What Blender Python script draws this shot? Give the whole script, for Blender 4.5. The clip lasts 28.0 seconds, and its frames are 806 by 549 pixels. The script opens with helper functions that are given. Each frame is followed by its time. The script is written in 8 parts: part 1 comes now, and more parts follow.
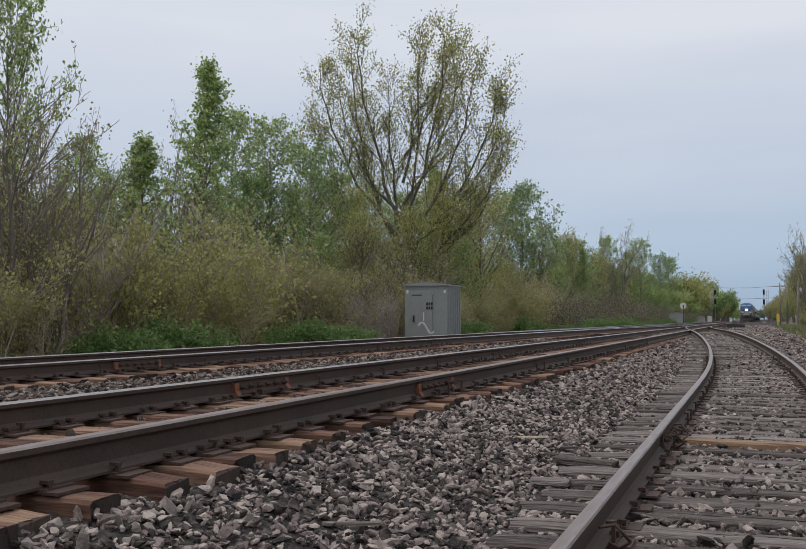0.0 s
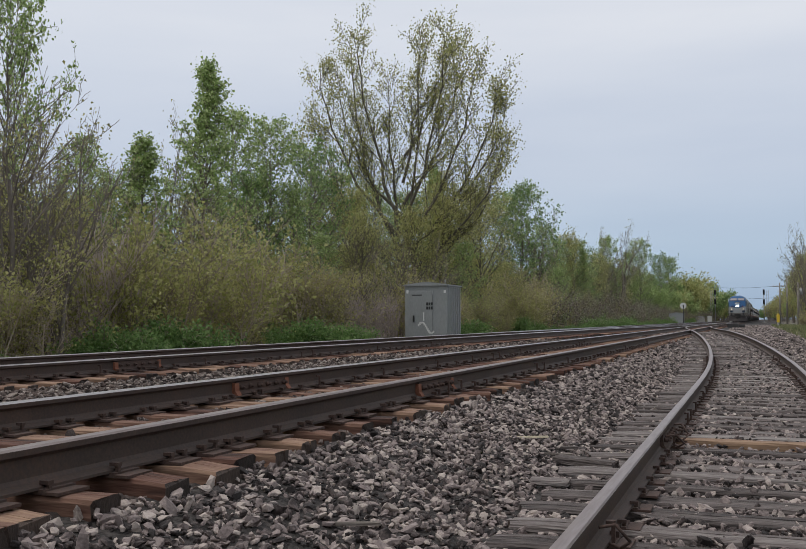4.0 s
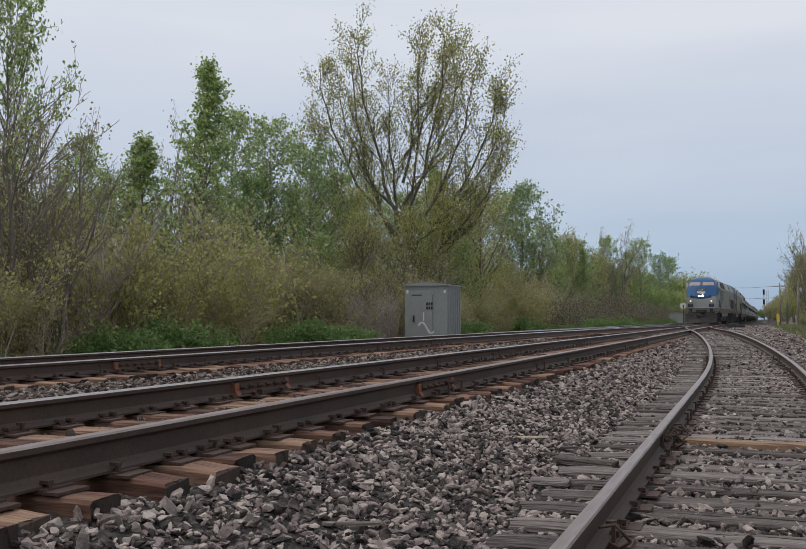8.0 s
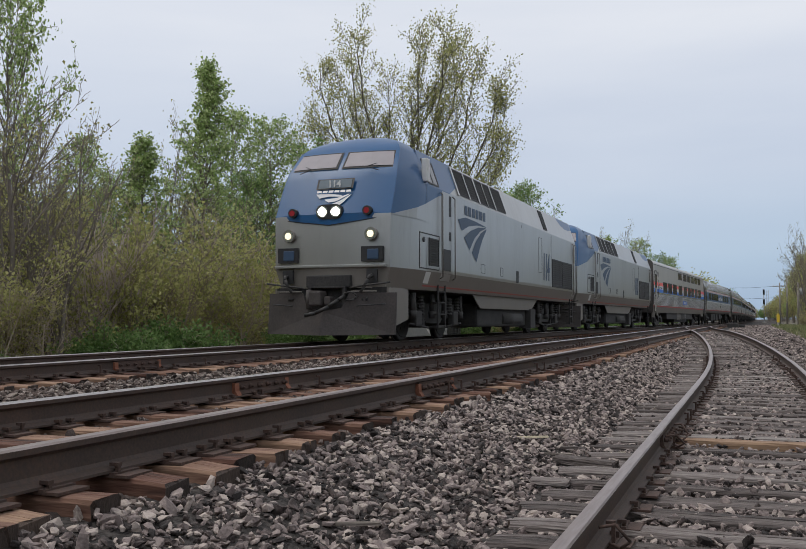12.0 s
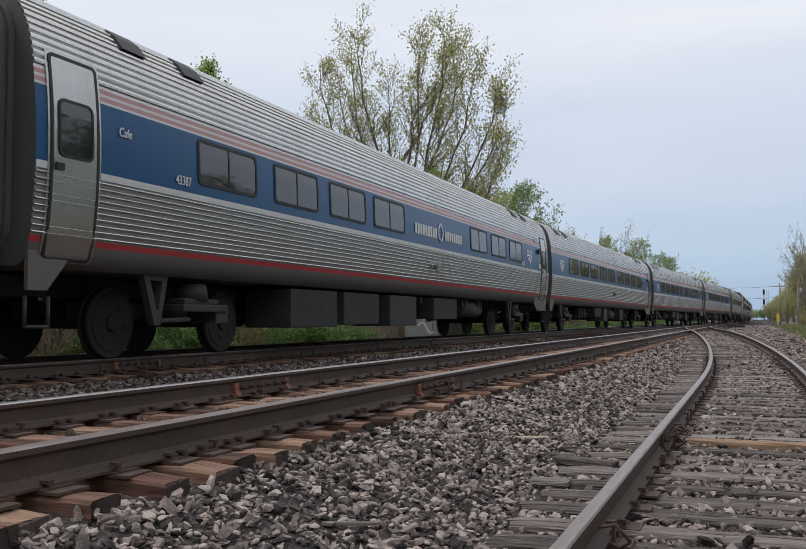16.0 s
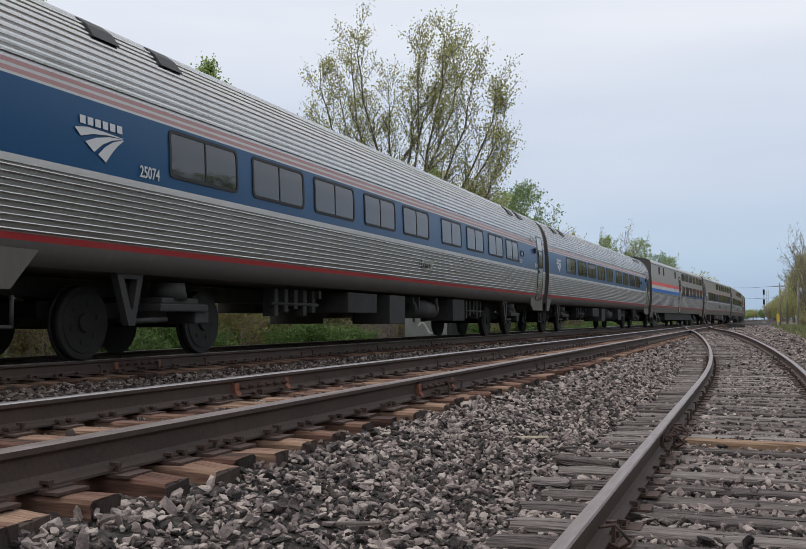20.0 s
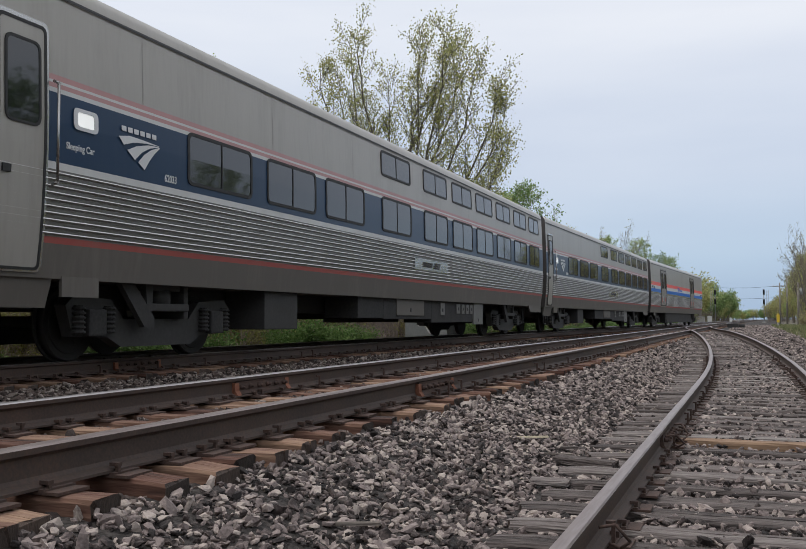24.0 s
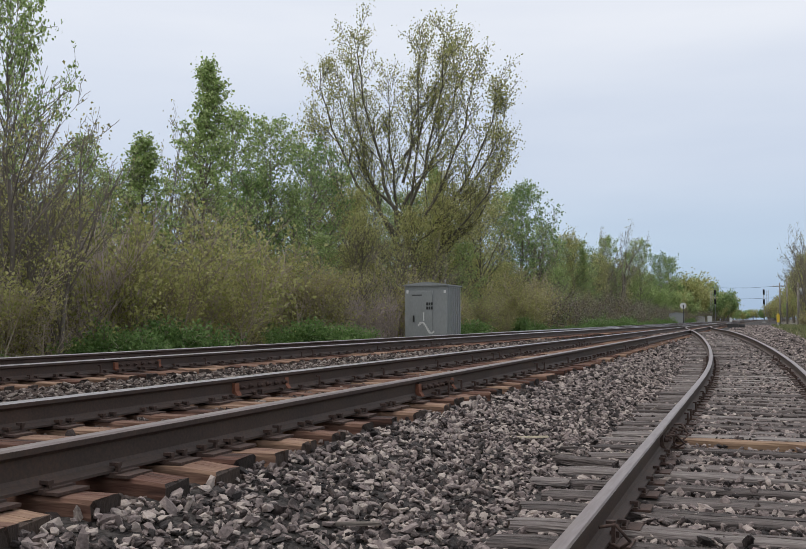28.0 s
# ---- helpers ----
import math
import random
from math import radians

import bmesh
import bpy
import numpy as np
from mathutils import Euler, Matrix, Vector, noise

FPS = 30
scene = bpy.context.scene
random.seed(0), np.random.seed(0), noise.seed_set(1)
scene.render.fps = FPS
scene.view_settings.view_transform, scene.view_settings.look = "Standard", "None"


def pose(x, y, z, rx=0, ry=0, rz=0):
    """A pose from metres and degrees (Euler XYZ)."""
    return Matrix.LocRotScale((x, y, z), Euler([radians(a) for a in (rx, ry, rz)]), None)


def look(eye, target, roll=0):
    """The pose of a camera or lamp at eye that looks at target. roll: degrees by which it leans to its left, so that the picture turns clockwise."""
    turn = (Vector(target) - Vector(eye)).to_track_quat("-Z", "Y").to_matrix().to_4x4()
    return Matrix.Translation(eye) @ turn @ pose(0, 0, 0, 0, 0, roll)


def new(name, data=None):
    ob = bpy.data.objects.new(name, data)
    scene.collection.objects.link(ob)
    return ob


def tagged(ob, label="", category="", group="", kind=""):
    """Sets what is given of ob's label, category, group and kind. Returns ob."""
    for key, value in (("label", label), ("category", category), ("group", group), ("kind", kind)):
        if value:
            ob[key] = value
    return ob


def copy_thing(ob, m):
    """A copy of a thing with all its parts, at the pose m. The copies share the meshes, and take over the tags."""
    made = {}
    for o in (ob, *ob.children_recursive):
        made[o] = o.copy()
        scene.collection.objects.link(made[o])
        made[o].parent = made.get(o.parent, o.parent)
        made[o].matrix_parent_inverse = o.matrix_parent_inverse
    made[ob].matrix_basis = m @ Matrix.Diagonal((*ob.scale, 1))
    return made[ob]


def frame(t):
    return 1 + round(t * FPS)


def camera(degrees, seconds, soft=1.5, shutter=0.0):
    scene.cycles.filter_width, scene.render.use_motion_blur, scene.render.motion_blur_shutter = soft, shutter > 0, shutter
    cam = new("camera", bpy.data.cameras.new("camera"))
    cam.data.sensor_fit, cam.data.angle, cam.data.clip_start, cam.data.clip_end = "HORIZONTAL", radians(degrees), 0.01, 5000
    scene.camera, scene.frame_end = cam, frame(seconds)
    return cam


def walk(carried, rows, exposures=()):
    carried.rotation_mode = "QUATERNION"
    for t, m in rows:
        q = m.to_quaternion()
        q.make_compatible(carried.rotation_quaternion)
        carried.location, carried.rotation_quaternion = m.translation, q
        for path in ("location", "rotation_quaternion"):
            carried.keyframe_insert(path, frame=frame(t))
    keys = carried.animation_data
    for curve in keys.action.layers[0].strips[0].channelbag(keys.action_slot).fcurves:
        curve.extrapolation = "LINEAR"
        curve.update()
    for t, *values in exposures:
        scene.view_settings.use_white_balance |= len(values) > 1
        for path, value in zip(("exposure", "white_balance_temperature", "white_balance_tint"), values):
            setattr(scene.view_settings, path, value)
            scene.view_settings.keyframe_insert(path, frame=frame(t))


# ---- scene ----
# Plan: the tracks run along +y; z = 0 is the top of the main rails; the camera stands over the siding.
VIEW_TURN = 20.55   # degrees that the camera looks to the left of the tracks
VIEW_UP = 2.755
EYE_Z = 0.50

cam = camera(46.88, 28.0, soft=0.65, shutter=0.0)
EYE = pose(0.0, 0.0, EYE_Z, 90 + VIEW_UP, 0, VIEW_TURN)
walk(cam, [(0.0, EYE), (28.0, EYE)], exposures=[(0.0, -0.08), (11.0, -0.08), (12.3, 0.02), (15.0, 0.10), (28.0, 0.10)])

# ---- world, sun ----
SUN_ELEV, SUN_AZ = 60.0, 245.0


def make_world():
    w = bpy.data.worlds.new("overcast_sky")
    scene.world = w
    w.use_nodes = True
    nt = w.node_tree
    nt.nodes.clear()
    out = nt.nodes.new("ShaderNodeOutputWorld")
    bg = nt.nodes.new("ShaderNodeBackground")
    sky = nt.nodes.new("ShaderNodeTexSky")
    sky.sky_type = "NISHITA"
    sky.sun_disc = False
    sky.sun_elevation = radians(SUN_ELEV)
    sky.sun_rotation = radians(SUN_AZ)
    sky.air_density, sky.dust_density, sky.ozone_density = 1.0, 2.0, 1.0
    gain = nt.nodes.new("ShaderNodeMix")
    gain.data_type = "RGBA"
    gain.blend_type = "MULTIPLY"
    gain.inputs[0].default_value = 1.0
    gain.inputs[7].default_value = (0.10, 0.10, 0.10, 1)
    nt.links.new(sky.outputs[0], gain.inputs[6])
    tc = nt.nodes.new("ShaderNodeTexCoord")
    sep = nt.nodes.new("ShaderNodeSeparateXYZ")
    nt.links.new(tc.outputs["Generated"], sep.inputs[0])
    ramp = nt.nodes.new("ShaderNodeValToRGB")
    els = ramp.color_ramp.elements
    els[0].position, els[0].color = 0.0, (0.40, 0.53, 0.72, 1)
    els[1].position, els[1].color = 1.0, (0.96, 0.97, 1.0, 1)
    for p, c in ((0.06, (0.47, 0.60, 0.77, 1)), (0.15, (0.62, 0.69, 0.82, 1)), (0.30, (0.83, 0.86, 0.93, 1))):
        e = els.new(p)
        e.color = c
    nt.links.new(sep.outputs[2], ramp.inputs[0])
    mp = nt.nodes.new("ShaderNodeMapping")
    mp.inputs["Scale"].default_value = (1.2, 1.2, 6.0)
    nt.links.new(tc.outputs["Generated"], mp.inputs[0])
    nz = nt.nodes.new("ShaderNodeTexNoise")
    nz.inputs["Scale"].default_value = 1.6
    nz.inputs["Detail"].default_value = 5.0
    nt.links.new(mp.outputs[0], nz.inputs[0])
    cr = nt.nodes.new("ShaderNodeValToRGB")
    cr.color_ramp.elements[0].position, cr.color_ramp.elements[0].color = 0.3, (0.90, 0.92, 0.95, 1)
    cr.color_ramp.elements[1].position, cr.color_ramp.elements[1].color = 0.7, (1.06, 1.05, 1.03, 1)
    nt.links.new(nz.outputs[0], cr.inputs[0])
    mul = nt.nodes.new("ShaderNodeMix")
    mul.data_type = "RGBA"
    mul.blend_type = "MULTIPLY"
    mul.inputs[0].default_value = 1.0
    nt.links.new(ramp.outputs[0], mul.inputs[6])
    nt.links.new(cr.outputs[0], mul.inputs[7])
    mix = nt.nodes.new("ShaderNodeMix")
    mix.data_type = "RGBA"
    mix.inputs[0].default_value = 0.85
    nt.links.new(gain.outputs[2], mix.inputs[6])
    nt.links.new(mul.outputs[2], mix.inputs[7])
    nt.links.new(mix.outputs[2], bg.inputs[0])
    bg.inputs[1].default_value = 1.0
    nt.links.new(bg.outputs[0], out.inputs[0])


make_world()
sun_data = bpy.data.lights.new("sun", "SUN")
sun_data.energy, sun_data.angle, sun_data.color = 1.1, radians(25), (1.0, 0.96, 0.9)
sun = new("sun", sun_data)
_az, _el = radians(SUN_AZ), radians(SUN_ELEV)
sun.matrix_basis = look((0, 0, 40), Vector((0, 0, 40)) - 10 * Vector((math.sin(_az) * math.cos(_el), math.cos(_az) * math.cos(_el), math.sin(_el))))


# ---- materials ----
def material(name, colours, rough=0.7, metal=0.0, scale=3.0, fine=40.0, bump=0.1, stretch=(1, 1, 1), random_by=None, spread=0.0,
             mottle=0.5, specular=0.5, bump_size=0.01):
    """A surface whose colour wanders between the given ones at two scales, with fine relief. random_by: 'object' or 'island'."""
    m = bpy.data.materials.new(name)
    m.use_nodes = True
    nt = m.node_tree
    b = nt.nodes["Principled BSDF"]
    b.inputs["Roughness"].default_value = rough
    b.inputs["Metallic"].default_value = metal
    b.inputs["Specular IOR Level"].default_value = specular
    tc = nt.nodes.new("ShaderNodeTexCoord")
    mp = nt.nodes.new("ShaderNodeMapping")
    mp.inputs["Scale"].default_value = stretch
    nt.links.new(tc.outputs["Object"], mp.inputs[0])
    n1 = nt.nodes.new("ShaderNodeTexNoise")
    n1.inputs["Scale"].default_value = scale
    n1.inputs["Detail"].default_value = 6.0
    n1.inputs["Roughness"].default_value = 0.6
    nt.links.new(mp.outputs[0], n1.inputs[0])
    n2 = nt.nodes.new("ShaderNodeTexNoise")
    n2.inputs["Scale"].default_value = fine
    n2.inputs["Detail"].default_value = 3.0
    nt.links.new(mp.outputs[0], n2.inputs[0])
    add = nt.nodes.new("ShaderNodeMath")
    add.operation = "MULTIPLY_ADD"
    nt.links.new(n2.outputs[0], add.inputs[0])
    add.inputs[1].default_value = 1.0 - mottle
    half = nt.nodes.new("ShaderNodeMath")
    half.operation = "MULTIPLY"
    half.inputs[1].default_value = mottle
    nt.links.new(n1.outputs[0], half.inputs[0])
    nt.links.new(half.outputs[0], add.inputs[2])
    value = add.outputs[0]
    if random_by:
        if random_by == "object":
            info = nt.nodes.new("ShaderNodeObjectInfo")
            rnd = info.outputs["Random"]
        else:
            info = nt.nodes.new("ShaderNodeNewGeometry")
            rnd = info.outputs["Random Per Island"]
        sh = nt.nodes.new("ShaderNodeMath")
        sh.operation = "MULTIPLY_ADD"
        nt.links.new(rnd, sh.inputs[0])
        sh.inputs[1].default_value = spread
        mi = nt.nodes.new("ShaderNodeMath")
        mi.operation = "SUBTRACT"
        nt.links.new(value, mi.inputs[0])
        mi.inputs[1].default_value = spread * 0.5
        nt.links.new(mi.outputs[0], sh.inputs[2])
        value = sh.outputs[0]
    ramp = nt.nodes.new("ShaderNodeValToRGB")
    els = ramp.color_ramp.elements
    n = len(colours)
    lo, hi = 0.28, 0.72
    els[0].position, els[0].color = lo, (*colours[0], 1)
    els[1].position, els[1].color = hi, (*colours[-1], 1)
    for i in range(1, n - 1):
        e = els.new(lo + (hi - lo) * i / (n - 1))
        e.color = (*colours[i], 1)
    nt.links.new(value, ramp.inputs[0])
    nt.links.new(ramp.outputs[0], b.inputs["Base Color"])
    if bump:
        bp = nt.nodes.new("ShaderNodeBump")
        bp.inputs["Strength"].default_value = bump
        bp.inputs["Distance"].default_value = bump_size
        nt.links.new(n2.outputs[0], bp.inputs["Height"])
        nt.links.new(bp.outputs[0], b.inputs["Normal"])
    return m


def leaf_material(name, colours):
    m = material(name, colours, rough=0.55, scale=0.35, fine=3.0, bump=0, random_by="island", spread=0.5, specular=0.3)
    nt = m.node_tree
    b = nt.nodes["Principled BSDF"]
    ramp = b.inputs["Base Color"].links[0].from_socket
    tr = nt.nodes.new("ShaderNodeBsdfTranslucent")
    nt.links.new(ramp, tr.inputs[0])
    mx = nt.nodes.new("ShaderNodeMixShader")
    mx.inputs[0].default_value = 0.5
    out = nt.nodes["Material Output"]
    nt.links.new(b.outputs[0], mx.inputs[1])
    nt.links.new(tr.outputs[0], mx.inputs[2])
    nt.links.new(mx.outputs[0], out.inputs[0])
    return m


def glow(name, colour, strength):
    m = bpy.data.materials.new(name)
    m.use_nodes = True
    b = m.node_tree.nodes["Principled BSDF"]
    b.inputs["Base Color"].default_value = (*colour, 1)
    b.inputs["Emission Color"].default_value = (*colour, 1)
    b.inputs["Emission Strength"].default_value = strength
    return m


M = {}
M["rail_side"] = material("rusted_rail_side", [(0.040, 0.030, 0.028), (0.070, 0.048, 0.040), (0.105, 0.062, 0.045)], rough=0.75, scale=2.5, fine=60, bump=0.25, bump_size=0.004)
M["rail_head"] = material("worn_rail_head", [(0.36, 0.33, 0.32), (0.52, 0.49, 0.48)], rough=0.33, metal=0.9, scale=4, fine=50, stretch=(1, 0.1, 1), bump=0.05)
M["rail_head_dull"] = material("dull_rail_head", [(0.20, 0.155, 0.14), (0.38, 0.32, 0.30)], rough=0.42, metal=0.75, scale=4, fine=50, stretch=(1, 0.1, 1), bump=0.08)
M["tie_red"] = material("reddish_weathered_tie", [(0.022, 0.012, 0.009), (0.115, 0.053, 0.036), (0.195, 0.110, 0.076), (0.32, 0.205, 0.135)], rough=0.92, scale=3.0, fine=30, stretch=(0.14, 1.5, 1.0), bump=0.85, bump_size=0.014, random_by="object", spread=0.35, mottle=0.55)
M["tie_grey"] = material("grey_weathered_tie", [(0.020, 0.016, 0.015), (0.100, 0.082, 0.076), (0.180, 0.152, 0.142), (0.30, 0.27, 0.25)], rough=0.94, scale=3.0, fine=34, stretch=(0.22, 2.4, 2.4), bump=1.0, bump_size=0.02, random_by="object", spread=0.25)
M["tie_new"] = material("orange_weathered_tie", [(0.17, 0.10, 0.07), (0.36, 0.24, 0.15)], rough=0.9, scale=2.0, fine=26, stretch=(0.25, 1.8, 1.8), bump=0.7, bump_size=0.01)
M["tie_end"] = material("dark_end_grain", [(0.018, 0.013, 0.011), (0.048, 0.034, 0.028), (0.10, 0.070, 0.055)], rough=0.9, scale=9, fine=60, bump=0.4, stretch=(1, 3, 0.7), random_by="object", spread=0.3)
M["rust"] = material("rusty_iron", [(0.035, 0.025, 0.022), (0.075, 0.046, 0.037), (0.12, 0.070, 0.052)], rough=0.85, scale=6, fine=70, bump=0.3, bump_size=0.004)
M["rust_orange"] = material("orange_rust", [(0.16, 0.065, 0.04), (0.30, 0.115, 0.065)], rough=0.85, scale=8, fine=60, bump=0.3, bump_size=0.004)
M["stone"] = material("crushed_stone", [(0.022, 0.017, 0.016), (0.094, 0.074, 0.069), (0.202, 0.161, 0.151), (0.278, 0.226, 0.210), (0.42, 0.355, 0.315)], rough=0.85, scale=14, fine=90, bump=0.6, bump_size=0.006, random_by="island", spread=0.55, mottle=0.7)
M["stone_rusty"] = material("rust_stained_stone", [(0.034, 0.024, 0.021), (0.085, 0.060, 0.050), (0.130, 0.094, 0.080), (0.175, 0.138, 0.120), (0.29, 0.245, 0.215)], rough=0.88, scale=14, fine=90, bump=0.5, bump_size=0.004, random_by="island", spread=0.65)
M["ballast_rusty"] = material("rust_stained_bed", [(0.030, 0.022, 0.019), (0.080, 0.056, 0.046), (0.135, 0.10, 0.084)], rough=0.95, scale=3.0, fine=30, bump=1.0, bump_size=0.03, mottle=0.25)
# Bed coloured near black, in place of the shaded gaps among the stones.
M["ballast"] = material("shade_dark_ballast_bed", [(0.014, 0.012, 0.011), (0.040, 0.034, 0.031), (0.085, 0.074, 0.068)], rough=0.95, scale=3.0, fine=30, bump=1.0, bump_size=0.03, mottle=0.25)
M["dirt"] = material("bare_dirt_and_leaf_litter", [(0.060, 0.048, 0.034), (0.11, 0.088, 0.06), (0.15, 0.13, 0.08)], rough=0.95, scale=1.2, fine=14, bump=0.6, bump_size=0.03)
M["grass"] = material("rough_grass", [(0.070, 0.062, 0.045), (0.125, 0.110, 0.078), (0.20, 0.175, 0.115)], rough=0.9, scale=0.7, fine=9, bump=0.6, bump_size=0.05)
M["steel_box"] = material("brushed_aluminium_cabinet", [(0.26, 0.273, 0.270), (0.345, 0.36, 0.355)], rough=0.5, metal=0.2, scale=1.6, fine=20, stretch=(1, 1, 0.4), bump=0.03)
M["white"] = material("white_paint", [(0.62, 0.62, 0.60), (0.74, 0.74, 0.72)], rough=0.5, scale=3, fine=30, bump=0.03)
M["black"] = material("black_paint", [(0.014, 0.014, 0.015), (0.03, 0.03, 0.032)], rough=0.55, scale=3, fine=30, bump=0.05)
M["yellow"] = material("yellow_plastic", [(0.62, 0.42, 0.02), (0.75, 0.53, 0.05)], rough=0.5, scale=5, fine=40, bump=0.03)
M["bark"] = material("grey_brown_bark", [(0.13, 0.112, 0.096), (0.27, 0.232, 0.20)], rough=0.95, scale=1.5, fine=14, stretch=(1, 1, 0.3), bump=0.5, bump_size=0.02)
M["bark_pale"] = material("pale_poplar_bark", [(0.085, 0.075, 0.058), (0.19, 0.168, 0.13)], rough=0.95, scale=1.5, fine=14, stretch=(1, 1, 0.3), bump=0.5, bump_size=0.02)
M["twig"] = material("brown_twigs", [(0.26, 0.212, 0.165), (0.50, 0.42, 0.34)], rough=0.95, scale=1.0, fine=5, bump=0, random_by="object", spread=0.4)
M["twig_grey"] = material("purplish_grey_twigs", [(0.26, 0.212, 0.195), (0.50, 0.42, 0.385)], rough=0.95, scale=1.0, fine=5, bump=0, random_by="object", spread=0.4)
M["twig_far"] = material("distant_brown_twigs", [(0.15, 0.125, 0.105), (0.26, 0.215, 0.18)], rough=0.95, scale=1.0, fine=5, bump=0)
M["concrete"] = material("weathered_concrete", [(0.30, 0.295, 0.28), (0.46, 0.45, 0.43)], rough=0.9, scale=3, fine=30, bump=0.2, bump_size=0.005)
M["pole_wood"] = material("grey_pole_wood", [(0.20, 0.18, 0.155), (0.34, 0.31, 0.275)], rough=0.9, scale=2, fine=20, stretch=(2, 2, 0.2), bump=0.4, bump_size=0.01)
M["grass_blade"] = material("grass_blades", [(0.09, 0.12, 0.04), (0.16, 0.19, 0.065), (0.30, 0.27, 0.14)], rough=0.7, scale=0.6, fine=5, bump=0, random_by="island", spread=0.6)
M["leaf_olive"] = leaf_material("olive_young_leaves", [(0.29, 0.305, 0.105), (0.43, 0.43, 0.165), (0.56, 0.54, 0.25)])
M["leaf_green"] = leaf_material("fresh_green_leaves", [(0.20, 0.29, 0.09), (0.35, 0.455, 0.165), (0.52, 0.60, 0.29)])
M["leaf_deep"] = leaf_material("deep_green_leaves", [(0.14, 0.225, 0.08), (0.24, 0.35, 0.13), (0.37, 0.47, 0.21)])
M["leaf_bush"] = leaf_material("bright_green_bush_leaves", [(0.10, 0.18, 0.055), (0.175, 0.285, 0.09), (0.28, 0.39, 0.15)])
M["leaf_brown"] = leaf_material("brown_budding_leaves", [(0.27, 0.255, 0.105), (0.40, 0.38, 0.16), (0.54, 0.51, 0.23)])


# ---- mesh helpers ----
def part(name, bm, mat, parent=None, label=""):
    """Links a bmesh as one mesh object, under parent where one is given."""
    me = bpy.data.meshes.new(name)
    bm.to_mesh(me)
    bm.free()
    for m in (mat if isinstance(mat, (list, tuple)) else [mat]):
        me.materials.append(m)
    ob = new(name, me)
    if parent is not None:
        ob.parent = parent
    if label:
        tagged(ob, label)
    return ob


def empty(name, m=None, parent=None):
    ob = new(name)
    if parent is not None:
        ob.parent = parent
    if m is not None:
        ob.matrix_basis = m
    return ob


def quad(bm, pts, mi=0):
    f = bm.faces.new([bm.verts.new(p) for p in pts])
    f.material_index = mi
    return f


def box(bm, x0, x1, y0, y1, z0, z1, mi=0, bevel=0.0):
    vs = [bm.verts.new((x, y, z)) for x in (x0, x1) for y in (y0, y1) for z in (z0, z1)]
    fs = []
    for idx in ((0, 1, 3, 2), (4, 6, 7, 5), (0, 4, 5, 1), (2, 3, 7, 6), (0, 2, 6, 4), (1, 5, 7, 3)):
        f = bm.faces.new([vs[i] for i in idx])
        f.material_index = mi
        fs.append(f)
    if bevel:
        es = {e for f in fs for e in f.edges}
        bmesh.ops.bevel(bm, geom=list(es), offset=bevel, segments=2, affect="EDGES", profile=0.6)
    return vs


def tube(bm, p0, p1, r0, r1=None, n=10, mi=0, caps=True):
    p0, p1 = Vector(p0), Vector(p1)
    r1 = r0 if r1 is None else r1
    d = (p1 - p0).normalized()
    u = d.orthogonal().normalized()
    v = d.cross(u)
    a = [bm.verts.new(p0 + r0 * (math.cos(6.2832 * i / n) * u + math.sin(6.2832 * i / n) * v)) for i in range(n)]
    b = [bm.verts.new(p1 + r1 * (math.cos(6.2832 * i / n) * u + math.sin(6.2832 * i / n) * v)) for i in range(n)]
    for i in range(n):
        f = bm.faces.new((a[i], a[(i + 1) % n], b[(i + 1) % n], b[i]))
        f.smooth, f.material_index = True, mi
    if caps:
        for ring in (a[::-1], b):
            bm.faces.new(ring).material_index = mi


def pipe(bm, pts, r, n=6, mi=0):
    for a, b in zip(pts[:-1], pts[1:]):
        tube(bm, a, b, r, n=n, mi=mi)


def prism(bm, outline, a0, a1, axis="y", mi=0):
    """A flat outline of (u, v) drawn out along an axis: along y the outline is (x, z), along x it is (y, z), along z it is (x, y)."""
    def at(u, v, a):
        return {"y": (u, a, v), "x": (a, u, v), "z": (u, v, a)}[axis]
    lo = [bm.verts.new(at(u, v, a0)) for u, v in outline]
    hi = [bm.verts.new(at(u, v, a1)) for u, v in outline]
    n = len(outline)
    fs = [bm.faces.new(lo), bm.faces.new(hi[::-1])]
    for i in range(n):
        fs.append(bm.faces.new((lo[i], hi[i], hi[(i + 1) % n], lo[(i + 1) % n])))
    for f in fs:
        f.material_index = mi
    bmesh.ops.recalc_face_normals(bm, faces=fs)
    return fs


def arrays_mesh(name, verts, faces, mats, smooth=False, index=None):
    """A mesh from numpy arrays: verts (n, 3), faces (m, 3) or (m, 4)."""
    me = bpy.data.meshes.new(name)
    k = faces.shape[1]
    me.vertices.add(len(verts))
    me.vertices.foreach_set("co", np.ascontiguousarray(verts, dtype=np.float32).ravel())
    me.loops.add(faces.size)
    me.loops.foreach_set("vertex_index", np.ascontiguousarray(faces, dtype=np.int32).ravel())
    me.polygons.add(len(faces))
    me.polygons.foreach_set("loop_start", np.arange(0, faces.size, k, dtype=np.int32))
    if index is not None:
        me.polygons.foreach_set("material_index", np.ascontiguousarray(index, dtype=np.int32))
    me.polygons.foreach_set("use_smooth", np.full(len(faces), smooth, dtype=bool))
    for m in mats:
        me.materials.append(m)
    me.update(calc_edges=True)
    me.validate()
    return me


# ---- the lines of the tracks ----
def smooth5(u):
    u = min(max(u, 0.0), 1.0)
    return u * u * u * (10 - 15 * u + 6 * u * u)


def smooth3(u):
    u = min(max(u, 0.0), 1.0)
    return u * u * (3 - 2 * u)


FAR_X, MAIN_X = -8.42, -3.46


def drift(s):
    return 0.01415 * max(0.0, s - 100.0)


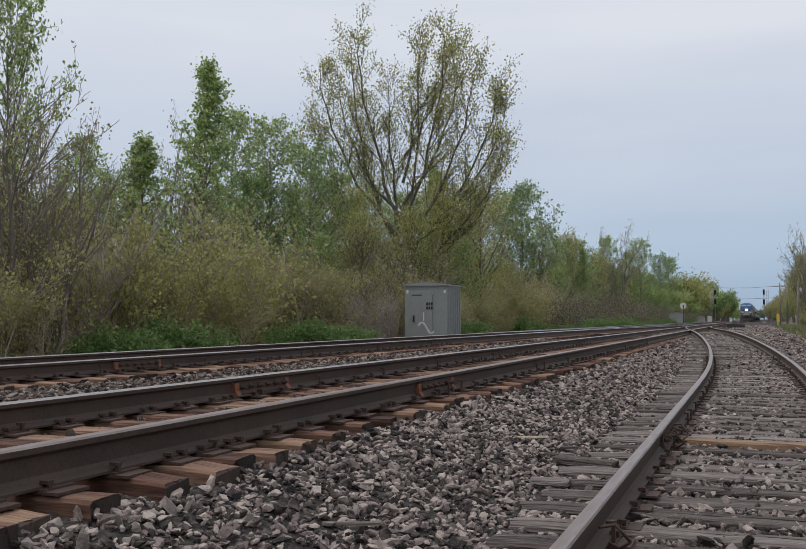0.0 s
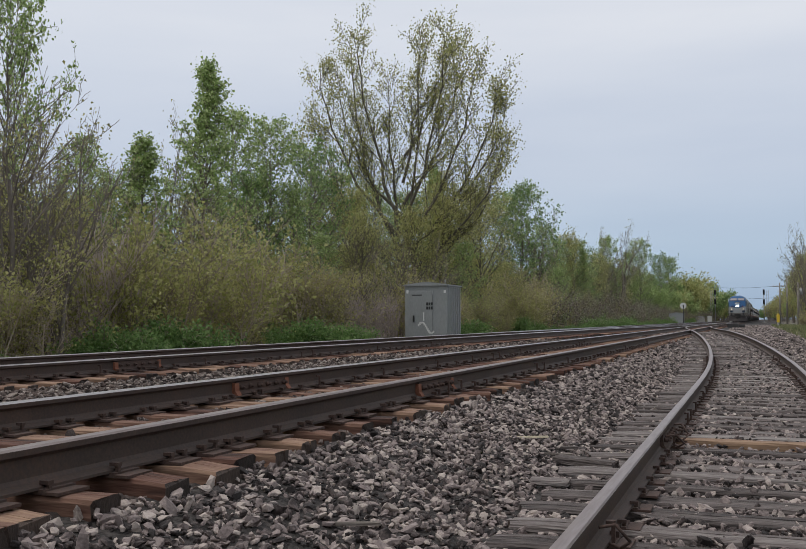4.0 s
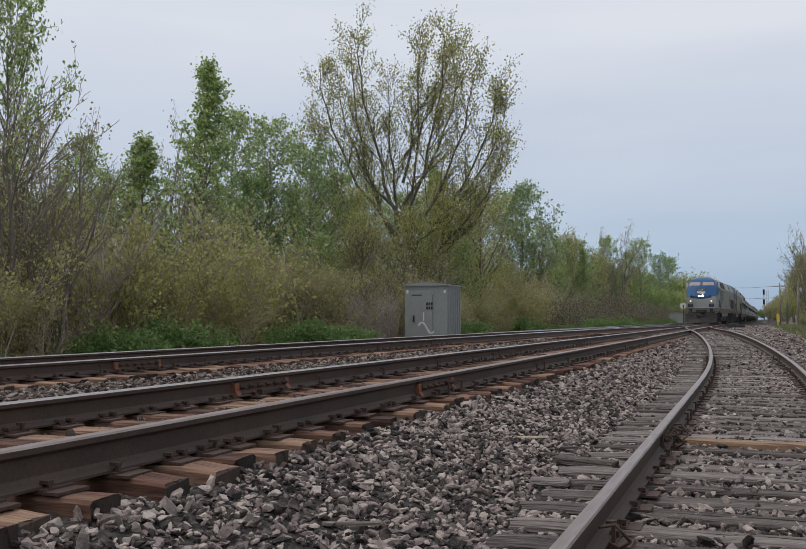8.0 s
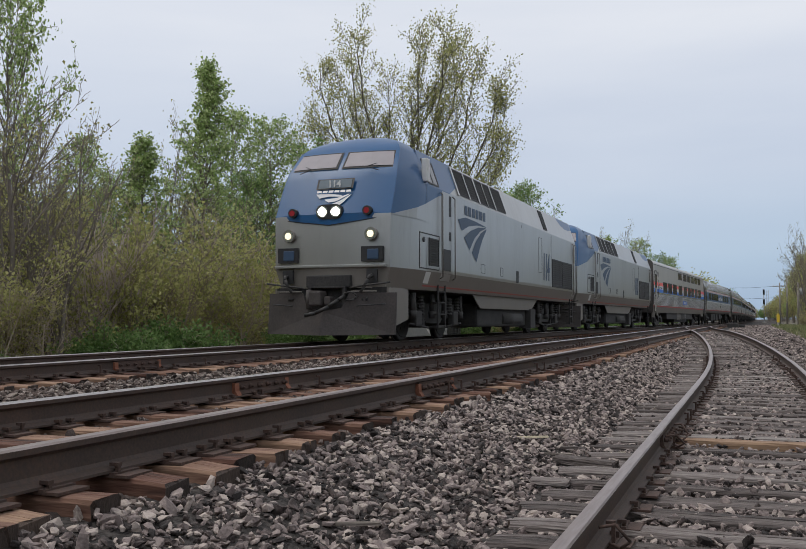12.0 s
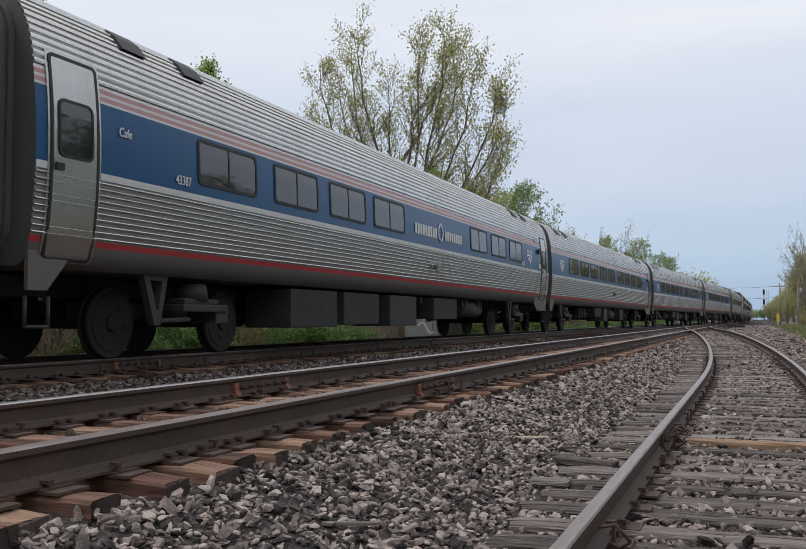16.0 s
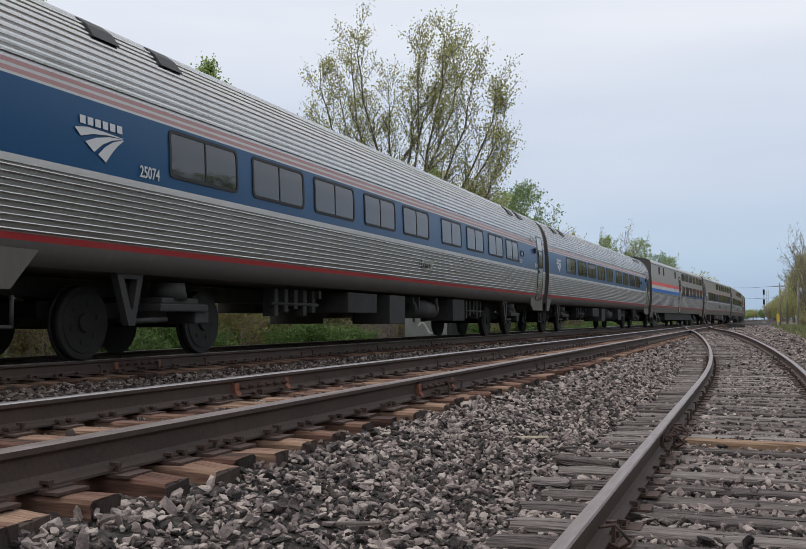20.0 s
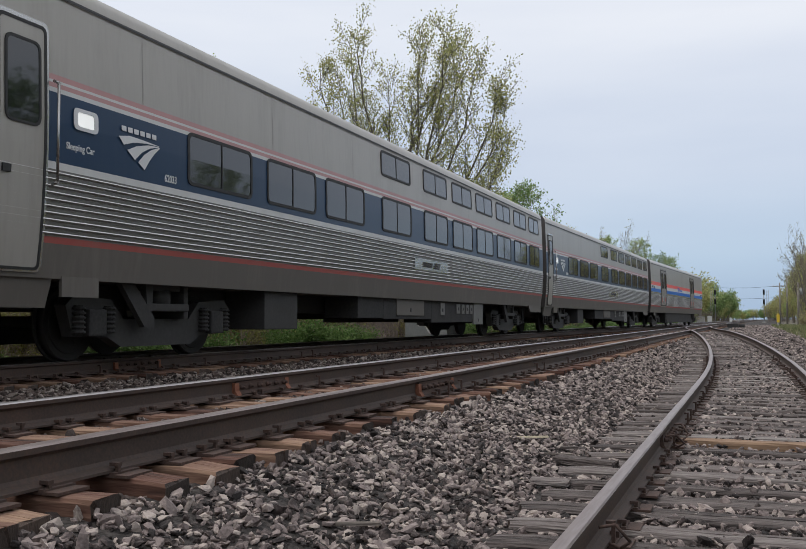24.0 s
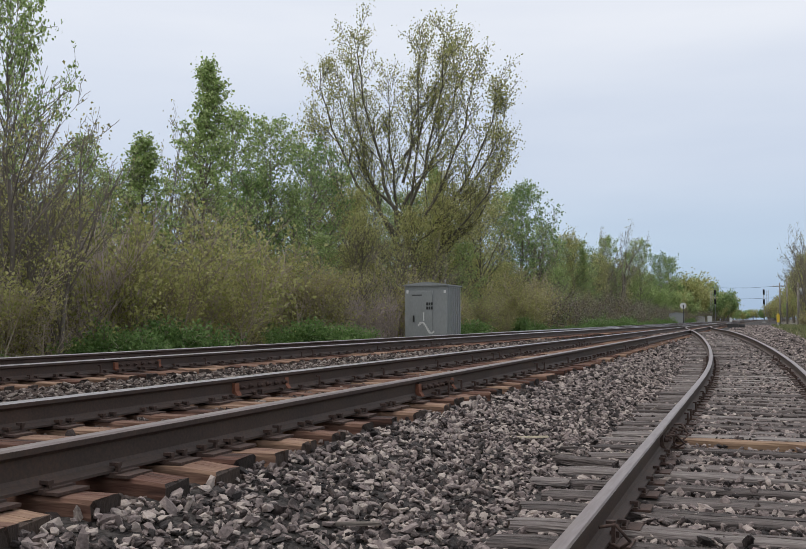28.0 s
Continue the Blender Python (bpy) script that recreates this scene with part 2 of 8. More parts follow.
def far_line(s):      # the far track, straight on
    return FAR_X + drift(s)


def train_line(s):    # the way over the crossover from the middle track to the far one
    return FAR_X + 5.0 * smooth5((s - 15.05) / 126.97) + drift(s)


def main_line(s):
    return MAIN_X + drift(s)


def siding_line(s):
    return 0.045 - 3.505 * smooth3((s - 14.5) / 57.5) + drift(s)


def siding_z(s):
    return -0.37 * (1 - smooth3((s - 12.0) / 33.0))


# ---- ground ----
def ground_z(x, s):
    xs = siding_line(s)
    zs = siding_z(s)
    h = 0.0
    if x <= -10.0:
        h = -0.36 - 0.50 * smooth3((-10.0 - x) / 1.8)
    elif x <= -7.0:
        h = -0.265
        if x < -9.75:
            h = -0.265 - 0.095 * (-9.75 - x) / 0.25
    elif x <= -4.85:
        m = abs(x + 5.9) / 1.1
        h = -0.34 + 0.075 * m * m
    elif x <= -2.75:
        h = -0.240
    elif x <= -2.36:
        h = -0.255 - 0.010 * (x + 2.75) / 0.39
    else:
        a, b = -2.36, max(xs - 1.32, -2.05)
        lo = zs - 0.245
        if x < b:
            u = (x - a) / (b - a)
            h = -0.268 * (1 - u) + (lo - 0.02) * u
        elif x < xs + 1.4:
            h = lo
        else:
            h = (lo - 0.06) + 0.05 * smooth3((x - 5) / 10)
    r = noise.noise((x * 0.8, s * 0.8, 0.0)) * 0.02
    far = max(0.0, abs(x + 4) - 14)
    r += noise.noise((x * 0.05, s * 0.05, 3.0)) * min(0.5, far * 0.02)
    return h + r


def make_ground():
    def axis(stops):
        out = []
        for (a, b, step) in stops:
            out += list(np.arange(a, b, step))
        out.append(stops[-1][1])
        return np.array(out)
    xs = axis([(-2500, -500, 400), (-500, -100, 80), (-100, -30, 10), (-30, -13, 2.0), (-13, 2.6, 0.22), (2.6, 8, 0.6), (8, 40, 4), (40, 100, 20), (100, 500, 80), (500, 2500, 400)])
    ss = axis([(-400, -40, 40), (-40, -4, 4), (-4, 30, 0.35), (30, 90, 1.5), (90, 300, 8), (300, 900, 50), (900, 4500, 400)])
    nx, ns = len(xs), len(ss)
    v = np.array([(x, s, ground_z(x - (drift(s) if abs(x) < 60 else 0), s)) for s in ss for x in xs])
    i = np.arange(nx * ns).reshape(ns, nx)
    f = np.stack([i[:-1, :-1], i[:-1, 1:], i[1:, 1:], i[1:, :-1]], -1).reshape(-1, 4)
    c = v[f].mean(1)
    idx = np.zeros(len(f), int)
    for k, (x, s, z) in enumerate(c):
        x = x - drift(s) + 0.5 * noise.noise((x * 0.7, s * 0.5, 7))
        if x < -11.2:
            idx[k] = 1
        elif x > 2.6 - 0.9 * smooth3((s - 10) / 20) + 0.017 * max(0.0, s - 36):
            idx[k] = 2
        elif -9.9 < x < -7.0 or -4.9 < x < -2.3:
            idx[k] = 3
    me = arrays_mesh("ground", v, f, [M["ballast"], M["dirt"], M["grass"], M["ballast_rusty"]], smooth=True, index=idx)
    return tagged(new("ground", me), "shade-darkened ballast bed with dirt and rough grass beside it", "ground", kind="structure")


ground = make_ground()


# ---- rails and ties ----
RAIL = [(-0.070, -0.172), (0.070, -0.172), (0.070, -0.160), (0.022, -0.146), (0.010, -0.128), (0.010, -0.052), (0.018, -0.042), (0.036, -0.034),
        (0.037, -0.010), (0.030, -0.001), (0.0, 0.002), (-0.030, -0.001), (-0.037, -0.010), (-0.036, -0.034), (-0.018, -0.042), (-0.010, -0.052),
        (-0.010, -0.128), (-0.022, -0.146), (-0.070, -0.160)]


def rail(name, line, zf, off, s0, s1, parent, head, label=""):
    stops = [s0]
    while stops[-1] < s1:
        stops.append(min(s1, stops[-1] + (0.8 if stops[-1] < 80 else 4.0)))
    n = len(RAIL)
    vs, fs, idx = [], [], []
    for s in stops:
        e = 0.05
        t = math.atan2(line(s + e) - line(s - e), 2 * e)
        cx, cz = line(s) + off * math.cos(t), zf(s)
        wob = 0.004 * noise.noise((off, s * 0.3, cx * 0.1))
        for px, pz in RAIL:
            vs.append((cx + wob + px * math.cos(t), s - (off + px) * math.sin(t), cz + pz))
    for k in range(len(stops) - 1):
        for i in range(n):
            j = (i + 1) % n
            fs.append((k * n + i, k * n + j, (k + 1) * n + j, (k + 1) * n + i))
            idx.append(1 if 8 <= i <= 11 else 0)
    me = arrays_mesh(name, np.array(vs), np.array(fs), [M["rail_side"], head], index=np.array(idx))
    ob = new(name, me)
    ob.parent = parent
    if label:
        tagged(ob, label)
    return ob


def tie_mesh(seed, length, mat, w=0.095):
    """A sawn timber with worn edges, a checked top and broken, slightly slanting ends."""
    rnd = random.Random(seed)
    bm = bmesh.new()
    n = 12
    h = 0.17
    skew = rnd.uniform(-0.035, 0.035)
    across = [(-1, -h), (1, -h), (1, -0.020), (0.90, -0.004), (0.35, 0.0), (0.10, 0.0), (0.06, -0.016), (0.02, 0.0), (-0.4, 0.0), (-0.90, -0.004), (-1, -0.020)]
    m = len(across)
    wander = rnd.uniform(-0.3, 0.3)
    rings = []
    for i in range(n + 1):
        u = i / n
        end = i in (0, n)
        worn = 0.014 if end else 0.0
        zt = rnd.uniform(-0.005, 0.003) - worn * rnd.random()
        ring = []
        for k, (a, z) in enumerate(across):
            y = a * w + (wander * w * math.sin(u * 3 + seed) if k in (5, 6, 7) else 0)
            x = -length / 2 + length * u + (skew * a if end else 0) + (rnd.uniform(-0.012, 0.012) if end else 0)
            if k == 6:
                z = -rnd.uniform(0.004, 0.03)
            edge = 0.006 if k in (2, 3, 9, 10) else 0.002
            ring.append(bm.verts.new((x, y + rnd.uniform(-1, 1) * edge, z + (zt if z > -0.1 else 0) + rnd.uniform(-1, 1) * edge * 0.7)))
        rings.append(ring)
    for a, b in zip(rings[:-1], rings[1:]):
        for i in range(m):
            bm.faces.new((a[i], a[(i + 1) % m], b[(i + 1) % m], b[i]))
    bm.faces.new(rings[0][::-1]).material_index = 1
    bm.faces.new(rings[-1]).material_index = 1
    bmesh.ops.recalc_face_normals(bm, faces=bm.faces)
    me = bpy.data.meshes.new("tie")
    bm.to_mesh(me)
    bm.free()
    me.materials.append(mat)
    me.materials.append(M["tie_end"])
    return me


def track(name, line, zf, s0, s1, head, label, near_head=None):
    t = tagged(empty(name), label, "railway track", kind="structure")
    rail("rail", line, zf, 0.7525, s0, s1, t, near_head or head)
    rail("rail", line, zf, -0.7525, s0, s1, t, head)
    return t


flat = lambda s: 0.0
track_far = track("track_far", far_line, flat, -60, 900, M["rail_head"], "far railway track with worn shiny rails on rusty ties")
track_main = track("track_main", main_line, flat, -60, 900, M["rail_head"], "main railway track with worn rails on reddish weathered ties", M["rail_head_dull"])
track_siding = track("track_siding", siding_line, siding_z, -30, 71, M["rail_head_dull"], "curved siding track with dull rails on grey weathered ties")
track_cross = track("track_crossover", train_line, flat, 18, 141, M["rail_head"], "crossover track joining the far and main lines")


# ---- trees and shrubs ----
def grow(rnd, segs, tips, p, d, length, r, level, levels, spread, kids, up, crook=0.16, taper=0.62):
    """Grows a limb from p along d in short crooked pieces, with side limbs; twig ends go to tips."""
    n = 4 if level < 2 else 3
    q, dd = Vector(p), Vector(d)
    r0 = r
    for i in range(n):
        dd = (dd + Vector((rnd.uniform(-1, 1), rnd.uniform(-1, 1), rnd.uniform(-0.6, 1))) * crook + Vector((0, 0, up))).normalized()
        e = q + dd * (length / n)
        r1 = r * (1 - (1 - taper) * (i + 1) / n)
        segs.append((q.copy(), e.copy(), r0, r1, level))
        if level < levels and (i > 0 or level > 0):
            for _ in range(kids if level == 0 else max(1, kids - 1)):
                if rnd.random() < 0.9:
                    a = rnd.uniform(0, 6.2832)
                    u = dd.orthogonal().normalized()
                    side = math.cos(a) * u + math.sin(a) * dd.cross(u)
                    k = rnd.uniform(0.6, 1.0) * spread
                    grow(rnd, segs, tips, q.lerp(e, rnd.uniform(0.2, 1)), (dd * (1 - 0.45 * k) + side * k).normalized(),
                         length * rnd.uniform(0.42, 0.68) * (1 - 0.18 * i / n), r1 * rnd.uniform(0.42, 0.62), level + 1, levels, spread, kids, up, crook, taper)
        if level >= levels - 1:
            tips.append((e.copy(), dd.copy()))
        q, r0 = e, r1


def limb_mesh(name, segs, mat, sides=(7, 5, 4, 3, 3)):
    vs, fs = [], []
    for a, b, r0, r1, lv in segs:
        n = sides[min(lv, 4)]
        d = (b - a).normalized()
        u = d.orthogonal().normalized()
        w = d.cross(u)
        k = len(vs)
        for p, r in ((a, r0), (b, r1)):
            for i in range(n):
                c = 6.2832 * i / n
                vs.append(p + r * (math.cos(c) * u + math.sin(c) * w))
        for i in range(n):
            j = (i + 1) % n
            fs.append((k + i, k + j, k + n + j, k + n + i))
    return arrays_mesh(name, np.array([tuple(v) for v in vs]), np.array(fs), [mat], smooth=True)


def leaf_mesh(name, seed, tips, per, size, cloud, mat, hang=0.3):
    """Many small folded leaves in loose bunches round the twig ends."""
    rng = np.random.default_rng(seed)
    c = np.array([tuple(t[0]) for t in tips])
    if len(c) == 0:
        c = np.zeros((1, 3))
    counts = rng.poisson(per, len(c))
    c = np.repeat(c, counts, 0)
    n = len(c)
    c = c + rng.normal(0, cloud, (n, 3)) * np.array([1, 1, 0.8])
    a = rng.normal(0, 1, (n, 3))
    a[:, 2] -= hang
    a /= np.linalg.norm(a, axis=1)[:, None] + 1e-9
    b = np.cross(a, rng.normal(0, 1, (n, 3)))
    b /= np.linalg.norm(b, axis=1)[:, None] + 1e-9
    nr = np.cross(a, b)
    s = size * rng.uniform(0.6, 1.35, n)[:, None]
    tip, base = c + a * s, c - a * s * 0.55
    l = c + b * s * 0.55 + nr * s * 0.18
    r = c - b * s * 0.55 + nr * s * 0.18
    v = np.stack([base, l, tip, r], 1).reshape(-1, 3)
    k = np.arange(n) * 4
    f = np.concatenate([np.stack([k, k + 1, k + 2], 1), np.stack([k, k + 2, k + 3], 1)])
    return arrays_mesh(name, v, f, [mat])


def tree(kind, label, category, seed, height, trunks, levels, spread, kids, up, leaves, bark, leafmat, lean=(0, 0), girth=0.016, bare_from=0.0, group=""):
    """trunks: (dx, dy, share of the height, tilt x, tilt y) for each stem. leaves: (per tip, size, cloud)."""
    rnd = random.Random(seed)
    root = tagged(empty(kind), label, category, group)
    segs, tips = [], []
    for dx, dy, share, tx, ty in trunks:
        grow(rnd, segs, tips, (dx, dy, -0.3), Vector((tx, ty, 1)).normalized(), height * share * 0.72, height * girth * share, 0, levels, spread, kids, up)
    top = max(s[1].z for s in segs)
    k = height / top
    segs = [(a * k, b * k, max(r0, 0.008), max(r1, 0.0065), lv) for a, b, r0, r1, lv in segs]
    tips = [(p * k, d) for p, d in tips if p.z * k > height * bare_from]
    t = new("trunk", limb_mesh("trunk", segs, bark))
    t.parent = root
    if leaves:
        per, size, cloud = leaves
        c = new("crown", leaf_mesh("crown", seed + 1, tips, per, size, cloud, leafmat))
        c.parent = root
    return root


def crown_tree(kind, label, category, seed, height, base, shape, limbs, leaves, bark, leafmat, rise=0.45, lean=0.0, girth=0.011, group=""):
    """A leading stem with limbs all round it, as long as shape(u) of the height at the share u of the crown, each with leafy twigs."""
    rnd = random.Random(seed)
    root = tagged(empty(kind), label, category, group)
    segs, tips = [], []
    n = 12
    stem = [Vector((0, 0, -0.3))]
    for i in range(1, n + 1):
        u = i / n
        stem.append(Vector((lean * height * u * u + rnd.uniform(-1, 1) * 0.010 * height, rnd.uniform(-1, 1) * 0.010 * height, height * u)))
    for i in range(n):
        r = lambda u: max(0.012, height * girth * (1 - u) ** 0.9)
        segs.append((stem[i], stem[i + 1], r(i / n), r((i + 1) / n), 0 if i < n - 2 else 2))
    tips += [(stem[-1], Vector((0, 0, 1))), (stem[-1].lerp(stem[-2], 0.5), Vector((0, 0, 1)))]
    for i in range(limbs):
        u = ((i + rnd.random()) / limbs) ** 0.92
        z = base * height + (height - base * height) * u * 0.985
        f = z / height * n
        k = min(int(f), n - 1)
        p = stem[k].lerp(stem[k + 1], f - k)
        a = i * 2.39996 + rnd.uniform(-0.5, 0.5)
        size = shape(u) * height * rnd.uniform(0.62, 1.10) * (1.0 + 0.55 * noise.noise((math.cos(a) * 1.3, math.sin(a) * 1.3 + seed, z * 0.55)))
        size = max(size, 0.25)
        d = Vector((math.cos(a), math.sin(a), rise * rnd.uniform(0.4, 1.5) + 0.55 * u)).normalized()
        p = p - Vector((0, 0, d.z * size * 0.45))
        r0 = min(height * girth * (1 - u) * 0.55 + 0.012, 0.010 + 0.018 * size)
        m = 4
        for j in range(m):
            d = (d + Vector((rnd.uniform(-1, 1), rnd.uniform(-1, 1), rnd.uniform(-0.5, 1.0))) * 0.20).normalized()
            e = p + d * size / m
            segs.append((p.copy(), e.copy(), r0 * (1 - 0.8 * j / m), r0 * (1 - 0.8 * (j + 1) / m), 2))
            if j or size < 1:
                for _ in range(3):
                    b = rnd.uniform(0, 6.2832)
                    w = d.orthogonal().normalized()
                    side = math.cos(b) * w + math.sin(b) * d.cross(w)
                    q, dd = p.lerp(e, rnd.random()), (d * 0.7 + side * 0.8 + Vector((0, 0, 0.2))).normalized()
                    for _ in range(2):
                        dd = (dd + Vector((rnd.uniform(-1, 1), rnd.uniform(-1, 1), rnd.uniform(-0.7, 1))) * 0.3).normalized()
                        g = q + dd * rnd.uniform(0.16, 0.34) * (0.6 + 0.25 * size)
                        segs.append((q.copy(), g.copy(), 0.010, 0.0075, 3))
                        tips.append((g.copy(), dd.copy()))
                        q = g
            p = e
        tips.append((p.copy(), d.copy()))
    t = new("trunk", limb_mesh("trunk", segs, bark))
    t.parent = root
    per, size, cloud = leaves
    c = new("crown", leaf_mesh("crown", seed + 1, tips, per, size, cloud, leafmat))
    c.parent = root
    return root


def place(px, lateral):
    """The distance along the tracks at which a line of sight px (a slope in the view) meets a line beside the tracks."""
    th = radians(VIEW_TURN)
    return lateral * (math.sin(th) * px + math.cos(th)) / (px * math.cos(th) - math.sin(th))


one = [(0, 0, 1, 0, 0)]
protos = {}


def cottonwood(seed, height):
    """A trunk that parts into leaders, which swing out and then rise, each with its own twigs."""
    rnd = random.Random(seed)
    root = tagged(empty("cottonwood_tree"), "tall spreading cottonwood with sparse young olive leaves", "tree")
    segs, tips = [], []
    # where each leader leaves the trunk, how far it reaches aside and back, and how high it ends
    leaders = [(0.0, 1.5, 0.3, 15.6), (9.0, 1.2, -0.4, 16.9), (6.5, 3.1, -1.0, 16.6), (5.2, -3.5, 0.6, 17.3), (7.0, -2.5, -0.8, 17.5), (4.6, 6.1, 0.6, 14.6), (3.6, 6.7, -0.8, 10.8), (4.4, -5.2, -0.5, 13.0), (7.2, -4.4, 1.0, 15.0),
               (7.6, 3.4, 1.2, 16.2), (3.0, -4.0, 1.5, 7.6), (2.4, 3.6, -1.4, 7.0), (10.5, 2.2, 1.6, 17.1),
               (4.8, -6.4, 0.4, 11.6), (6.0, -5.0, -0.6, 15.8), (5.4, 5.0, -0.9, 15.2), (3.4, 5.6, 1.2, 9.0), (6.2, -1.0, 0.9, 15.2), (5.0, 6.6, 0.2, 13.2)]
    for h0, dx, dy, h1 in leaders:
        trunk_x = lambda z: 1.0 * z / 17.2
        n = 9
        base = Vector((trunk_x(h0), 0.3 * h0 / 17.2, h0 - (0.4 if h0 == 0 else 0)))
        prev = base
        r0 = 0.17 if h0 == 0 else 0.035 + 0.0085 * (h1 - h0)
        for i in range(1, n + 1):
            u = i / n
            p = Vector((base.x + (dx - (base.x if h0 == 0 else 0)) * (1 - (1 - u) ** 1.7), base.y + dy * u, base.z + (h1 - base.z) * (u ** 1.12)))
            p += Vector((rnd.uniform(-1, 1), rnd.uniform(-1, 1), 0)) * 0.13
            ra, rb = r0 * (1 - 0.88 * (u - 1 / n)), r0 * (1 - 0.88 * u)
            segs.append((prev.copy(), p.copy(), ra, rb, 0))
            if (u > 0.3 if h0 else p.z > 5.5):
                d = (p - prev).normalized()
                for _ in range(3):
                    a = rnd.uniform(0, 6.2832)
                    w = d.orthogonal().normalized()
                    side = math.cos(a) * w + math.sin(a) * d.cross(w)
                    grow(rnd, segs, tips, prev.lerp(p, rnd.random()), (d * 0.75 + side * 0.65 + Vector((0, 0, 0.25))).normalized(), rnd.uniform(1.3, 2.5) * (1.12 - 0.45 * u), rb * 0.35 + 0.005, 2, 3, 0.65, 3, 0.06)
            prev = p
    k = height / 17.4
    segs = [(a * k, b * k, max(q, 0.013), max(w, 0.011), lv) for a, b, q, w, lv in segs]
    tips = [(p * k, d) for p, d in tips]
    t = new("trunk", limb_mesh("trunk", segs, M["bark_pale"]))
    t.parent = root
    c = new("crown", leaf_mesh("crown", seed + 1, tips, 5.0, 0.080, 0.23, M["leaf_olive"]))
    c.parent = root
    return root


protos["cottonwood"] = cottonwood(11, 17.8)
cone = lambda u: 0.014 + 0.33 * (1 - u) ** 1.12 * min(1, 0.45 + 2.0 * u)
column = lambda u: 0.02 + 0.25 * (1 - u) ** 0.8 * min(1, 0.6 + 2 * u)
dome = lambda u: 0.05 + 0.26 * math.sqrt(max(0.0, 1 - (1.75 * u - 0.70) ** 2 * 0.88))
broad = lambda u: 0.06 + 0.30 * math.sqrt(max(0.0, 1 - (1.85 * u - 0.80) ** 2 * 0.86))
for i, (sd, h, shape, limbs) in enumerate(((21, 11.5, cone, 70), (22, 9.0, column, 58), (23, 9.5, dome, 60), (29, 9.0, dome, 54))):
    protos["green%d" % i] = crown_tree("broadleaf_tree", "young broadleaf tree in fresh green leaf", "tree", sd, h, 0.16, shape, limbs,
        (6.0, 0.080, 0.10), M["bark"], M["leaf_green"])
for i, (sd, h) in enumerate(((31, 9.0), (32, 8.0))):
    protos["deep%d" % i] = crown_tree("broadleaf_tree", "dense tree with deep green leaves", "tree", sd, h, 0.14, broad, 66,
        (6.2, 0.085, 0.12), M["bark"], M["leaf_deep"])
for i, (sd, h) in enumerate(((41, 9.0), (42, 8.0), (43, 7.5))):
    protos["bare%d" % i] = tree("bare_tree", "grey-brown tree still nearly bare in spring", "tree", sd, h, [(0, 0, 1, 0.08, 0), (0.2, 0, 0.8, 0.3, 0.1), (-0.2, 0.1, 0.8, -0.25, 0.1)],
        4, 0.6, 2, 0.06, (0.5, 0.06, 0.15), M["bark"], M["leaf_brown"], girth=0.012)
for i, (sd, h) in enumerate(((51, 8.0), (52, 7.0))):
    protos["olive%d" % i] = crown_tree("budding_tree", "budding tree with yellowish olive leaves", "tree", sd, h, 0.12, broad, 62, (6.0, 0.072, 0.16), M["bark_pale"], M["leaf_olive"], rise=0.7)
stems = lambda rnd, n, sp: [(rnd.uniform(-sp, sp), rnd.uniform(-sp, sp), rnd.uniform(0.55, 1), rnd.uniform(-0.4, 0.4), rnd.uniform(-0.4, 0.4)) for _ in range(n)]
for i in range(5):
    r = random.Random(60 + i)
    protos["shrub%d" % i] = tree("shrub", "tangled brown shrub with thin budding twigs", "shrub", 60 + i, r.uniform(3.4, 4.4), stems(r, 9, 0.9), 3, 0.6, 2, 0.05,
        (2.6 if i % 2 else 1.7, 0.058, 0.16), M["twig"], M["leaf_brown"] if i != 1 else M["leaf_olive"], girth=0.006, group="lineside scrub")
for i in range(3):
    r = random.Random(80 + i)
    protos["thorn%d" % i] = tree("bare_shrub", "leafless purplish grey shrub of thin upright twigs", "shrub", 80 + i, r.uniform(3.2, 4.2), stems(r, 12, 0.9), 3, 0.5, 2, 0.10,
        (0.12, 0.05, 0.16), M["twig_grey"], M["leaf_brown"], girth=0.005, group="lineside scrub")
for i in range(3):
    r = random.Random(70 + i)
    protos["bush%d" % i] = tree("green_bush", "low leafy bright green bush", "bush", 70 + i, r.uniform(1.3, 1.7), stems(r, 8, 0.5), 2, 0.8, 3, 0.02,
        (9, 0.062, 0.16), M["twig"], M["leaf_bush"], girth=0.008, group="low green bushes")
# plainer ones for the distance
FAR = []
for i, (nm, lab, mat, bark, per) in enumerate((("green", "distant tree in fresh green leaf", "leaf_green", "bark", 13), ("olive", "distant budding olive tree", "leaf_olive", "bark_pale", 11),
                                               ("deep", "distant deep green tree", "leaf_deep", "bark", 14), ("bare", "distant bare grey-brown tree", "leaf_brown", "bark", 2.5))):
    for j in range(2):
        key = "far_%s%d" % (nm, j)
        FAR.append(key)
        protos[key] = tree("distant_tree", lab, "tree", 90 + 2 * i + j, 9.0, [(0, 0, 1, 0.03, 0), (0.3, 0.2, 0.85, 0.22, 0.1), (-0.3, 0.1, 0.85, -0.2, 0.05)], 3 if nm == "bare" else 2, 0.65, 3 if nm != "bare" else 2, 0.07,
                           (per * 0.5, 0.22, 0.42), M[bark], M[mat], girth=0.011)
for i in range(3):
    r = random.Random(110 + i)
    protos["far_shrub%d" % i] = tree("shrub", "brown twiggy shrub", "shrub", 110 + i, r.uniform(3.4, 4.4), stems(r, 6, 1.0), 2, 0.6, 2, 0.05, (3.0, 0.075, 0.25), M["twig"], M["leaf_brown"], girth=0.007)
used = set()


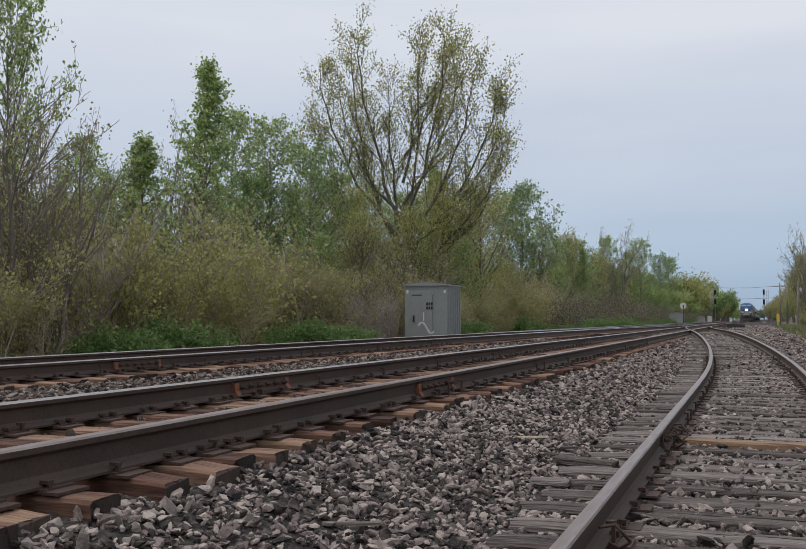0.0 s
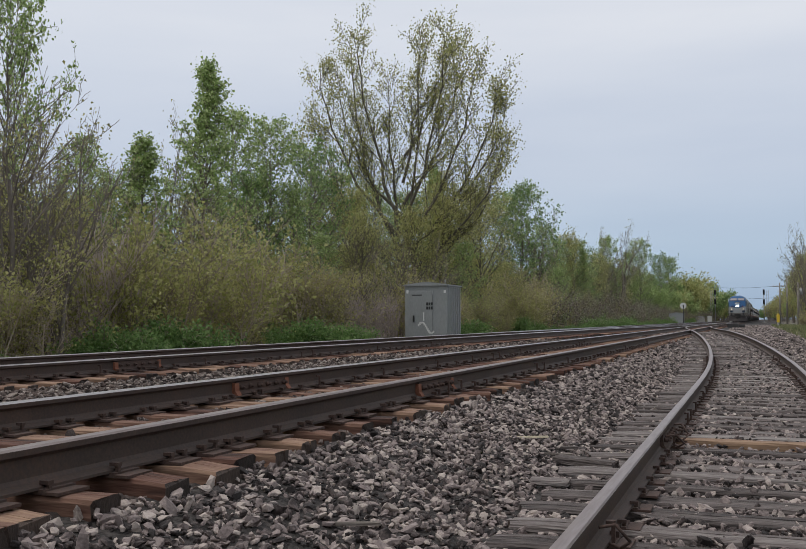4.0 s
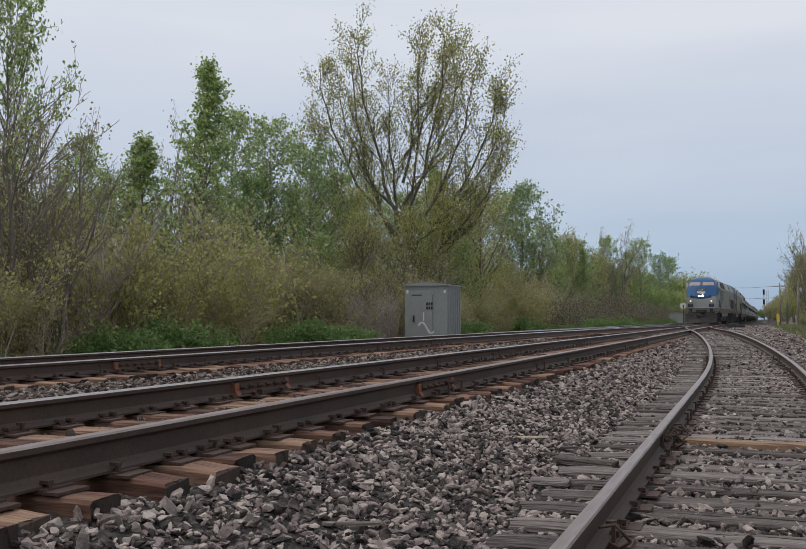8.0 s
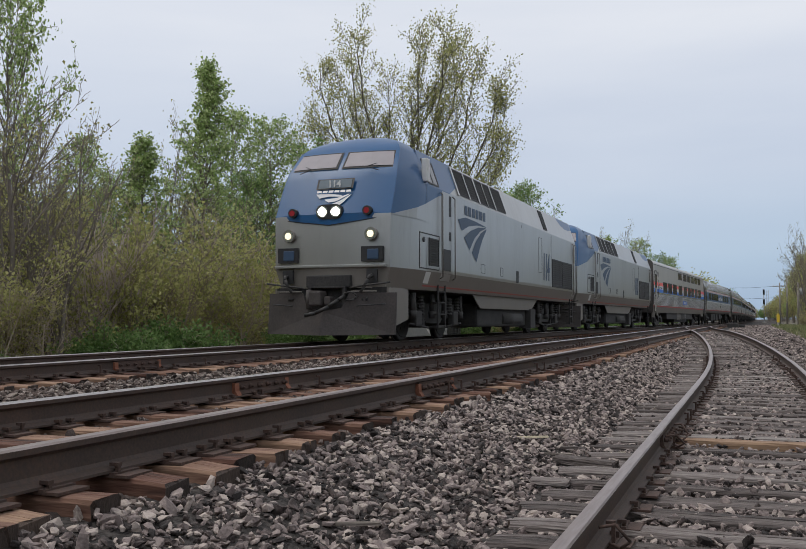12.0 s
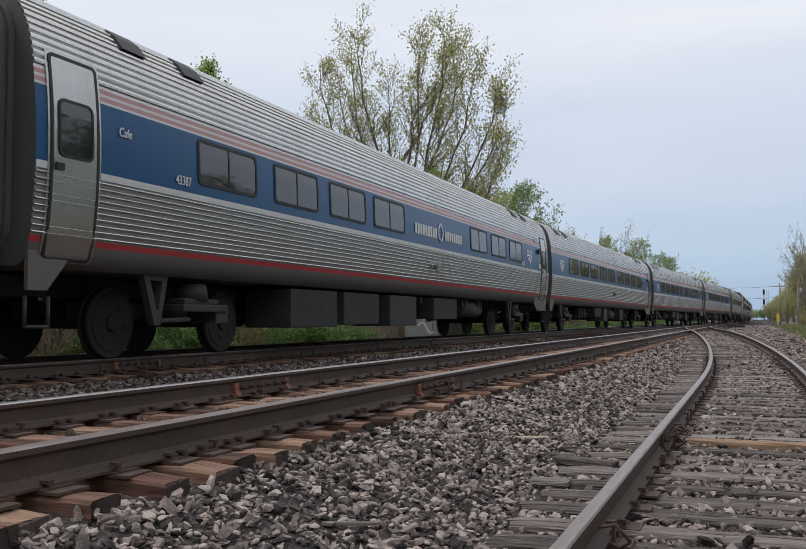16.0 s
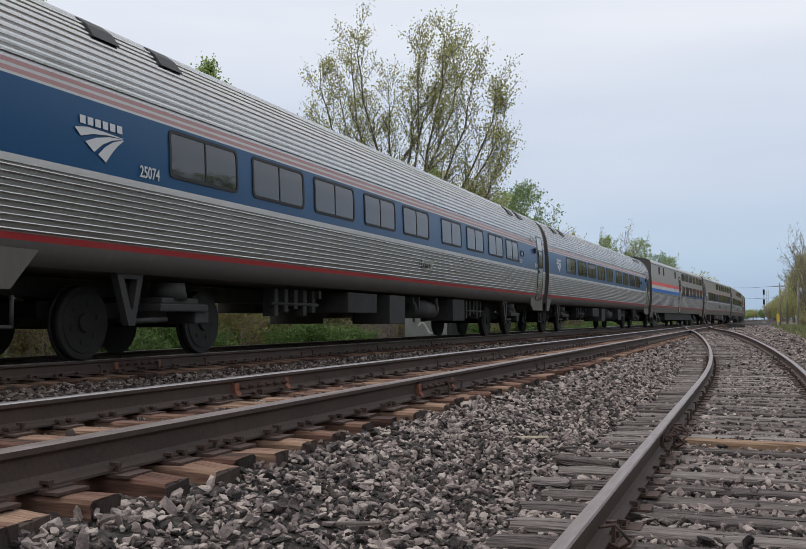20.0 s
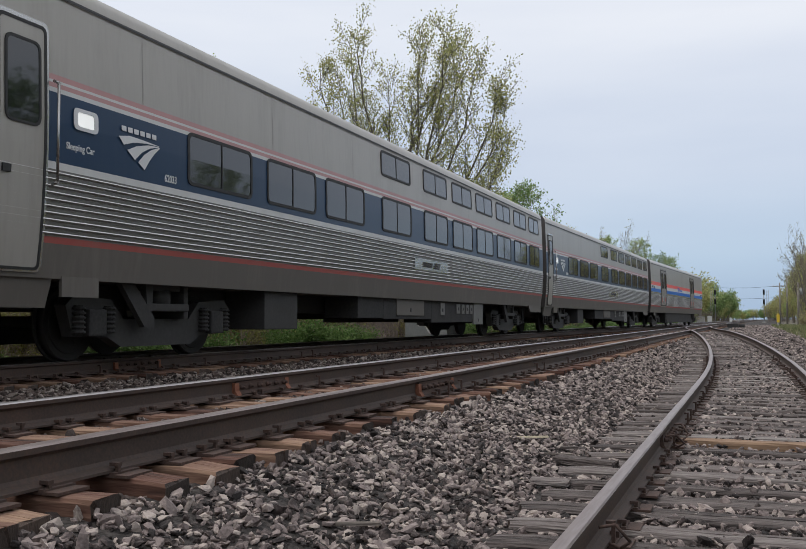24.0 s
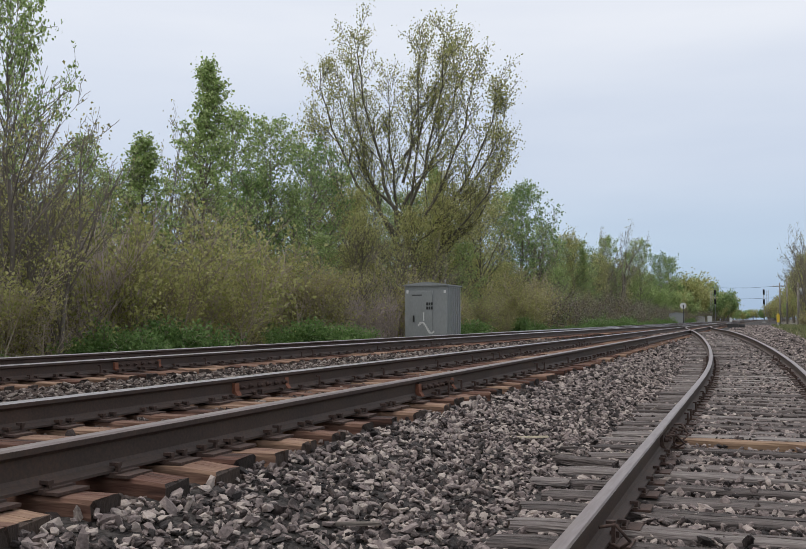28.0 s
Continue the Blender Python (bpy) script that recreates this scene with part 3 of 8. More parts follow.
def put(key, x, s, k=1.0, turn=0.0, slim=1.0):
    """Plants one of the grown trees, scaled as a whole."""
    src = protos[key]
    if key not in used:
        used.add(key)
        ob = src
    else:
        ob = copy_thing(src, Matrix())
    ob.matrix_basis = pose(x, s, ground_z(x - drift(s), s) - 0.05, 0, 0, turn) @ Matrix.Diagonal((k * slim, k * slim, k, 1))
    return ob


# the trees that stand out: (kind, slope of sight, distance beside the tracks, height of the top over the eye per metre, turn)
STANDING = [
    ("green2", -0.430, -17.5, 0.385, 20), ("bare0", -0.425, -13.8, 0.265, 10), ("bare1", -0.375, -13.4, 0.235, 75), ("bare2", -0.40, -15.0, 0.27, 130), ("green3", -0.345, -21.0, 0.205, 80), ("bare1", -0.455, -20.0, 0.36, 140),
    ("green1", -0.283, -18.0, 0.205, 40), ("bare1", -0.256, -19.0, 0.248, 160), ("green0", -0.213, -18.0, 0.293, 0), ("green2", -0.143, -18.5, 0.225, 30),
    ("green3", -0.185, -21.0, 0.235, 200), ("deep0", -0.100, -20.0, 0.205, 90), ("cottonwood", -0.010, -18.0, 0.352, 0), ("green1", 0.035, -22.0, 0.17, 220), ("olive0", 0.083, -17.5, 0.150, 50),
    ("deep1", 0.128, -19.0, 0.155, 110), ("olive1", 0.040, -17.0, 0.165, 190), ("green2", 0.105, -20.5, 0.140, 300), ("olive0", -0.050, -18.5, 0.150, 230), ("bare2", 0.155, -17.0, 0.118, 70),
    ("olive1", 0.178, -19.0, 0.103, 10), ("green0", 0.193, -17.5, 0.080, 60), ("bare1", 0.228, -18.0, 0.108, 30), ("bare0", 0.221, -18.5, 0.104, 210), ("green2", 0.250, -18.0, 0.088, 140),
    ("deep0", 0.270, -17.5, 0.075, 100), ("olive0", 0.208, -19.0, 0.075, 100), ("green3", 0.238, -20.0, 0.075, 20), ("green3", 0.165, -20.0, 0.090, 320),
    ("green3", -0.030, -21.5, 0.150, 60), ("deep1", 0.004, -21.0, 0.145, 10), ("green2", -0.062, -22.5, 0.165, 170), ("olive0", 0.068, -21.0, 0.150, 280),
    ("olive0", -0.045, -16.0, 0.125, 15), ("bare1", -0.012, -15.5, 0.130, 250), ("olive1", 0.012, -16.2, 0.135, 75), ("green3", -0.118, -17.5, 0.150, 140), ("deep1", -0.165, -19.0, 0.17, 35),
    ("bare2", -0.06, -16.5, 0.14, 300), ("green2", -0.315, -19.5, 0.165, 200), ("olive1", -0.360, -16.5, 0.150, 120), ("green2", 0.150, -19.5, 0.105, 80), ("deep1", 0.186, -20.5, 0.090, 160), ("green3", 0.215, -19.5, 0.092, 250), ("green2", 0.278, -19.5, 0.068, 10),
]
SLIM = {("green0", -0.213): 1.05, ("green1", -0.283): 1.15, ("cottonwood", -0.010): 0.93, ("green2", -0.430): 0.6, ("bare1", -0.256): 0.6}
HEIGHTS = {k: max((v.co.z for v in protos[k].children[0].data.vertices)) for k in protos}
for key, px, lat, rise, turn in STANDING:
    s = place(px, lat)
    th = radians(VIEW_TURN)
    depth = -lat * math.sin(th) + s * math.cos(th)
    put(key, lat + drift(s), s, (rise * depth + 1.35) / HEIGHTS[key], turn, SLIM.get((key, px), 0.85))

rnd = random.Random(5)
# the same wood, unseen and added behind the camera to dim the train's front
s = -90.0
while s < 10:
    for lat in (-16.5, -21.0):
        key = rnd.choice(FAR)
        put(key, lat + rnd.uniform(-2, 2), s + rnd.uniform(-1.5, 1.5), rnd.uniform(7, 11) / HEIGHTS[key], rnd.uniform(0, 360))
    s += 5.0
# an unseen row added across the line, cutting light from behind as well
for x in range(-30, 31, 6):
    key = rnd.choice(FAR)
    put(key, x, -115 + rnd.uniform(-6, 6), rnd.uniform(8, 12) / HEIGHTS[key], rnd.uniform(0, 360))
# the wood behind, thinning into the distance
s = 10.0
while s < 520:
    for lat in (-24.0,):
        y = s + rnd.uniform(-2, 2)
        key = rnd.choice(["green0", "green1", "green3", "deep0", "olive0", "olive1", "bare1"]) if y < 60 else rnd.choice(FAR)
        k = rnd.uniform(6.5, 9.0) if y < 130 else rnd.uniform(8, 13)
        put(key, lat + rnd.uniform(-2.5, 2.5) + drift(y), y, k / HEIGHTS[key], rnd.uniform(0, 360))
    s += 3.4 + s * 0.02
# the trees of the far end, on both sides
s = 175.0
while s < 560:
    for lat in (-16.5, -20.0):
        key = rnd.choice(["far_olive0", "far_olive1", "far_green0", "far_green1", "far_deep1", "far_olive0"])
        put(key, lat + rnd.uniform(-2, 2) + drift(s), s + rnd.uniform(-3, 3), (rnd.uniform(9.5, 15) if s > 215 else 8) / HEIGHTS[key], rnd.uniform(0, 360))
    s += 7 + s * 0.012
s = -70.0
while s < 112:      # the growth on the near side, tall only beside and behind the camera
    tall = s < 44
    key = rnd.choice(["bare0", "green3", "deep1", "olive0", "green2", "bare2"]) if tall else rnd.choice(["far_olive0", "far_bare1", "far_green0"])
    put(key, 12.5 + rnd.uniform(-1, 3), s, (rnd.uniform(9.5, 12) if tall else rnd.uniform(2.5, 4.5)) / HEIGHTS[key], rnd.uniform(0, 360))
    put("far_olive%d" % rnd.randrange(2), 10.5 + rnd.uniform(-1, 1), s + 2, rnd.uniform(2.5, 4.5) / HEIGHTS["far_olive0"], rnd.uniform(0, 360))
    s += 4.0
s = 112.0
while s < 640:
    for lat in (7.0, 10.5, 15.0):
        key = rnd.choice(["far_bare0", "far_bare1", "far_bare0", "far_olive1", "far_green1"]) if s > 190 else rnd.choice(["bare0", "bare1", "bare2", "olive1"])
        put(key, lat + rnd.uniform(-0.8, 1.5) + 0.4 * drift(s), s + rnd.uniform(-4, 4), (rnd.uniform(6.5, 11) if lat < 8 and s > 150 else rnd.uniform(10, 13.5)) / HEIGHTS[key], rnd.uniform(0, 360), 0.8)
    s += 8 + s * 0.03
for k in range(9):     # the last trees at the end of the line
    y = 620 + 38 * k
    put(FAR[k % 6], -9.5 + 0.85 * k + rnd.uniform(-0.6, 0.6), y, rnd.uniform(7.0, 9.5) / HEIGHTS[FAR[k % 6]], rnd.uniform(0, 360))
for k in range(7):
    y = 290 + 45 * k
    put("far_bare%d" % (k % 2), 0.0155 * y + rnd.uniform(0, 0.8), y, rnd.uniform(6.0, 8.5) / HEIGHTS["far_bare0"], rnd.uniform(0, 360))
for k in range(16):    # the wood that closes the far end
    put(FAR[k % 6], -34 + 4.6 * k + rnd.uniform(-1, 1), 1400 + rnd.uniform(-30, 30), rnd.uniform(13, 18) / HEIGHTS[FAR[k % 6]], rnd.uniform(0, 360))
for key, x, y, h in (("bare0", 6.8, 121, 13.0), ("bare1", 7.6, 129, 14.5), ("bare2", 8.8, 143, 15.0), ("bare0", 8.6, 160, 13.5), ("bare1", 9.8, 176, 15.5),
                     ("olive1", 7.6, 158, 11.5), ("green3", 8.6, 178, 12.5), ("olive0", 8.2, 205, 11.0), ("green2", 9.8, 228, 12.0)):
    put(key, x, y, h / HEIGHTS[key], rnd.uniform(0, 360), 0.75)
for x, y, k in ((5.6, 98, 0.5), (6.4, 103, 0.6), (5.2, 110, 0.5), (6.2, 92, 0.55), (7.0, 86, 0.6), (7.4, 112, 0.8)):
    put("shrub%d" % rnd.randrange(5), x, y, k, rnd.uniform(0, 360))
# brown scrub along the far track, in rows: the near ones one by one, the far ones as one thicket
def thicket(name, label, spots):
    vs, fs, idx, at = [], [], [], 0
    for i, (key, m) in enumerate(spots):
        for k, ob in enumerate(protos[key].children):
            me = ob.data
            n = len(me.vertices)
            co = np.empty(n * 3, np.float32)
            me.vertices.foreach_get("co", co)
            a = np.array(m)
            co = co.reshape(-1, 3) @ a[:3, :3].T + a[:3, 3]
            me.calc_loop_triangles()
            t = np.empty(len(me.loop_triangles) * 3, np.int32)
            me.loop_triangles.foreach_get("vertices", t)
            vs.append(co)
            fs.append(t.reshape(-1, 3) + at)
            idx.append(np.full(len(t) // 3, 2 if k == 1 and i % 2 else k))
            at += n
    me = arrays_mesh(name, np.concatenate(vs), np.concatenate(fs), [M["twig_far"], M["leaf_brown"], M["leaf_deep"]], index=np.concatenate(idx))
    return tagged(new(name, me), label, "shrubs", kind="stuff")


far_scrub = []
s = 6.0
while s < 330:
    for lat in (-14.0, -16.0, -18.6):
        y = s + rnd.uniform(-0.9, 0.9)
        key = "thorn%d" % rnd.randrange(3) if noise.noise((y * 0.10, lat * 0.2, 6.0)) > 0.16 else "shrub%d" % rnd.randrange(5)
        x, k, a = lat + rnd.uniform(-0.8, 0.8) + drift(y), rnd.uniform(0.55, 1.0) + 0.75 * max(0, noise.noise((y * 0.13, lat, 1.0))), rnd.uniform(0, 360)
        if y < 62:
            put(key, x, y, k, a)
        else:
            key = "far_shrub%d" % rnd.randrange(3)
            far_scrub.append((key, pose(x, y, ground_z(x - drift(y), y) - 0.05, 0, 0, a) @ Matrix.Scale(k, 4)))
    s += 1.35 + s * 0.014
thicket("lineside_thicket", "brown budding scrub stretching along the far line", far_scrub)
s = 9.0
while s < 110:
    key = rnd.choice(["bare1", "bare2", "olive1", "olive0", "green3", "bare0"])
    y = s + rnd.uniform(-1, 1)
    x = -16.0 + rnd.uniform(-1.5, 2.0)
    put(key, x + drift(y), y, rnd.uniform(4.0, 6.2) / HEIGHTS[key], rnd.uniform(0, 360))
    s += 2.6 + s * 0.03
# low green growth at its foot
s = 8.0
while s < 200:
    y = s + rnd.uniform(-0.5, 0.5)
    if noise.noise((y * 0.21, 4.0, 0.0)) > 0.06:
        for _ in range(2):
            put("bush%d" % rnd.randrange(3), -12.35 + rnd.uniform(-0.6, 0.4) + drift(y), y + rnd.uniform(-0.5, 0.5), rnd.uniform(0.45, 1.05), rnd.uniform(0, 360))
    s += 1.0 + s * 0.02

for key in protos:
    if key not in used:
        for ob in (*protos[key].children, protos[key]):
            bpy.data.objects.remove(ob)


# ---- the train ----
def paint(name, colour, rough=0.42, dirt=0.25, metal=0.0, specular=0.5):
    c = Vector(colour)
    g = Vector((0.20, 0.18, 0.155))
    return material(name, [tuple(c.lerp(g, dirt)), tuple(c), tuple(c * 1.06)], rough=rough, metal=metal, scale=0.9, fine=9, stretch=(1, 2.0, 0.3), bump=0.02, mottle=0.7, specular=specular)


M["silver"] = paint("silver_grey_loco_paint", (0.385, 0.385, 0.375), 0.33, 0.34, 0.65)
# Darker silver: road grime plus the shade on low, inward-leaning panels.
M["silver_grime_shade"] = paint("grimed_shaded_silver", (0.225, 0.205, 0.185), 0.5, 0.4, 0.3)
M["end_wall"] = paint("grimed_end_wall", (0.085, 0.077, 0.073), 0.55, 0.2)
M["loco_blue"] = paint("blue_loco_paint", (0.010, 0.078, 0.205), 0.33, 0.03, 0.0, 0.4)
M["steel"] = paint("fluted_stainless_steel", (0.60, 0.595, 0.58), 0.27, 0.22, 0.95)
# Grooves coloured darker than ridges, for grime and the shade lying in them.
M["steel_ridge"] = paint("pale_steel_ridges", (0.68, 0.672, 0.655), 0.30, 0.20, 0.92)
M["steel_groove_shade"] = paint("shaded_steel_grooves", (0.30, 0.293, 0.28), 0.4, 0.3, 0.8)
M["steel_grime_shade"] = paint("grimy_shaded_steel_grooves", (0.20, 0.194, 0.184), 0.42, 0.3, 0.72)
M["sill_grime"] = paint("road_grimed_sill", (0.125, 0.112, 0.098), 0.6, 0.5)
M["sill_dark"] = paint("dark_grimed_sill", (0.105, 0.097, 0.09), 0.6, 0.3)
M["steel_smooth"] = paint("smooth_stainless_steel", (0.46, 0.455, 0.445), 0.26, 0.22, 0.9)
M["door_brown"] = paint("brown_grey_door_paint", (0.235, 0.215, 0.19), 0.42, 0.3, 0.1)
M["beige"] = paint("grey_beige_car_paint", (0.385, 0.365, 0.332), 0.36, 0.30, 0.18)
M["band_blue"] = paint("dark_blue_band", (0.008, 0.078, 0.20), 0.30, 0.02, 0.0, 0.3)
M["band_slate"] = paint("slate_blue_band", (0.014, 0.042, 0.095), 0.3, 0.04, 0.0, 0.3)
M["stripe_blue"] = paint("bright_blue_stripe", (0.003, 0.155, 0.60), 0.38, 0.02, 0.0, 0.3)
M["stripe_red"] = paint("faded_red_stripe", (0.88, 0.125, 0.105), 0.42, 0.04, 0.0, 0.3)
M["line_red"] = paint("thin_red_line", (0.42, 0.035, 0.040), 0.45, 0.12, 0.0, 0.3)
M["line_rust"] = paint("faded_rust_red_line", (0.36, 0.075, 0.062), 0.5, 0.22)
M["plough"] = material("brown_grimed_plough", [(0.034, 0.029, 0.028), (0.056, 0.048, 0.046), (0.082, 0.070, 0.064)], rough=0.7, scale=2.5, fine=25, bump=0.15)
M["board_panel"] = material("grey_blue_number_panel", [(0.055, 0.088, 0.115), (0.075, 0.11, 0.14)], rough=0.5, scale=3, fine=20, bump=0)
M["seam"] = paint("panel_joint", (0.30, 0.285, 0.26), 0.5, 0.3)
M["line_rose"] = paint("rose_line", (0.50, 0.27, 0.265), 0.45, 0.15)
M["line_white"] = paint("off_white_line", (0.62, 0.62, 0.61), 0.45, 0.12)
M["under"] = material("grimy_underframe", [(0.016, 0.016, 0.017), (0.034, 0.033, 0.033), (0.058, 0.054, 0.050)], rough=0.85, scale=2.5, fine=25, bump=0.15)
M["under_grey"] = material("dusty_grey_underframe", [(0.028, 0.027, 0.027), (0.056, 0.054, 0.052)], rough=0.75, scale=2.5, fine=25, bump=0.1)
M["box_grey"] = material("grey_equipment_box", [(0.13, 0.125, 0.12), (0.20, 0.195, 0.185)], rough=0.6, scale=2.5, fine=25, bump=0.05)
M["rubber"] = material("black_rubber", [(0.012, 0.012, 0.012), (0.022, 0.022, 0.022)], rough=0.6, scale=5, fine=40, bump=0.03)
M["glass"] = material("tinted_window_glass", [(0.010, 0.012, 0.014), (0.016, 0.018, 0.020)], rough=0.04, scale=0.6, fine=2, bump=0.015, bump_size=0.02, specular=0.9)
M["glass"].node_tree.nodes["Principled BSDF"].inputs["IOR"].default_value = 1.5
# Pale base colour stands in for reflected sky and the sun shades inside.
M["screen_glass"] = material("sky_pale_windscreen", [(0.27, 0.245, 0.255), (0.33, 0.30, 0.31)], rough=0.05, scale=0.8, fine=3, bump=0, specular=0.9)
M["wheel"] = material("worn_wheel_steel", [(0.016, 0.015, 0.015), (0.034, 0.032, 0.031)], rough=0.65, metal=0.3, scale=4, fine=30, bump=0.05)
M["bellows"] = material("brown_grey_diaphragm", [(0.075, 0.067, 0.062), (0.125, 0.113, 0.105)], rough=0.8, scale=1.5, fine=14, bump=0.1)
M["lamp_white"] = glow("lit_headlight", (1.0, 0.95, 0.85), 16.0)
M["lamp_ditch"] = glow("lit_ditch_light", (1.0, 0.88, 0.62), 1.0)
M["reflector"] = material("silvered_lamp_bowl", [(0.42, 0.42, 0.40), (0.52, 0.52, 0.50)], rough=0.25, metal=0.8, scale=8, fine=40, bump=0.1)
M["lamp_red"] = material("red_lens", [(0.30, 0.02, 0.03), (0.40, 0.04, 0.05)], rough=0.2, scale=5, fine=30, bump=0)
M["decal_blue"] = paint("navy_lettering", (0.035, 0.07, 0.13), 0.5, 0.05)
M["decal_white"] = paint("white_lettering", (0.68, 0.69, 0.70), 0.5, 0.05)
# Faint glow of its own in place of light the marks throw back.
M["decal_red"] = glow("red_reflective_mark_glow", (0.75, 0.06, 0.05), 0.05)


def text_part(words, size, parent, x, y, z, mat, name="lettering", label="", squeeze=1.0, shear=0.0, align="LEFT", facing=1, bold=0.012):
    cu = bpy.data.curves.new(name, "FONT")
    cu.body, cu.size, cu.extrude, cu.shear, cu.align_x, cu.offset = words, size, 0.002, shear, align, bold * size
    tmp = bpy.data.objects.new(name, cu)
    scene.collection.objects.link(tmp)
    me = bpy.data.meshes.new_from_object(tmp.evaluated_get(bpy.context.evaluated_depsgraph_get()))
    bpy.data.objects.remove(tmp)
    me.materials.clear()
    me.materials.append(mat)
    if facing == 1:
        me.transform(Matrix(((0, 0, 1, x), (squeeze, 0, 0, y), (0, 1, 0, z), (0, 0, 0, 1))))
    else:   # facing the front, -y
        me.transform(Matrix(((squeeze, 0, 0, x), (0, 0, -1, y), (0, 1, 0, z), (0, 0, 0, 1))))
    ob = new(name, me)
    ob.parent = parent
    if label:
        tagged(ob, label)
    return ob


def rounded(u0, u1, v0, v1, r, n=4):
    out = []
    for c, (cu, cv, a0) in enumerate(((u1 - r, v1 - r, 0), (u0 + r, v1 - r, 90), (u0 + r, v0 + r, 180), (u1 - r, v0 + r, 270))):
        for i in range(n + 1):
            a = radians(a0 + 90 * i / n)
            out.append((cu + r * math.cos(a), cv + r * math.sin(a)))
        if c in (1, 3):      # extra points on the upright edges, so that they follow a curved side
            a, b = (v1 - r, v0 + r) if c == 1 else (v0 + r, v1 - r)
            for i in range(1, 6):
                out.append((u0 if c == 1 else u1, a + (b - a) * i / 6))
    return out


def side_plate(bm, outline, xf, off, sgn=1, thick=0.0, mi=0, strips=True):
    """A plate of outline (y, z) lying off the side surface x = xf(z) by off, with edges of the given thickness."""
    zs = [z for _, z in outline]
    z0, z1 = min(zs), max(zs)
    fs = []
    if strips and z1 - z0 > 0.25:      # tall plates are laid in level strips that follow the side
        n = len(outline)
        levels = sorted({round(z, 4) for z in zs} | {round(z0 + (z1 - z0) * i / 8, 4) for i in range(9)})
        rows = []
        for z in levels:
            ys = []
            for k in range(n):
                (ya, za), (yb, zb) = outline[k], outline[(k + 1) % n]
                if min(za, zb) - 1e-6 <= z <= max(za, zb) + 1e-6:
                    if abs(zb - za) < 1e-6:
                        ys += [ya, yb]
                    else:
                        ys.append(ya + (yb - ya) * (z - za) / (zb - za))
            x = sgn * (xf(z) + off)
            rows.append((bm.verts.new((x, min(ys), z)), bm.verts.new((x, max(ys), z))))
        for (a, b), (c, d) in zip(rows[:-1], rows[1:]):
            f = bm.faces.new((a, b, d, c) if sgn > 0 else (a, c, d, b))
            f.material_index = mi
        top = [r[1] for r in rows] + [r[0] for r in rows[::-1]]
    else:
        top = [bm.verts.new((sgn * (xf(z) + off), y, z)) for y, z in outline]
        f = bm.faces.new(top)
        f.material_index = mi
        f.normal_update()
        if f.normal.x * sgn < 0:
            f.normal_flip()
    if thick:
        low = [bm.verts.new(v.co - Vector((sgn * thick, 0, 0))) for v in top]
        n = len(top)
        for i in range(n):
            g = bm.faces.new((top[i], low[i], low[(i + 1) % n], top[(i + 1) % n]))
            g.material_index = mi
            fs.append(g)
    return fs


def side_ring(bm, outer, inner, xf, off, sgn, thick, mi=0):
    n = len(outer)
    fs = []
    o = [bm.verts.new((sgn * (xf(z) + off), y, z)) for y, z in outer]
    i_ = [bm.verts.new((sgn * (xf(z) + off), y, z)) for y, z in inner]
    ol = [bm.verts.new((sgn * (xf(z) + off - thick), y, z)) for y, z in outer]
    il = [bm.verts.new((sgn * (xf(z) + off - thick), y, z)) for y, z in inner]
    for k in range(n):
        j = (k + 1) % n
        for q in ((o[k], o[j], i_[j], i_[k]), (o[k], ol[k], ol[j], o[j]), (i_[k], i_[j], il[j], il[k])):
            g = bm.faces.new(q)
            g.material_index = mi
            fs.append(g)
    bmesh.ops.recalc_face_normals(bm, faces=fs)


def window(car, xf, y0, y1, z0, z1, sgn=1, r=0.07, panes=2, rim="rubber", lift=0.0):
    bm = bmesh.new()
    side_ring(bm, rounded(y0, y1, z0, z1, r), rounded(y0 + 0.045, y1 - 0.045, z0 + 0.045, z1 - 0.045, max(0.02, r - 0.03)), xf, 0.014 + lift, sgn, 0.024 + lift)
    w = part("window", bm, M[rim], car)
    n = panes
    yy = [y0 + 0.045 + (y1 - y0 - 0.09) * i / n for i in range(n + 1)]
    for i in range(n):
        bm = bmesh.new()
        side_plate(bm, rounded(yy[i] + (0.012 if i else 0), yy[i + 1] - (0.012 if i < n - 1 else 0), z0 + 0.045, z1 - 0.045, 0.03, 3), xf, 0.005 + lift + 0.001 * (i % 2), sgn, 0.004)
        part("pane", bm, M["glass"], w)
    if n > 1:
        bm = bmesh.new()
        for i in range(1, n):
            side_plate(bm, [(yy[i] - 0.014, z0 + 0.04), (yy[i] + 0.014, z0 + 0.04), (yy[i] + 0.014, z1 - 0.04), (yy[i] - 0.014, z1 - 0.04)], xf, 0.012 + lift, sgn, 0.01)
        part("mullion", bm, M["rubber"], w)
    return w


def profile_fn(pts):
    zs = [p[1] for p in pts]
    xs = [p[0] for p in pts]
    return lambda z: float(np.interp(z, zs, xs))


def along(pts, z0, z1):
    """The stretch of a side profile between two heights."""
    f = profile_fn(pts)
    return [(f(z0), z0)] + [p for p in pts if z0 + 1e-4 < p[1] < z1 - 1e-4] + [(f(z1), z1)]


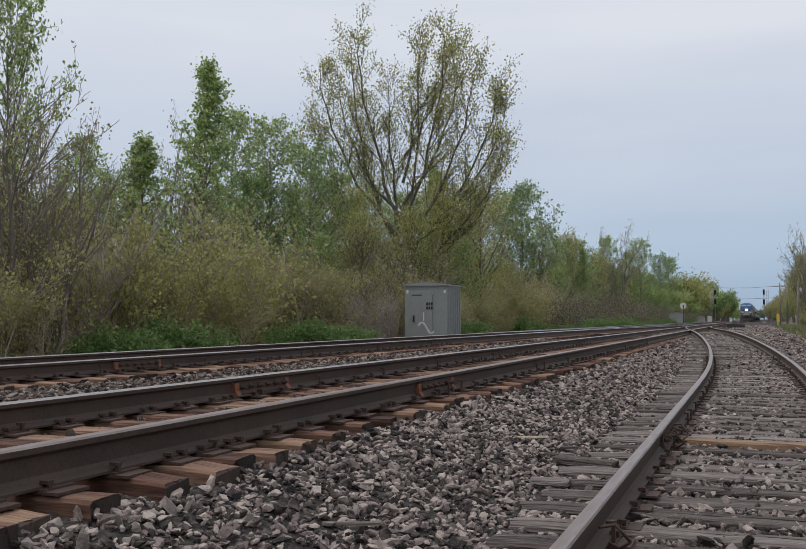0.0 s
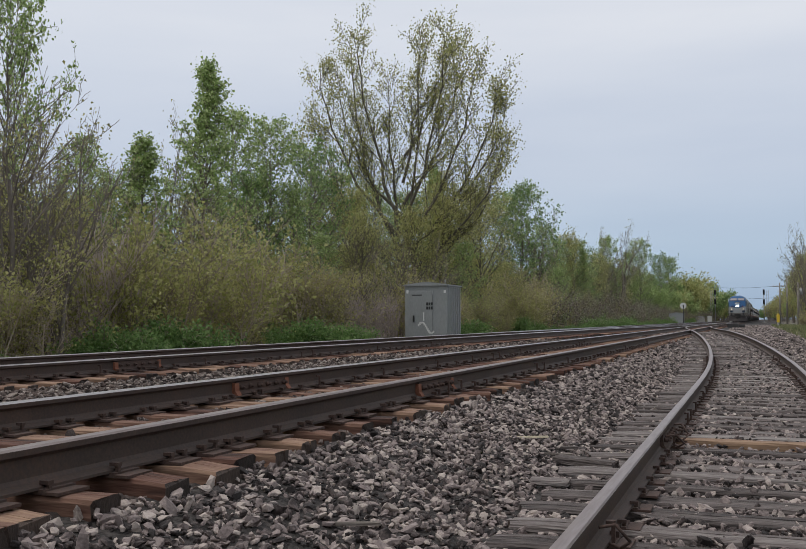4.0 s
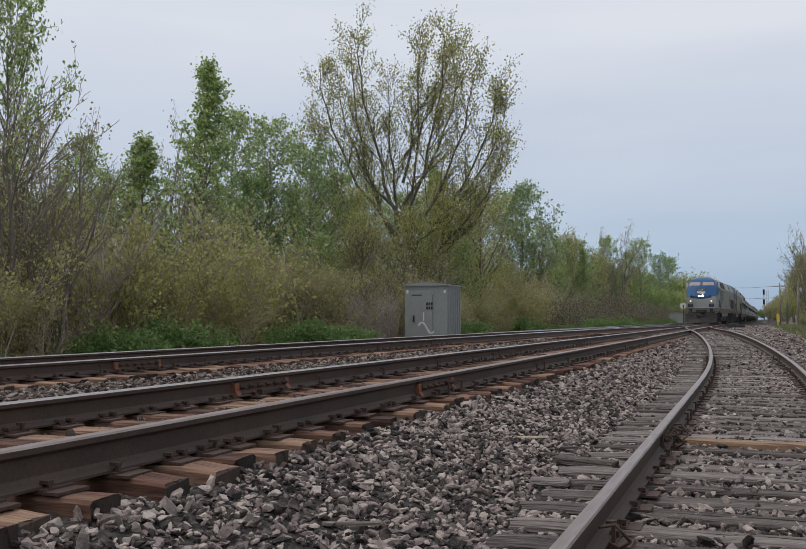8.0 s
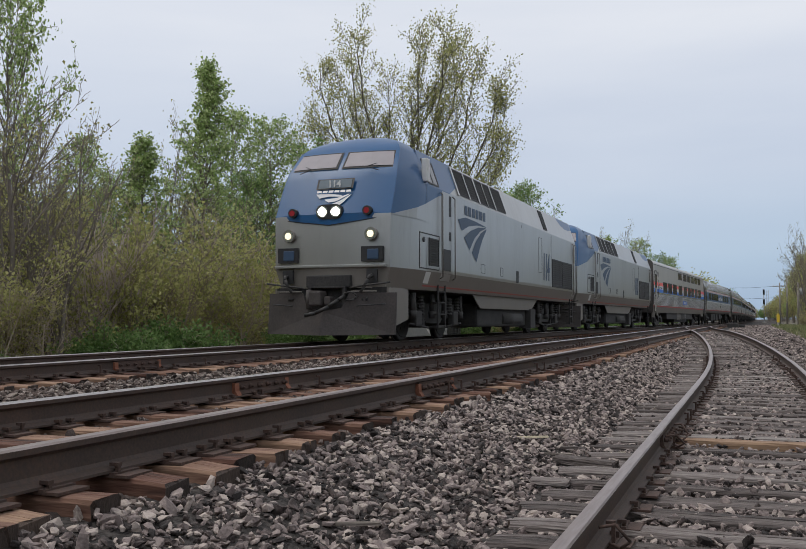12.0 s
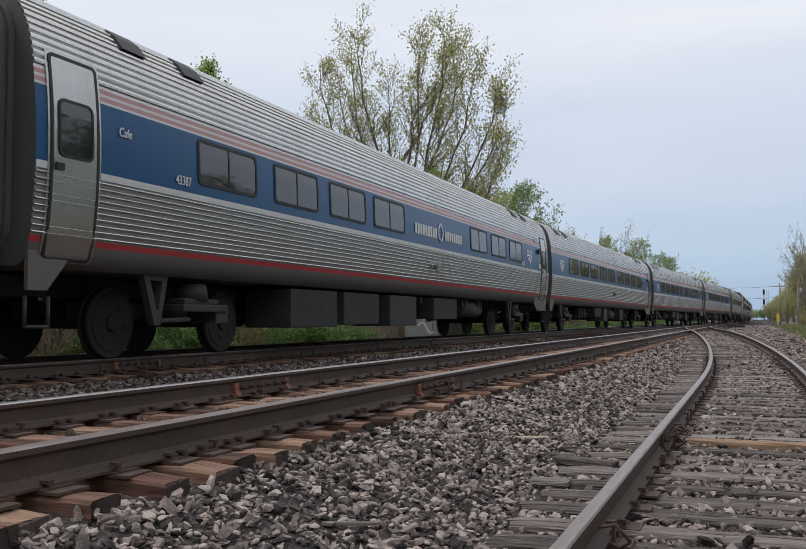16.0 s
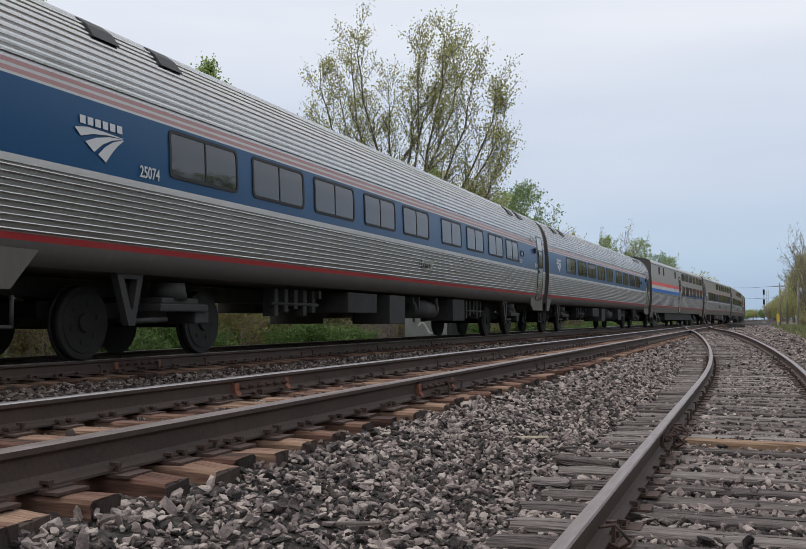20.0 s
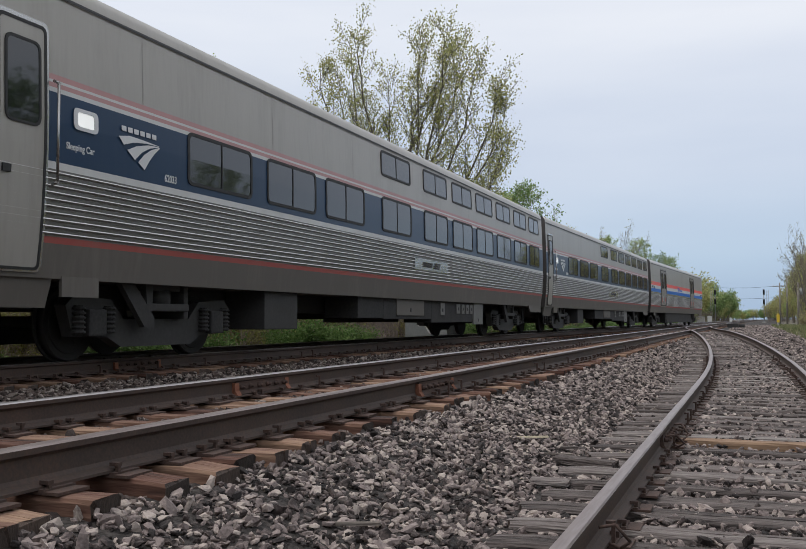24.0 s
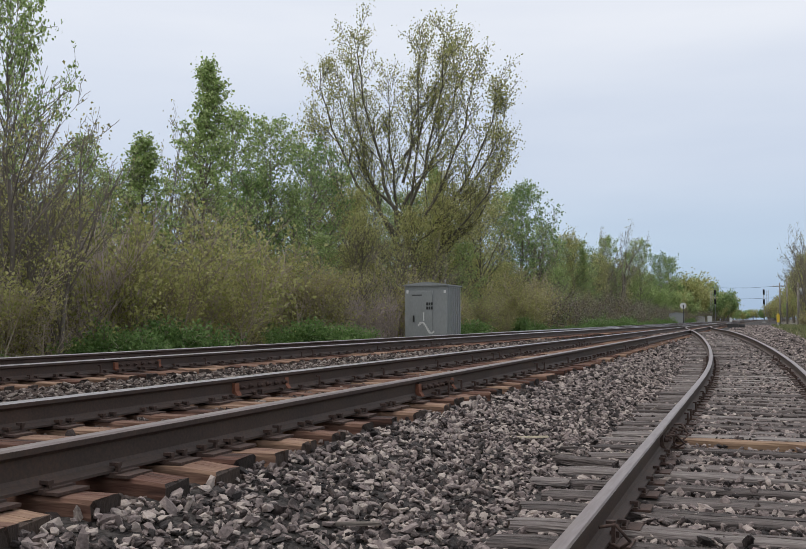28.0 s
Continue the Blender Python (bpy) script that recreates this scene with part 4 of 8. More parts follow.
def fluted(line, pitch, depth, duty=0.45):
    """Horizontal flutes along a profile line: narrow ridges that stand proud of it."""
    ls = [0.0]
    for a, b in zip(line[:-1], line[1:]):
        ls.append(ls[-1] + math.hypot(b[0] - a[0], b[1] - a[1]))
    n = max(1, round(ls[-1] / pitch))
    out = []
    for i in range(n):
        for u, h in ((0.0, 0), (0.5 - duty * 0.5, 0), (0.5 - duty * 0.36, depth * 0.75), (0.5, depth), (0.5 + duty * 0.36, depth * 0.75), (0.5 + duty * 0.5, 0)):
            t = (i + u) / n * ls[-1]
            x, z = np.interp(t, ls, [p[0] for p in line]), np.interp(t, ls, [p[1] for p in line])
            x2, z2 = np.interp(min(t + 0.01, ls[-1]), ls, [p[0] for p in line]), np.interp(min(t + 0.01, ls[-1]), ls, [p[1] for p in line])
            x1, z1 = np.interp(max(t - 0.01, 0), ls, [p[0] for p in line]), np.interp(max(t - 0.01, 0), ls, [p[1] for p in line])
            dx, dz = x2 - x1, z2 - z1
            k = math.hypot(dx, dz) + 1e-9
            out.append((float(x + dz / k * h), float(z - dx / k * h)))
    out.append(line[-1])
    return out


def sheet(bm, line, y0, y1, sides=(1, -1), mi=0, smooth=False, groove=False):
    for sg in sides:
        a = [bm.verts.new((sg * x, y0, z)) for x, z in line]
        b = [bm.verts.new((sg * x, y1, z)) for x, z in line]
        for i in range(len(line) - 1):
            q = (a[i], b[i], b[i + 1], a[i + 1]) if sg > 0 else (a[i], a[i + 1], b[i + 1], b[i])
            f = bm.faces.new(q)
            # groove faces take the second colour, darkened for shade and grime
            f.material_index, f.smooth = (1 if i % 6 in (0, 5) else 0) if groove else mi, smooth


def end_cap(bm, prof, y, z0, front):
    pts = along(prof, z0, prof[-1][1])
    ring = [(x, z) for x, z in pts] + [(-x, z) for x, z in pts[::-1] if x > 1e-4]
    vs = [bm.verts.new((x, y, z)) for x, z in ring]
    f = bm.faces.new(vs)
    f.normal_update()
    if (f.normal.y > 0) == front:
        f.normal_flip()


def wheelset(truck, y, r=0.457):
    """Two wheels on an axle, with its place in the truck."""
    ws = empty("wheelset", pose(0, y, r), truck)
    for sg in (1, -1):
        bm = bmesh.new()
        x = sg * 0.72
        tube(bm, (x, 0, 0), (x + sg * 0.10, 0, 0), r, r - 0.012, n=28)
        tube(bm, (x - sg * 0.03, 0, 0), (x, 0, 0), r + 0.028, n=28)
        tube(bm, (x + sg * 0.085, 0, 0), (x + sg * 0.115, 0, 0), r * 0.84, r * 0.80, n=28)
        tube(bm, (x + sg * 0.10, 0, 0), (x + sg * 0.15, 0, 0), 0.13, 0.11, n=16)
        for i in range(6):
            a = radians(60 * i)
            tube(bm, (x + sg * 0.11, 0.24 * math.cos(a), 0.24 * math.sin(a)), (x + sg * 0.125, 0.24 * math.cos(a), 0.24 * math.sin(a)), 0.035, n=8)
        part("wheel", bm, M["wheel"], ws)
    bm = bmesh.new()
    tube(bm, (-0.75, 0, 0), (0.75, 0, 0), 0.08, n=12)
    part("axle", bm, M["under"], ws)
    SPIN.append((ws, y, r))
    return ws


SPIN = []          # wheelsets with their place on the truck
WHEELS = []        # (wheelset, distance behind the middle of its car, place in the truck, radius)


def truck_inside(car, y):
    """Truck with its frame between the wheels, air spring and a triangular hanger outside."""
    t = empty("truck", pose(0, y, 0), car)
    for k in (-1.295, 1.295):
        WHEELS.append((wheelset(t, k), car, y, k, 0.457))
    bm = bmesh.new()
    for sg in (1, -1):
        box(bm, sg * 0.45 - 0.1, sg * 0.45 + 0.1, -1.6, 1.6, 0.5, 0.72, bevel=0.03)
    box(bm, -0.6, 0.6, -0.25, 0.25, 0.45, 0.8)
    part("side_frame", bm, M["under"], t)
    for sg in (1, -1):
        bm = bmesh.new()
        box(bm, sg * 1.12 - 0.28, sg * 1.12 + 0.28, -0.55, 0.55, 0.60, 0.70, bevel=0.02)
        box(bm, sg * 1.12 - 0.20, sg * 1.12 + 0.20, -0.42, 0.42, 0.70, 0.78, bevel=0.02)
        box(bm, sg * 1.12 - 0.24, sg * 1.12 + 0.24, 0.30, 0.62, 0.44, 0.62, bevel=0.02)
        tube(bm, (sg * 1.12, 0, 0.76), (sg * 1.12, 0, 0.98), 0.26, 0.22, n=16)
        part("air_spring", bm, M["under_grey"], t)
        bm = bmesh.new()
        o = [(0.62, 1.06), (1.14, 1.06), (0.98, 0.42), (0.86, 0.42)]
        i_ = [(0.76, 0.99), (1.02, 0.99), (0.94, 0.62), (0.90, 0.62)]
        side_ring(bm, [(a - 2.0, b) for a, b in o], [(a - 2.0, b) for a, b in i_], lambda z: 1.36, 0.0, sg, 0.10)
        tube(bm, (sg * 1.3, -1.06, 0.47), (sg * 1.3, -0.3, 0.50), 0.035, n=8)
        part("bolster_hanger", bm, M["under_grey"], t)
    return t


def coil(bm, x, y, z0, z1, r, turns=6, n=10):
    """A coil spring as one ribbed body."""
    rings = []
    for i in range(turns * 4 + 1):
        k = r * (1.0 if i % 4 in (1, 2) else 0.72)
        z = z0 + (z1 - z0) * i / (turns * 4)
        rings.append([bm.verts.new((x + k * math.cos(6.2832 * j / n), y + k * math.sin(6.2832 * j / n), z)) for j in range(n)])
    for a, b in zip(rings[:-1], rings[1:]):
        for j in range(n):
            bm.faces.new((a[j], a[(j + 1) % n], b[(j + 1) % n], b[j]))
    bm.faces.new(rings[0][::-1])
    bm.faces.new(rings[-1])


def truck_outside(car, y):
    """Truck with a deep cast frame outside the wheels."""
    t = empty("truck", pose(0, y, 0), car)
    for k in (-1.295, 1.295):
        WHEELS.append((wheelset(t, k), car, y, k, 0.457))
    for sg in (1, -1):
        bm = bmesh.new()
        ol = [(-1.75, 0.66), (-1.6, 0.78), (-0.95, 0.74), (-0.7, 0.5), (0.7, 0.5), (0.95, 0.74), (1.6, 0.78), (1.75, 0.66), (1.62, 0.30), (1.0, 0.28), (0.75, 0.16), (-0.75, 0.16), (-1.0, 0.28), (-1.62, 0.30)]
        prism(bm, ol, sg * 0.98, sg * 1.14, axis="x")
        part("side_frame", bm, M["under_grey"], t)
        for k in (-1.295, 1.295):
            bm = bmesh.new()
            box(bm, sg * 1.12, sg * 1.24, k - 0.16, k + 0.16, 0.30, 0.62, bevel=0.03)
            part("journal_box", bm, M["under"], t)
            for j in (-0.27, 0.27):
                bm = bmesh.new()
                coil(bm, sg * 1.17, k + j, 0.33, 0.66, 0.085)
                part("coil_spring", bm, M["under"], t)
        bm = bmesh.new()
        box(bm, sg * 0.95, sg * 1.34, -0.42, 0.42, 0.60, 0.70, bevel=0.02)
        box(bm, sg * 0.98, sg * 1.28, -0.30, 0.30, 0.86, 0.98, bevel=0.02)
        tube(bm, (sg * 1.13, 0, 0.68), (sg * 1.13, 0, 0.88), 0.17, n=16)
        box(bm, sg * 0.9, sg * 1.3, 0.36, 0.46, 0.50, 0.95, bevel=0.02)
        part("bolster_spring", bm, M["under_grey"], t)
        bm = bmesh.new()
        prism(bm, [(-1.15, 1.08), (-0.9, 1.08), (-0.35, 0.52), (-0.35, 0.40), (-0.55, 0.40)], sg * 1.26, sg * 1.34, axis="x")
        prism(bm, [(-0.55, 1.08), (-0.38, 1.08), (-0.40, 0.60), (-0.5, 0.60)], sg * 1.26, sg * 1.34, axis="x")
        part("anchor_rod", bm, M["under_grey"], t)
    return t


def bent_tube(bm, pts, r, n):
    """One closed tube along a bent line."""
    pts = [Vector(p) for p in pts]
    rings = []
    for i, p in enumerate(pts):
        d = (pts[min(i + 1, len(pts) - 1)] - pts[max(i - 1, 0)]).normalized()
        u = d.cross(Vector((1, 0, 0))).normalized()
        w = d.cross(u)
        rings.append([bm.verts.new(p + r * (math.cos(6.2832 * k / n) * u + math.sin(6.2832 * k / n) * w)) for k in range(n)])
    for a, b in zip(rings[:-1], rings[1:]):
        for k in range(n):
            bm.faces.new((a[k], a[(k + 1) % n], b[(k + 1) % n], b[k]))
    bm.faces.new(rings[0][::-1])
    bm.faces.new(rings[-1])
    bmesh.ops.recalc_face_normals(bm, faces=bm.faces)


def coupler(car, y, out):
    bm = bmesh.new()
    box(bm, -0.10, 0.10, min(y, y + out * 0.42), max(y, y + out * 0.42), 0.72, 0.98, bevel=0.03)
    box(bm, -0.20, 0.20, min(y + out * 0.28, y + out * 0.44), max(y + out * 0.28, y + out * 0.44), 0.68, 1.02, bevel=0.05)
    part("coupler", bm, M["under"], car)
    for k in range(4):
        bm = bmesh.new()
        x = 0.35 + 0.13 * k
        pts = [(x * (1 if k % 2 else -1), y + out * (0.40 * i / 7), 0.86 - 0.50 * math.sin(math.pi * i / 7)) for i in range(8)]
        bent_tube(bm, pts, 0.022, 6)
        part("brake_hose", bm, M["rubber"], car)


def swoosh(car, xf, y0, y1, z0, z1, mat, off=0.016, sgn=1):
    """Three curved bands that fan out from one point high at the far end."""
    w, h = y1 - y0, z1 - z0
    bands = [([(0.0, 0.90), (0.25, 1.0), (0.60, 0.98), (1.0, 0.93)], [(0.96, 0.915), (0.65, 0.90), (0.35, 0.81), (0.12, 0.66)]),
             ([(0.20, 0.52), (0.42, 0.72), (0.70, 0.86), (0.98, 0.905)], [(0.97, 0.89), (0.75, 0.77), (0.55, 0.56), (0.38, 0.25)]),
             ([(0.46, 0.20), (0.60, 0.50), (0.78, 0.73), (0.98, 0.88)], [(1.0, 0.86), (0.86, 0.62), (0.74, 0.34), (0.62, 0.0)])]
    for top, low in bands:
        bm = bmesh.new()
        pts = [[(y0 + u * w, z0 + v * h) for u, v in side] for side in (top, low[::-1])]
        rows = [[bm.verts.new((sgn * (xf(z) + off), y, z)) for y, z in side] for side in pts]
        for k in range(3):
            bm.faces.new((rows[0][k], rows[1][k], rows[1][k + 1], rows[0][k + 1]))
        bmesh.ops.recalc_face_normals(bm, faces=bm.faces)
        part("emblem_band", bm, mat, car)


def bars(car, xf, y0, y1, z0, z1, n, mat, off=0.016, sgn=1, name="lettering_bar"):
    """Plain bars that stand in for a name."""
    bm = bmesh.new()
    w = (y1 - y0) / n
    for i in range(n):
        a = y0 + i * w
        side_plate(bm, [(a + 0.08 * w, z0), (a + 0.8 * w, z0), (a + 0.8 * w, z1), (a + 0.08 * w, z1)], xf, off, sgn, 0.003)
    part(name, bm, mat, car)


def grab(car, x, y, z0, z1, r=0.016, mat="steel_smooth", lean=0.0):
    bm = bmesh.new()
    pipe(bm, [(x - 0.07, y, z0), (x, y, z0 + 0.03), (x + lean, y, z1 - 0.03), (x + lean - 0.07, y, z1)], r, n=8)
    part("handrail", bm, M[mat], car)


def louvre(car, xf, y0, y1, z0, z1, n, mat="black", sgn=1, upright=False):
    bm = bmesh.new()
    side_plate(bm, [(y0, z0), (y1, z0), (y1, z1), (y0, z1)], xf, 0.006, sgn, 0.004)
    side_ring(bm, [(y0 - 0.03, z0 - 0.03), (y1 + 0.03, z0 - 0.03), (y1 + 0.03, z1 + 0.03), (y0 - 0.03, z1 + 0.03)], [(y0, z0), (y1, z0), (y1, z1), (y0, z1)], xf, 0.02, sgn, 0.02)
    lv = part("louvre", bm, M[mat], car)
    bm = bmesh.new()
    for i in range(n):
        a = z0 + (z1 - z0) * (i + 0.2) / n
        b = z0 + (z1 - z0) * (i + 0.75) / n
        x0, x1 = xf(a), xf(b)
        quad(bm, [(sgn * (x0 + 0.026), y0, a), (sgn * (x0 + 0.026), y1, a), (sgn * (x1 + 0.008), y1, b), (sgn * (x1 + 0.008), y0, b)])
    part("slat", bm, M["under" if mat == "black" else mat], lv)
    return lv


AM_PROFILE = [(1.38, 1.05), (1.47, 1.11), (1.52, 1.24), (1.555, 1.45), (1.585, 1.80), (1.60, 2.10), (1.60, 2.40), (1.590, 2.70), (1.568, 2.95), (1.548, 3.15), (1.515, 3.34),
              (1.465, 3.53), (1.385, 3.72), (1.25, 3.90), (1.04, 4.05), (0.72, 4.155), (0.36, 4.205), (0.0, 4.22)]
AMX = profile_fn(AM_PROFILE)


def amfleet_shell(car, L):
    y0, y1 = -L / 2 + 0.40, L / 2 - 0.40
    bm = bmesh.new()
    sheet(bm, along(AM_PROFILE, 1.05, 1.30), y0, y1, smooth=True)
    end_cap(bm, AM_PROFILE, y0 + 0.01, 1.05, True)
    end_cap(bm, AM_PROFILE, y1 - 0.01, 1.05, False)
    quad(bm, [(-1.38, y0, 1.055), (-1.38, y1, 1.055), (1.38, y1, 1.055), (1.38, y0, 1.055)])
    part("sill", bm, M["sill_dark"], car)
    bm = bmesh.new()
    sheet(bm, along(AM_PROFILE, 1.30, 1.37), y0, y1)
    part("red_line", bm, M["line_red"], car)
    bm = bmesh.new()
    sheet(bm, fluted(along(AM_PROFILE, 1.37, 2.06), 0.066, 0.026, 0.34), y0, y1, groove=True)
    part("fluted_side", bm, [M["steel_ridge"], M["steel_groove_shade"]], car)
    bm = bmesh.new()
    sheet(bm, [(x + 0.012, z) for x, z in along(AM_PROFILE, 2.06, 2.14)], y0, y1)
    part("white_line", bm, M["line_white"], car)
    bm = bmesh.new()
    sheet(bm, along(AM_PROFILE, 2.14, 2.94), y0, y1, smooth=True)
    part("window_band", bm, M["band_blue"], car)
    lo = 2.94
    for k, (mat, t) in enumerate((("line_white", 0.03), ("line_rose", 0.05), ("line_white", 0.035), ("line_rose", 0.05), ("steel_smooth", 0.03))):
        bm = bmesh.new()
        sheet(bm, along(AM_PROFILE, lo, lo + t), y0, y1)
        part("letter_stripe", bm, M[mat], car)
        lo += t
    bm = bmesh.new()
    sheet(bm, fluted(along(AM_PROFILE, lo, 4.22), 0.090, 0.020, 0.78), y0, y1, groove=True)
    part("roof", bm, [M["steel"], M["steel_groove_shade"]], car)
    for k in (y0 + 1.6, y0 + 2.9, y1 - 4.3, y1 - 3.0):
        bm = bmesh.new()
        side_plate(bm, [(k, 3.74), (k + 0.46, 3.74), (k + 0.46, 4.00), (k, 4.00)], AMX, 0.055, 1, 0.07)
        part("roof_vent", bm, M["black"], car)


def bellows(car, L, w=1.25, z1=3.6, z0=1.05, out=0.40):
    for sg in (-1, 1):
        y = sg * (L / 2 - 0.40)
        bm = bmesh.new()
        ol = rounded(-w, w, z0, z1, 0.45, 5)
        for i in range(5):
            prism(bm, ol if i % 2 == 0 else rounded(-w + 0.04, w - 0.04, z0 + 0.04, z1 - 0.04, 0.42, 5), y + sg * out * i / 5, y + sg * out * (i + 1) / 5, axis="y")
        part("diaphragm", bm, M["bellows"], car)


def vest_door(car, xf, y0, y1, z0, z1, wz0, wz1, mat, sgn=1):
    bm = bmesh.new()
    side_plate(bm, rounded(y0 - 0.06, y1 + 0.06, z0 - 0.02, z1 + 0.07, 0.08), xf, 0.020, sgn, 0.02)
    fr = part("door_frame", bm, M["steel_smooth"], car)
    bm = bmesh.new()
    side_plate(bm, rounded(y0, y1, z0, z1, 0.06), xf, 0.026, sgn, 0.004)
    d = part("door", bm, M[mat], car)
    bm = bmesh.new()
    side_ring(bm, rounded(y0 - 0.02, y1 + 0.02, z0, z1 + 0.02, 0.07), rounded(y0 + 0.015, y1 - 0.015, z0 + 0.03, z1 - 0.015, 0.05), xf, 0.032, sgn, 0.01)
    part("seal", bm, M["rubber"], d)
    m = (y0 + y1) / 2
    hw = (y1 - y0) * 0.34
    bm = bmesh.new()
    side_ring(bm, rounded(m - hw - 0.03, m + hw + 0.03, wz0 - 0.03, wz1 + 0.03, 0.09), rounded(m - hw, m + hw, wz0, wz1, 0.07), xf, 0.040, sgn, 0.012)
    part("gasket", bm, M["rubber"], d)
    bm = bmesh.new()
    side_plate(bm, rounded(m - hw, m + hw, wz0, wz1, 0.07), xf, 0.034, sgn, 0.006)
    part("pane", bm, M["glass"], d)
    bm = bmesh.new()
    side_plate(bm, [(y0 + 0.05, z0 + 0.95), (y0 + 0.16, z0 + 0.95), (y0 + 0.16, z0 + 1.03), (y0 + 0.05, z0 + 1.03)], xf, 0.05, sgn, 0.02)
    part("door_handle", bm, M["black"], d)
    return d


def underfloor(car, boxes, L):
    """Equipment under the floor: (y0, y1, z bottom, kind)."""
    bm = bmesh.new()
    box(bm, -0.35, 0.35, -L / 2 + 0.6, L / 2 - 0.6, 0.78, 1.0)
    for k in range(-3, 4):
        box(bm, -1.3, 1.3, k * 1.6 - 0.05, k * 1.6 + 0.05, 0.86, 1.0)
    part("centre_sill", bm, M["under"], car)
    for y0, y1, zb, kind in boxes:
        for sg in (1, -1):
            bm = bmesh.new()
            if kind == "tank":
                tube(bm, (sg * 1.05, y0, zb + 0.22), (sg * 1.05, y1, zb + 0.22), 0.22, n=18)
                for y in (y0 + 0.2, y1 - 0.2):
                    box(bm, sg * 1.05 - 0.24, sg * 1.05 + 0.24, y - 0.03, y + 0.03, zb + 0.2, 1.0)
                part("air_tank", bm, M["under_grey"], car)
            elif kind == "pipes":
                for i in range(5):
                    y = y0 + (y1 - y0) * (i + 0.5) / 5
                    box(bm, sg * 1.1 - 0.1, sg * 1.1 + 0.12, y - 0.07, y + 0.06, zb + 0.06 * (i % 3), 1.0, bevel=0.01)
                pipe(bm, [(sg * 1.2, y0, zb + 0.2), (sg * 1.2, y1, zb + 0.2)], 0.03)
                part("valve_gear", bm, M["under"], car)
            else:
                x0, x1 = (0.55, 1.40) if sg > 0 else (-1.40, -0.55)
                box(bm, x0, x1, y0, y1, zb, 1.0, bevel=0.02)
                part("equipment_box", bm, M["under_grey" if kind == "grey" else "under"], car)


def amfleet(kind, label, category, number, windows, caption=None, door_front=False, logo=None, plate_no=""):
    L = 26.01
    car = tagged(empty(kind), label, category, "cars of the train")
    o = -L / 2
    amfleet_shell(car, L)
    for a, b in windows:
        for sg in (1, -1):
            window(car, AMX, o + a, o + b, 2.28, 2.90, sg, 0.09, rim="rubber")
    for sg in (1, -1):
        vest_door(car, AMX, o + 24.42, o + 25.18, 1.12, 3.30, 2.25, 2.82, "steel_smooth", sg)
        if door_front or caption:
            vest_door(car, AMX, o + 0.62, o + 1.34, 1.12, 3.30, 2.25, 2.82, "steel_smooth", sg)
    bm = bmesh.new()
    side_plate(bm, rounded(o + 23.55, o + 24.05, 3.08, 3.26, 0.05), AMX, 0.03, 1, 0.03)
    part("marker_plate", bm, M["steel_smooth"], car)
    bm = bmesh.new()
    side_plate(bm, rounded(o + 23.72, o + 23.98, 3.11, 3.23, 0.04), AMX, 0.035, 1, 0.01)
    part("marker_glass", bm, M["glass"], car)
    bm = bmesh.new()
    box(bm, 1.57, 1.66, o + 23.9, o + 24.05, 2.70, 2.86, bevel=0.01)
    part("side_lamp", bm, M["black"], car)
    for y in (24.02, 24.22):
        bm = bmesh.new()
        side_plate(bm, rounded(o + y, o + y + 0.13, 2.22, 2.38, 0.06), AMX, 0.012, 1, 0.004)
        part("round_mark", bm, M["decal_white"], car)
    # deeper panels over the steps at both ends
    for a, b in ((0.42, 1.15), (23.75, 25.55)):
        for sg in (1, -1):
            bm = bmesh.new()
            ol = [(o + a, 1.28), (o + b, 1.28), (o + b, 0.80), (o + a + (0.35 if a > 1 else 0), 0.80), (o + a + (0.0 if a > 1 else 0), 1.0)] if a > 1 else [(o + a, 1.28), (o + b, 1.28), (o + b - 0.45, 0.80), (o + a, 0.80)]
            side_plate(bm, ol, lambda z: 1.50, 0.012, sg, 0.05)
            part("step_panel", bm, M["sill_grime"], car)
    for sg in (1, -1):
        for y in (o + 0.46, o + 25.5):
            bm = bmesh.new()
            pipe(bm, [(sg * 1.44, y, 0.74), (sg * 1.44, y, 0.42), (sg * 1.44, y + 0.34 * (1 if y < 0 else -1), 0.42), (sg * 1.44, y + 0.34 * (1 if y < 0 else -1), 0.74)], 0.022)
            part("stirrup", bm, M["under_grey"], car)
    lg = logo or (1.48, 2.32)
    for l0, l1 in ((lg,) if not caption else ((22.25, 23.05),)):
        swoosh(car, AMX, o + l0, o + l1, 2.27, 2.62, M["decal_white"])
        bars(car, AMX, o + l0 + 0.08, o + l1, 2.645, 2.735, 6, M["decal_white"])
    if caption:
        text_part("Cafe", 0.15, car, AMX(2.6) + 0.016, o + 1.72, 2.62, M["decal_white"], squeeze=0.85)
        text_part(number, 0.17, car, AMX(2.2) + 0.016, o + 2.85, 2.22, M["decal_white"], "number", squeeze=0.8)
    if number:
        text_part(number, 0.20, car, AMX(2.2) + 0.016, o + (2.62 if not caption else 21.55), 2.20, M["decal_white"], "number", squeeze=0.8)
    if not caption:
        bm = bmesh.new()
        side_ring(bm, rounded(o + 21.98, o + 22.40, 2.48, 2.67, 0.085), rounded(o + 22.015, o + 22.365, 2.515, 2.635, 0.055), AMX, 0.016, 1, 0.016)
        w = part("small_window", bm, M["rubber"], car)
        bm = bmesh.new()
        side_plate(bm, rounded(o + 22.015, o + 22.365, 2.515, 2.635, 0.055), AMX, 0.006, 1, 0.004)
        part("pane", bm, M["glass"], w)
        if number:
            text_part(number, 0.17, car, AMX(2.3) + 0.016, o + 21.78, 2.27, M["decal_white"], "number", squeeze=0.8)
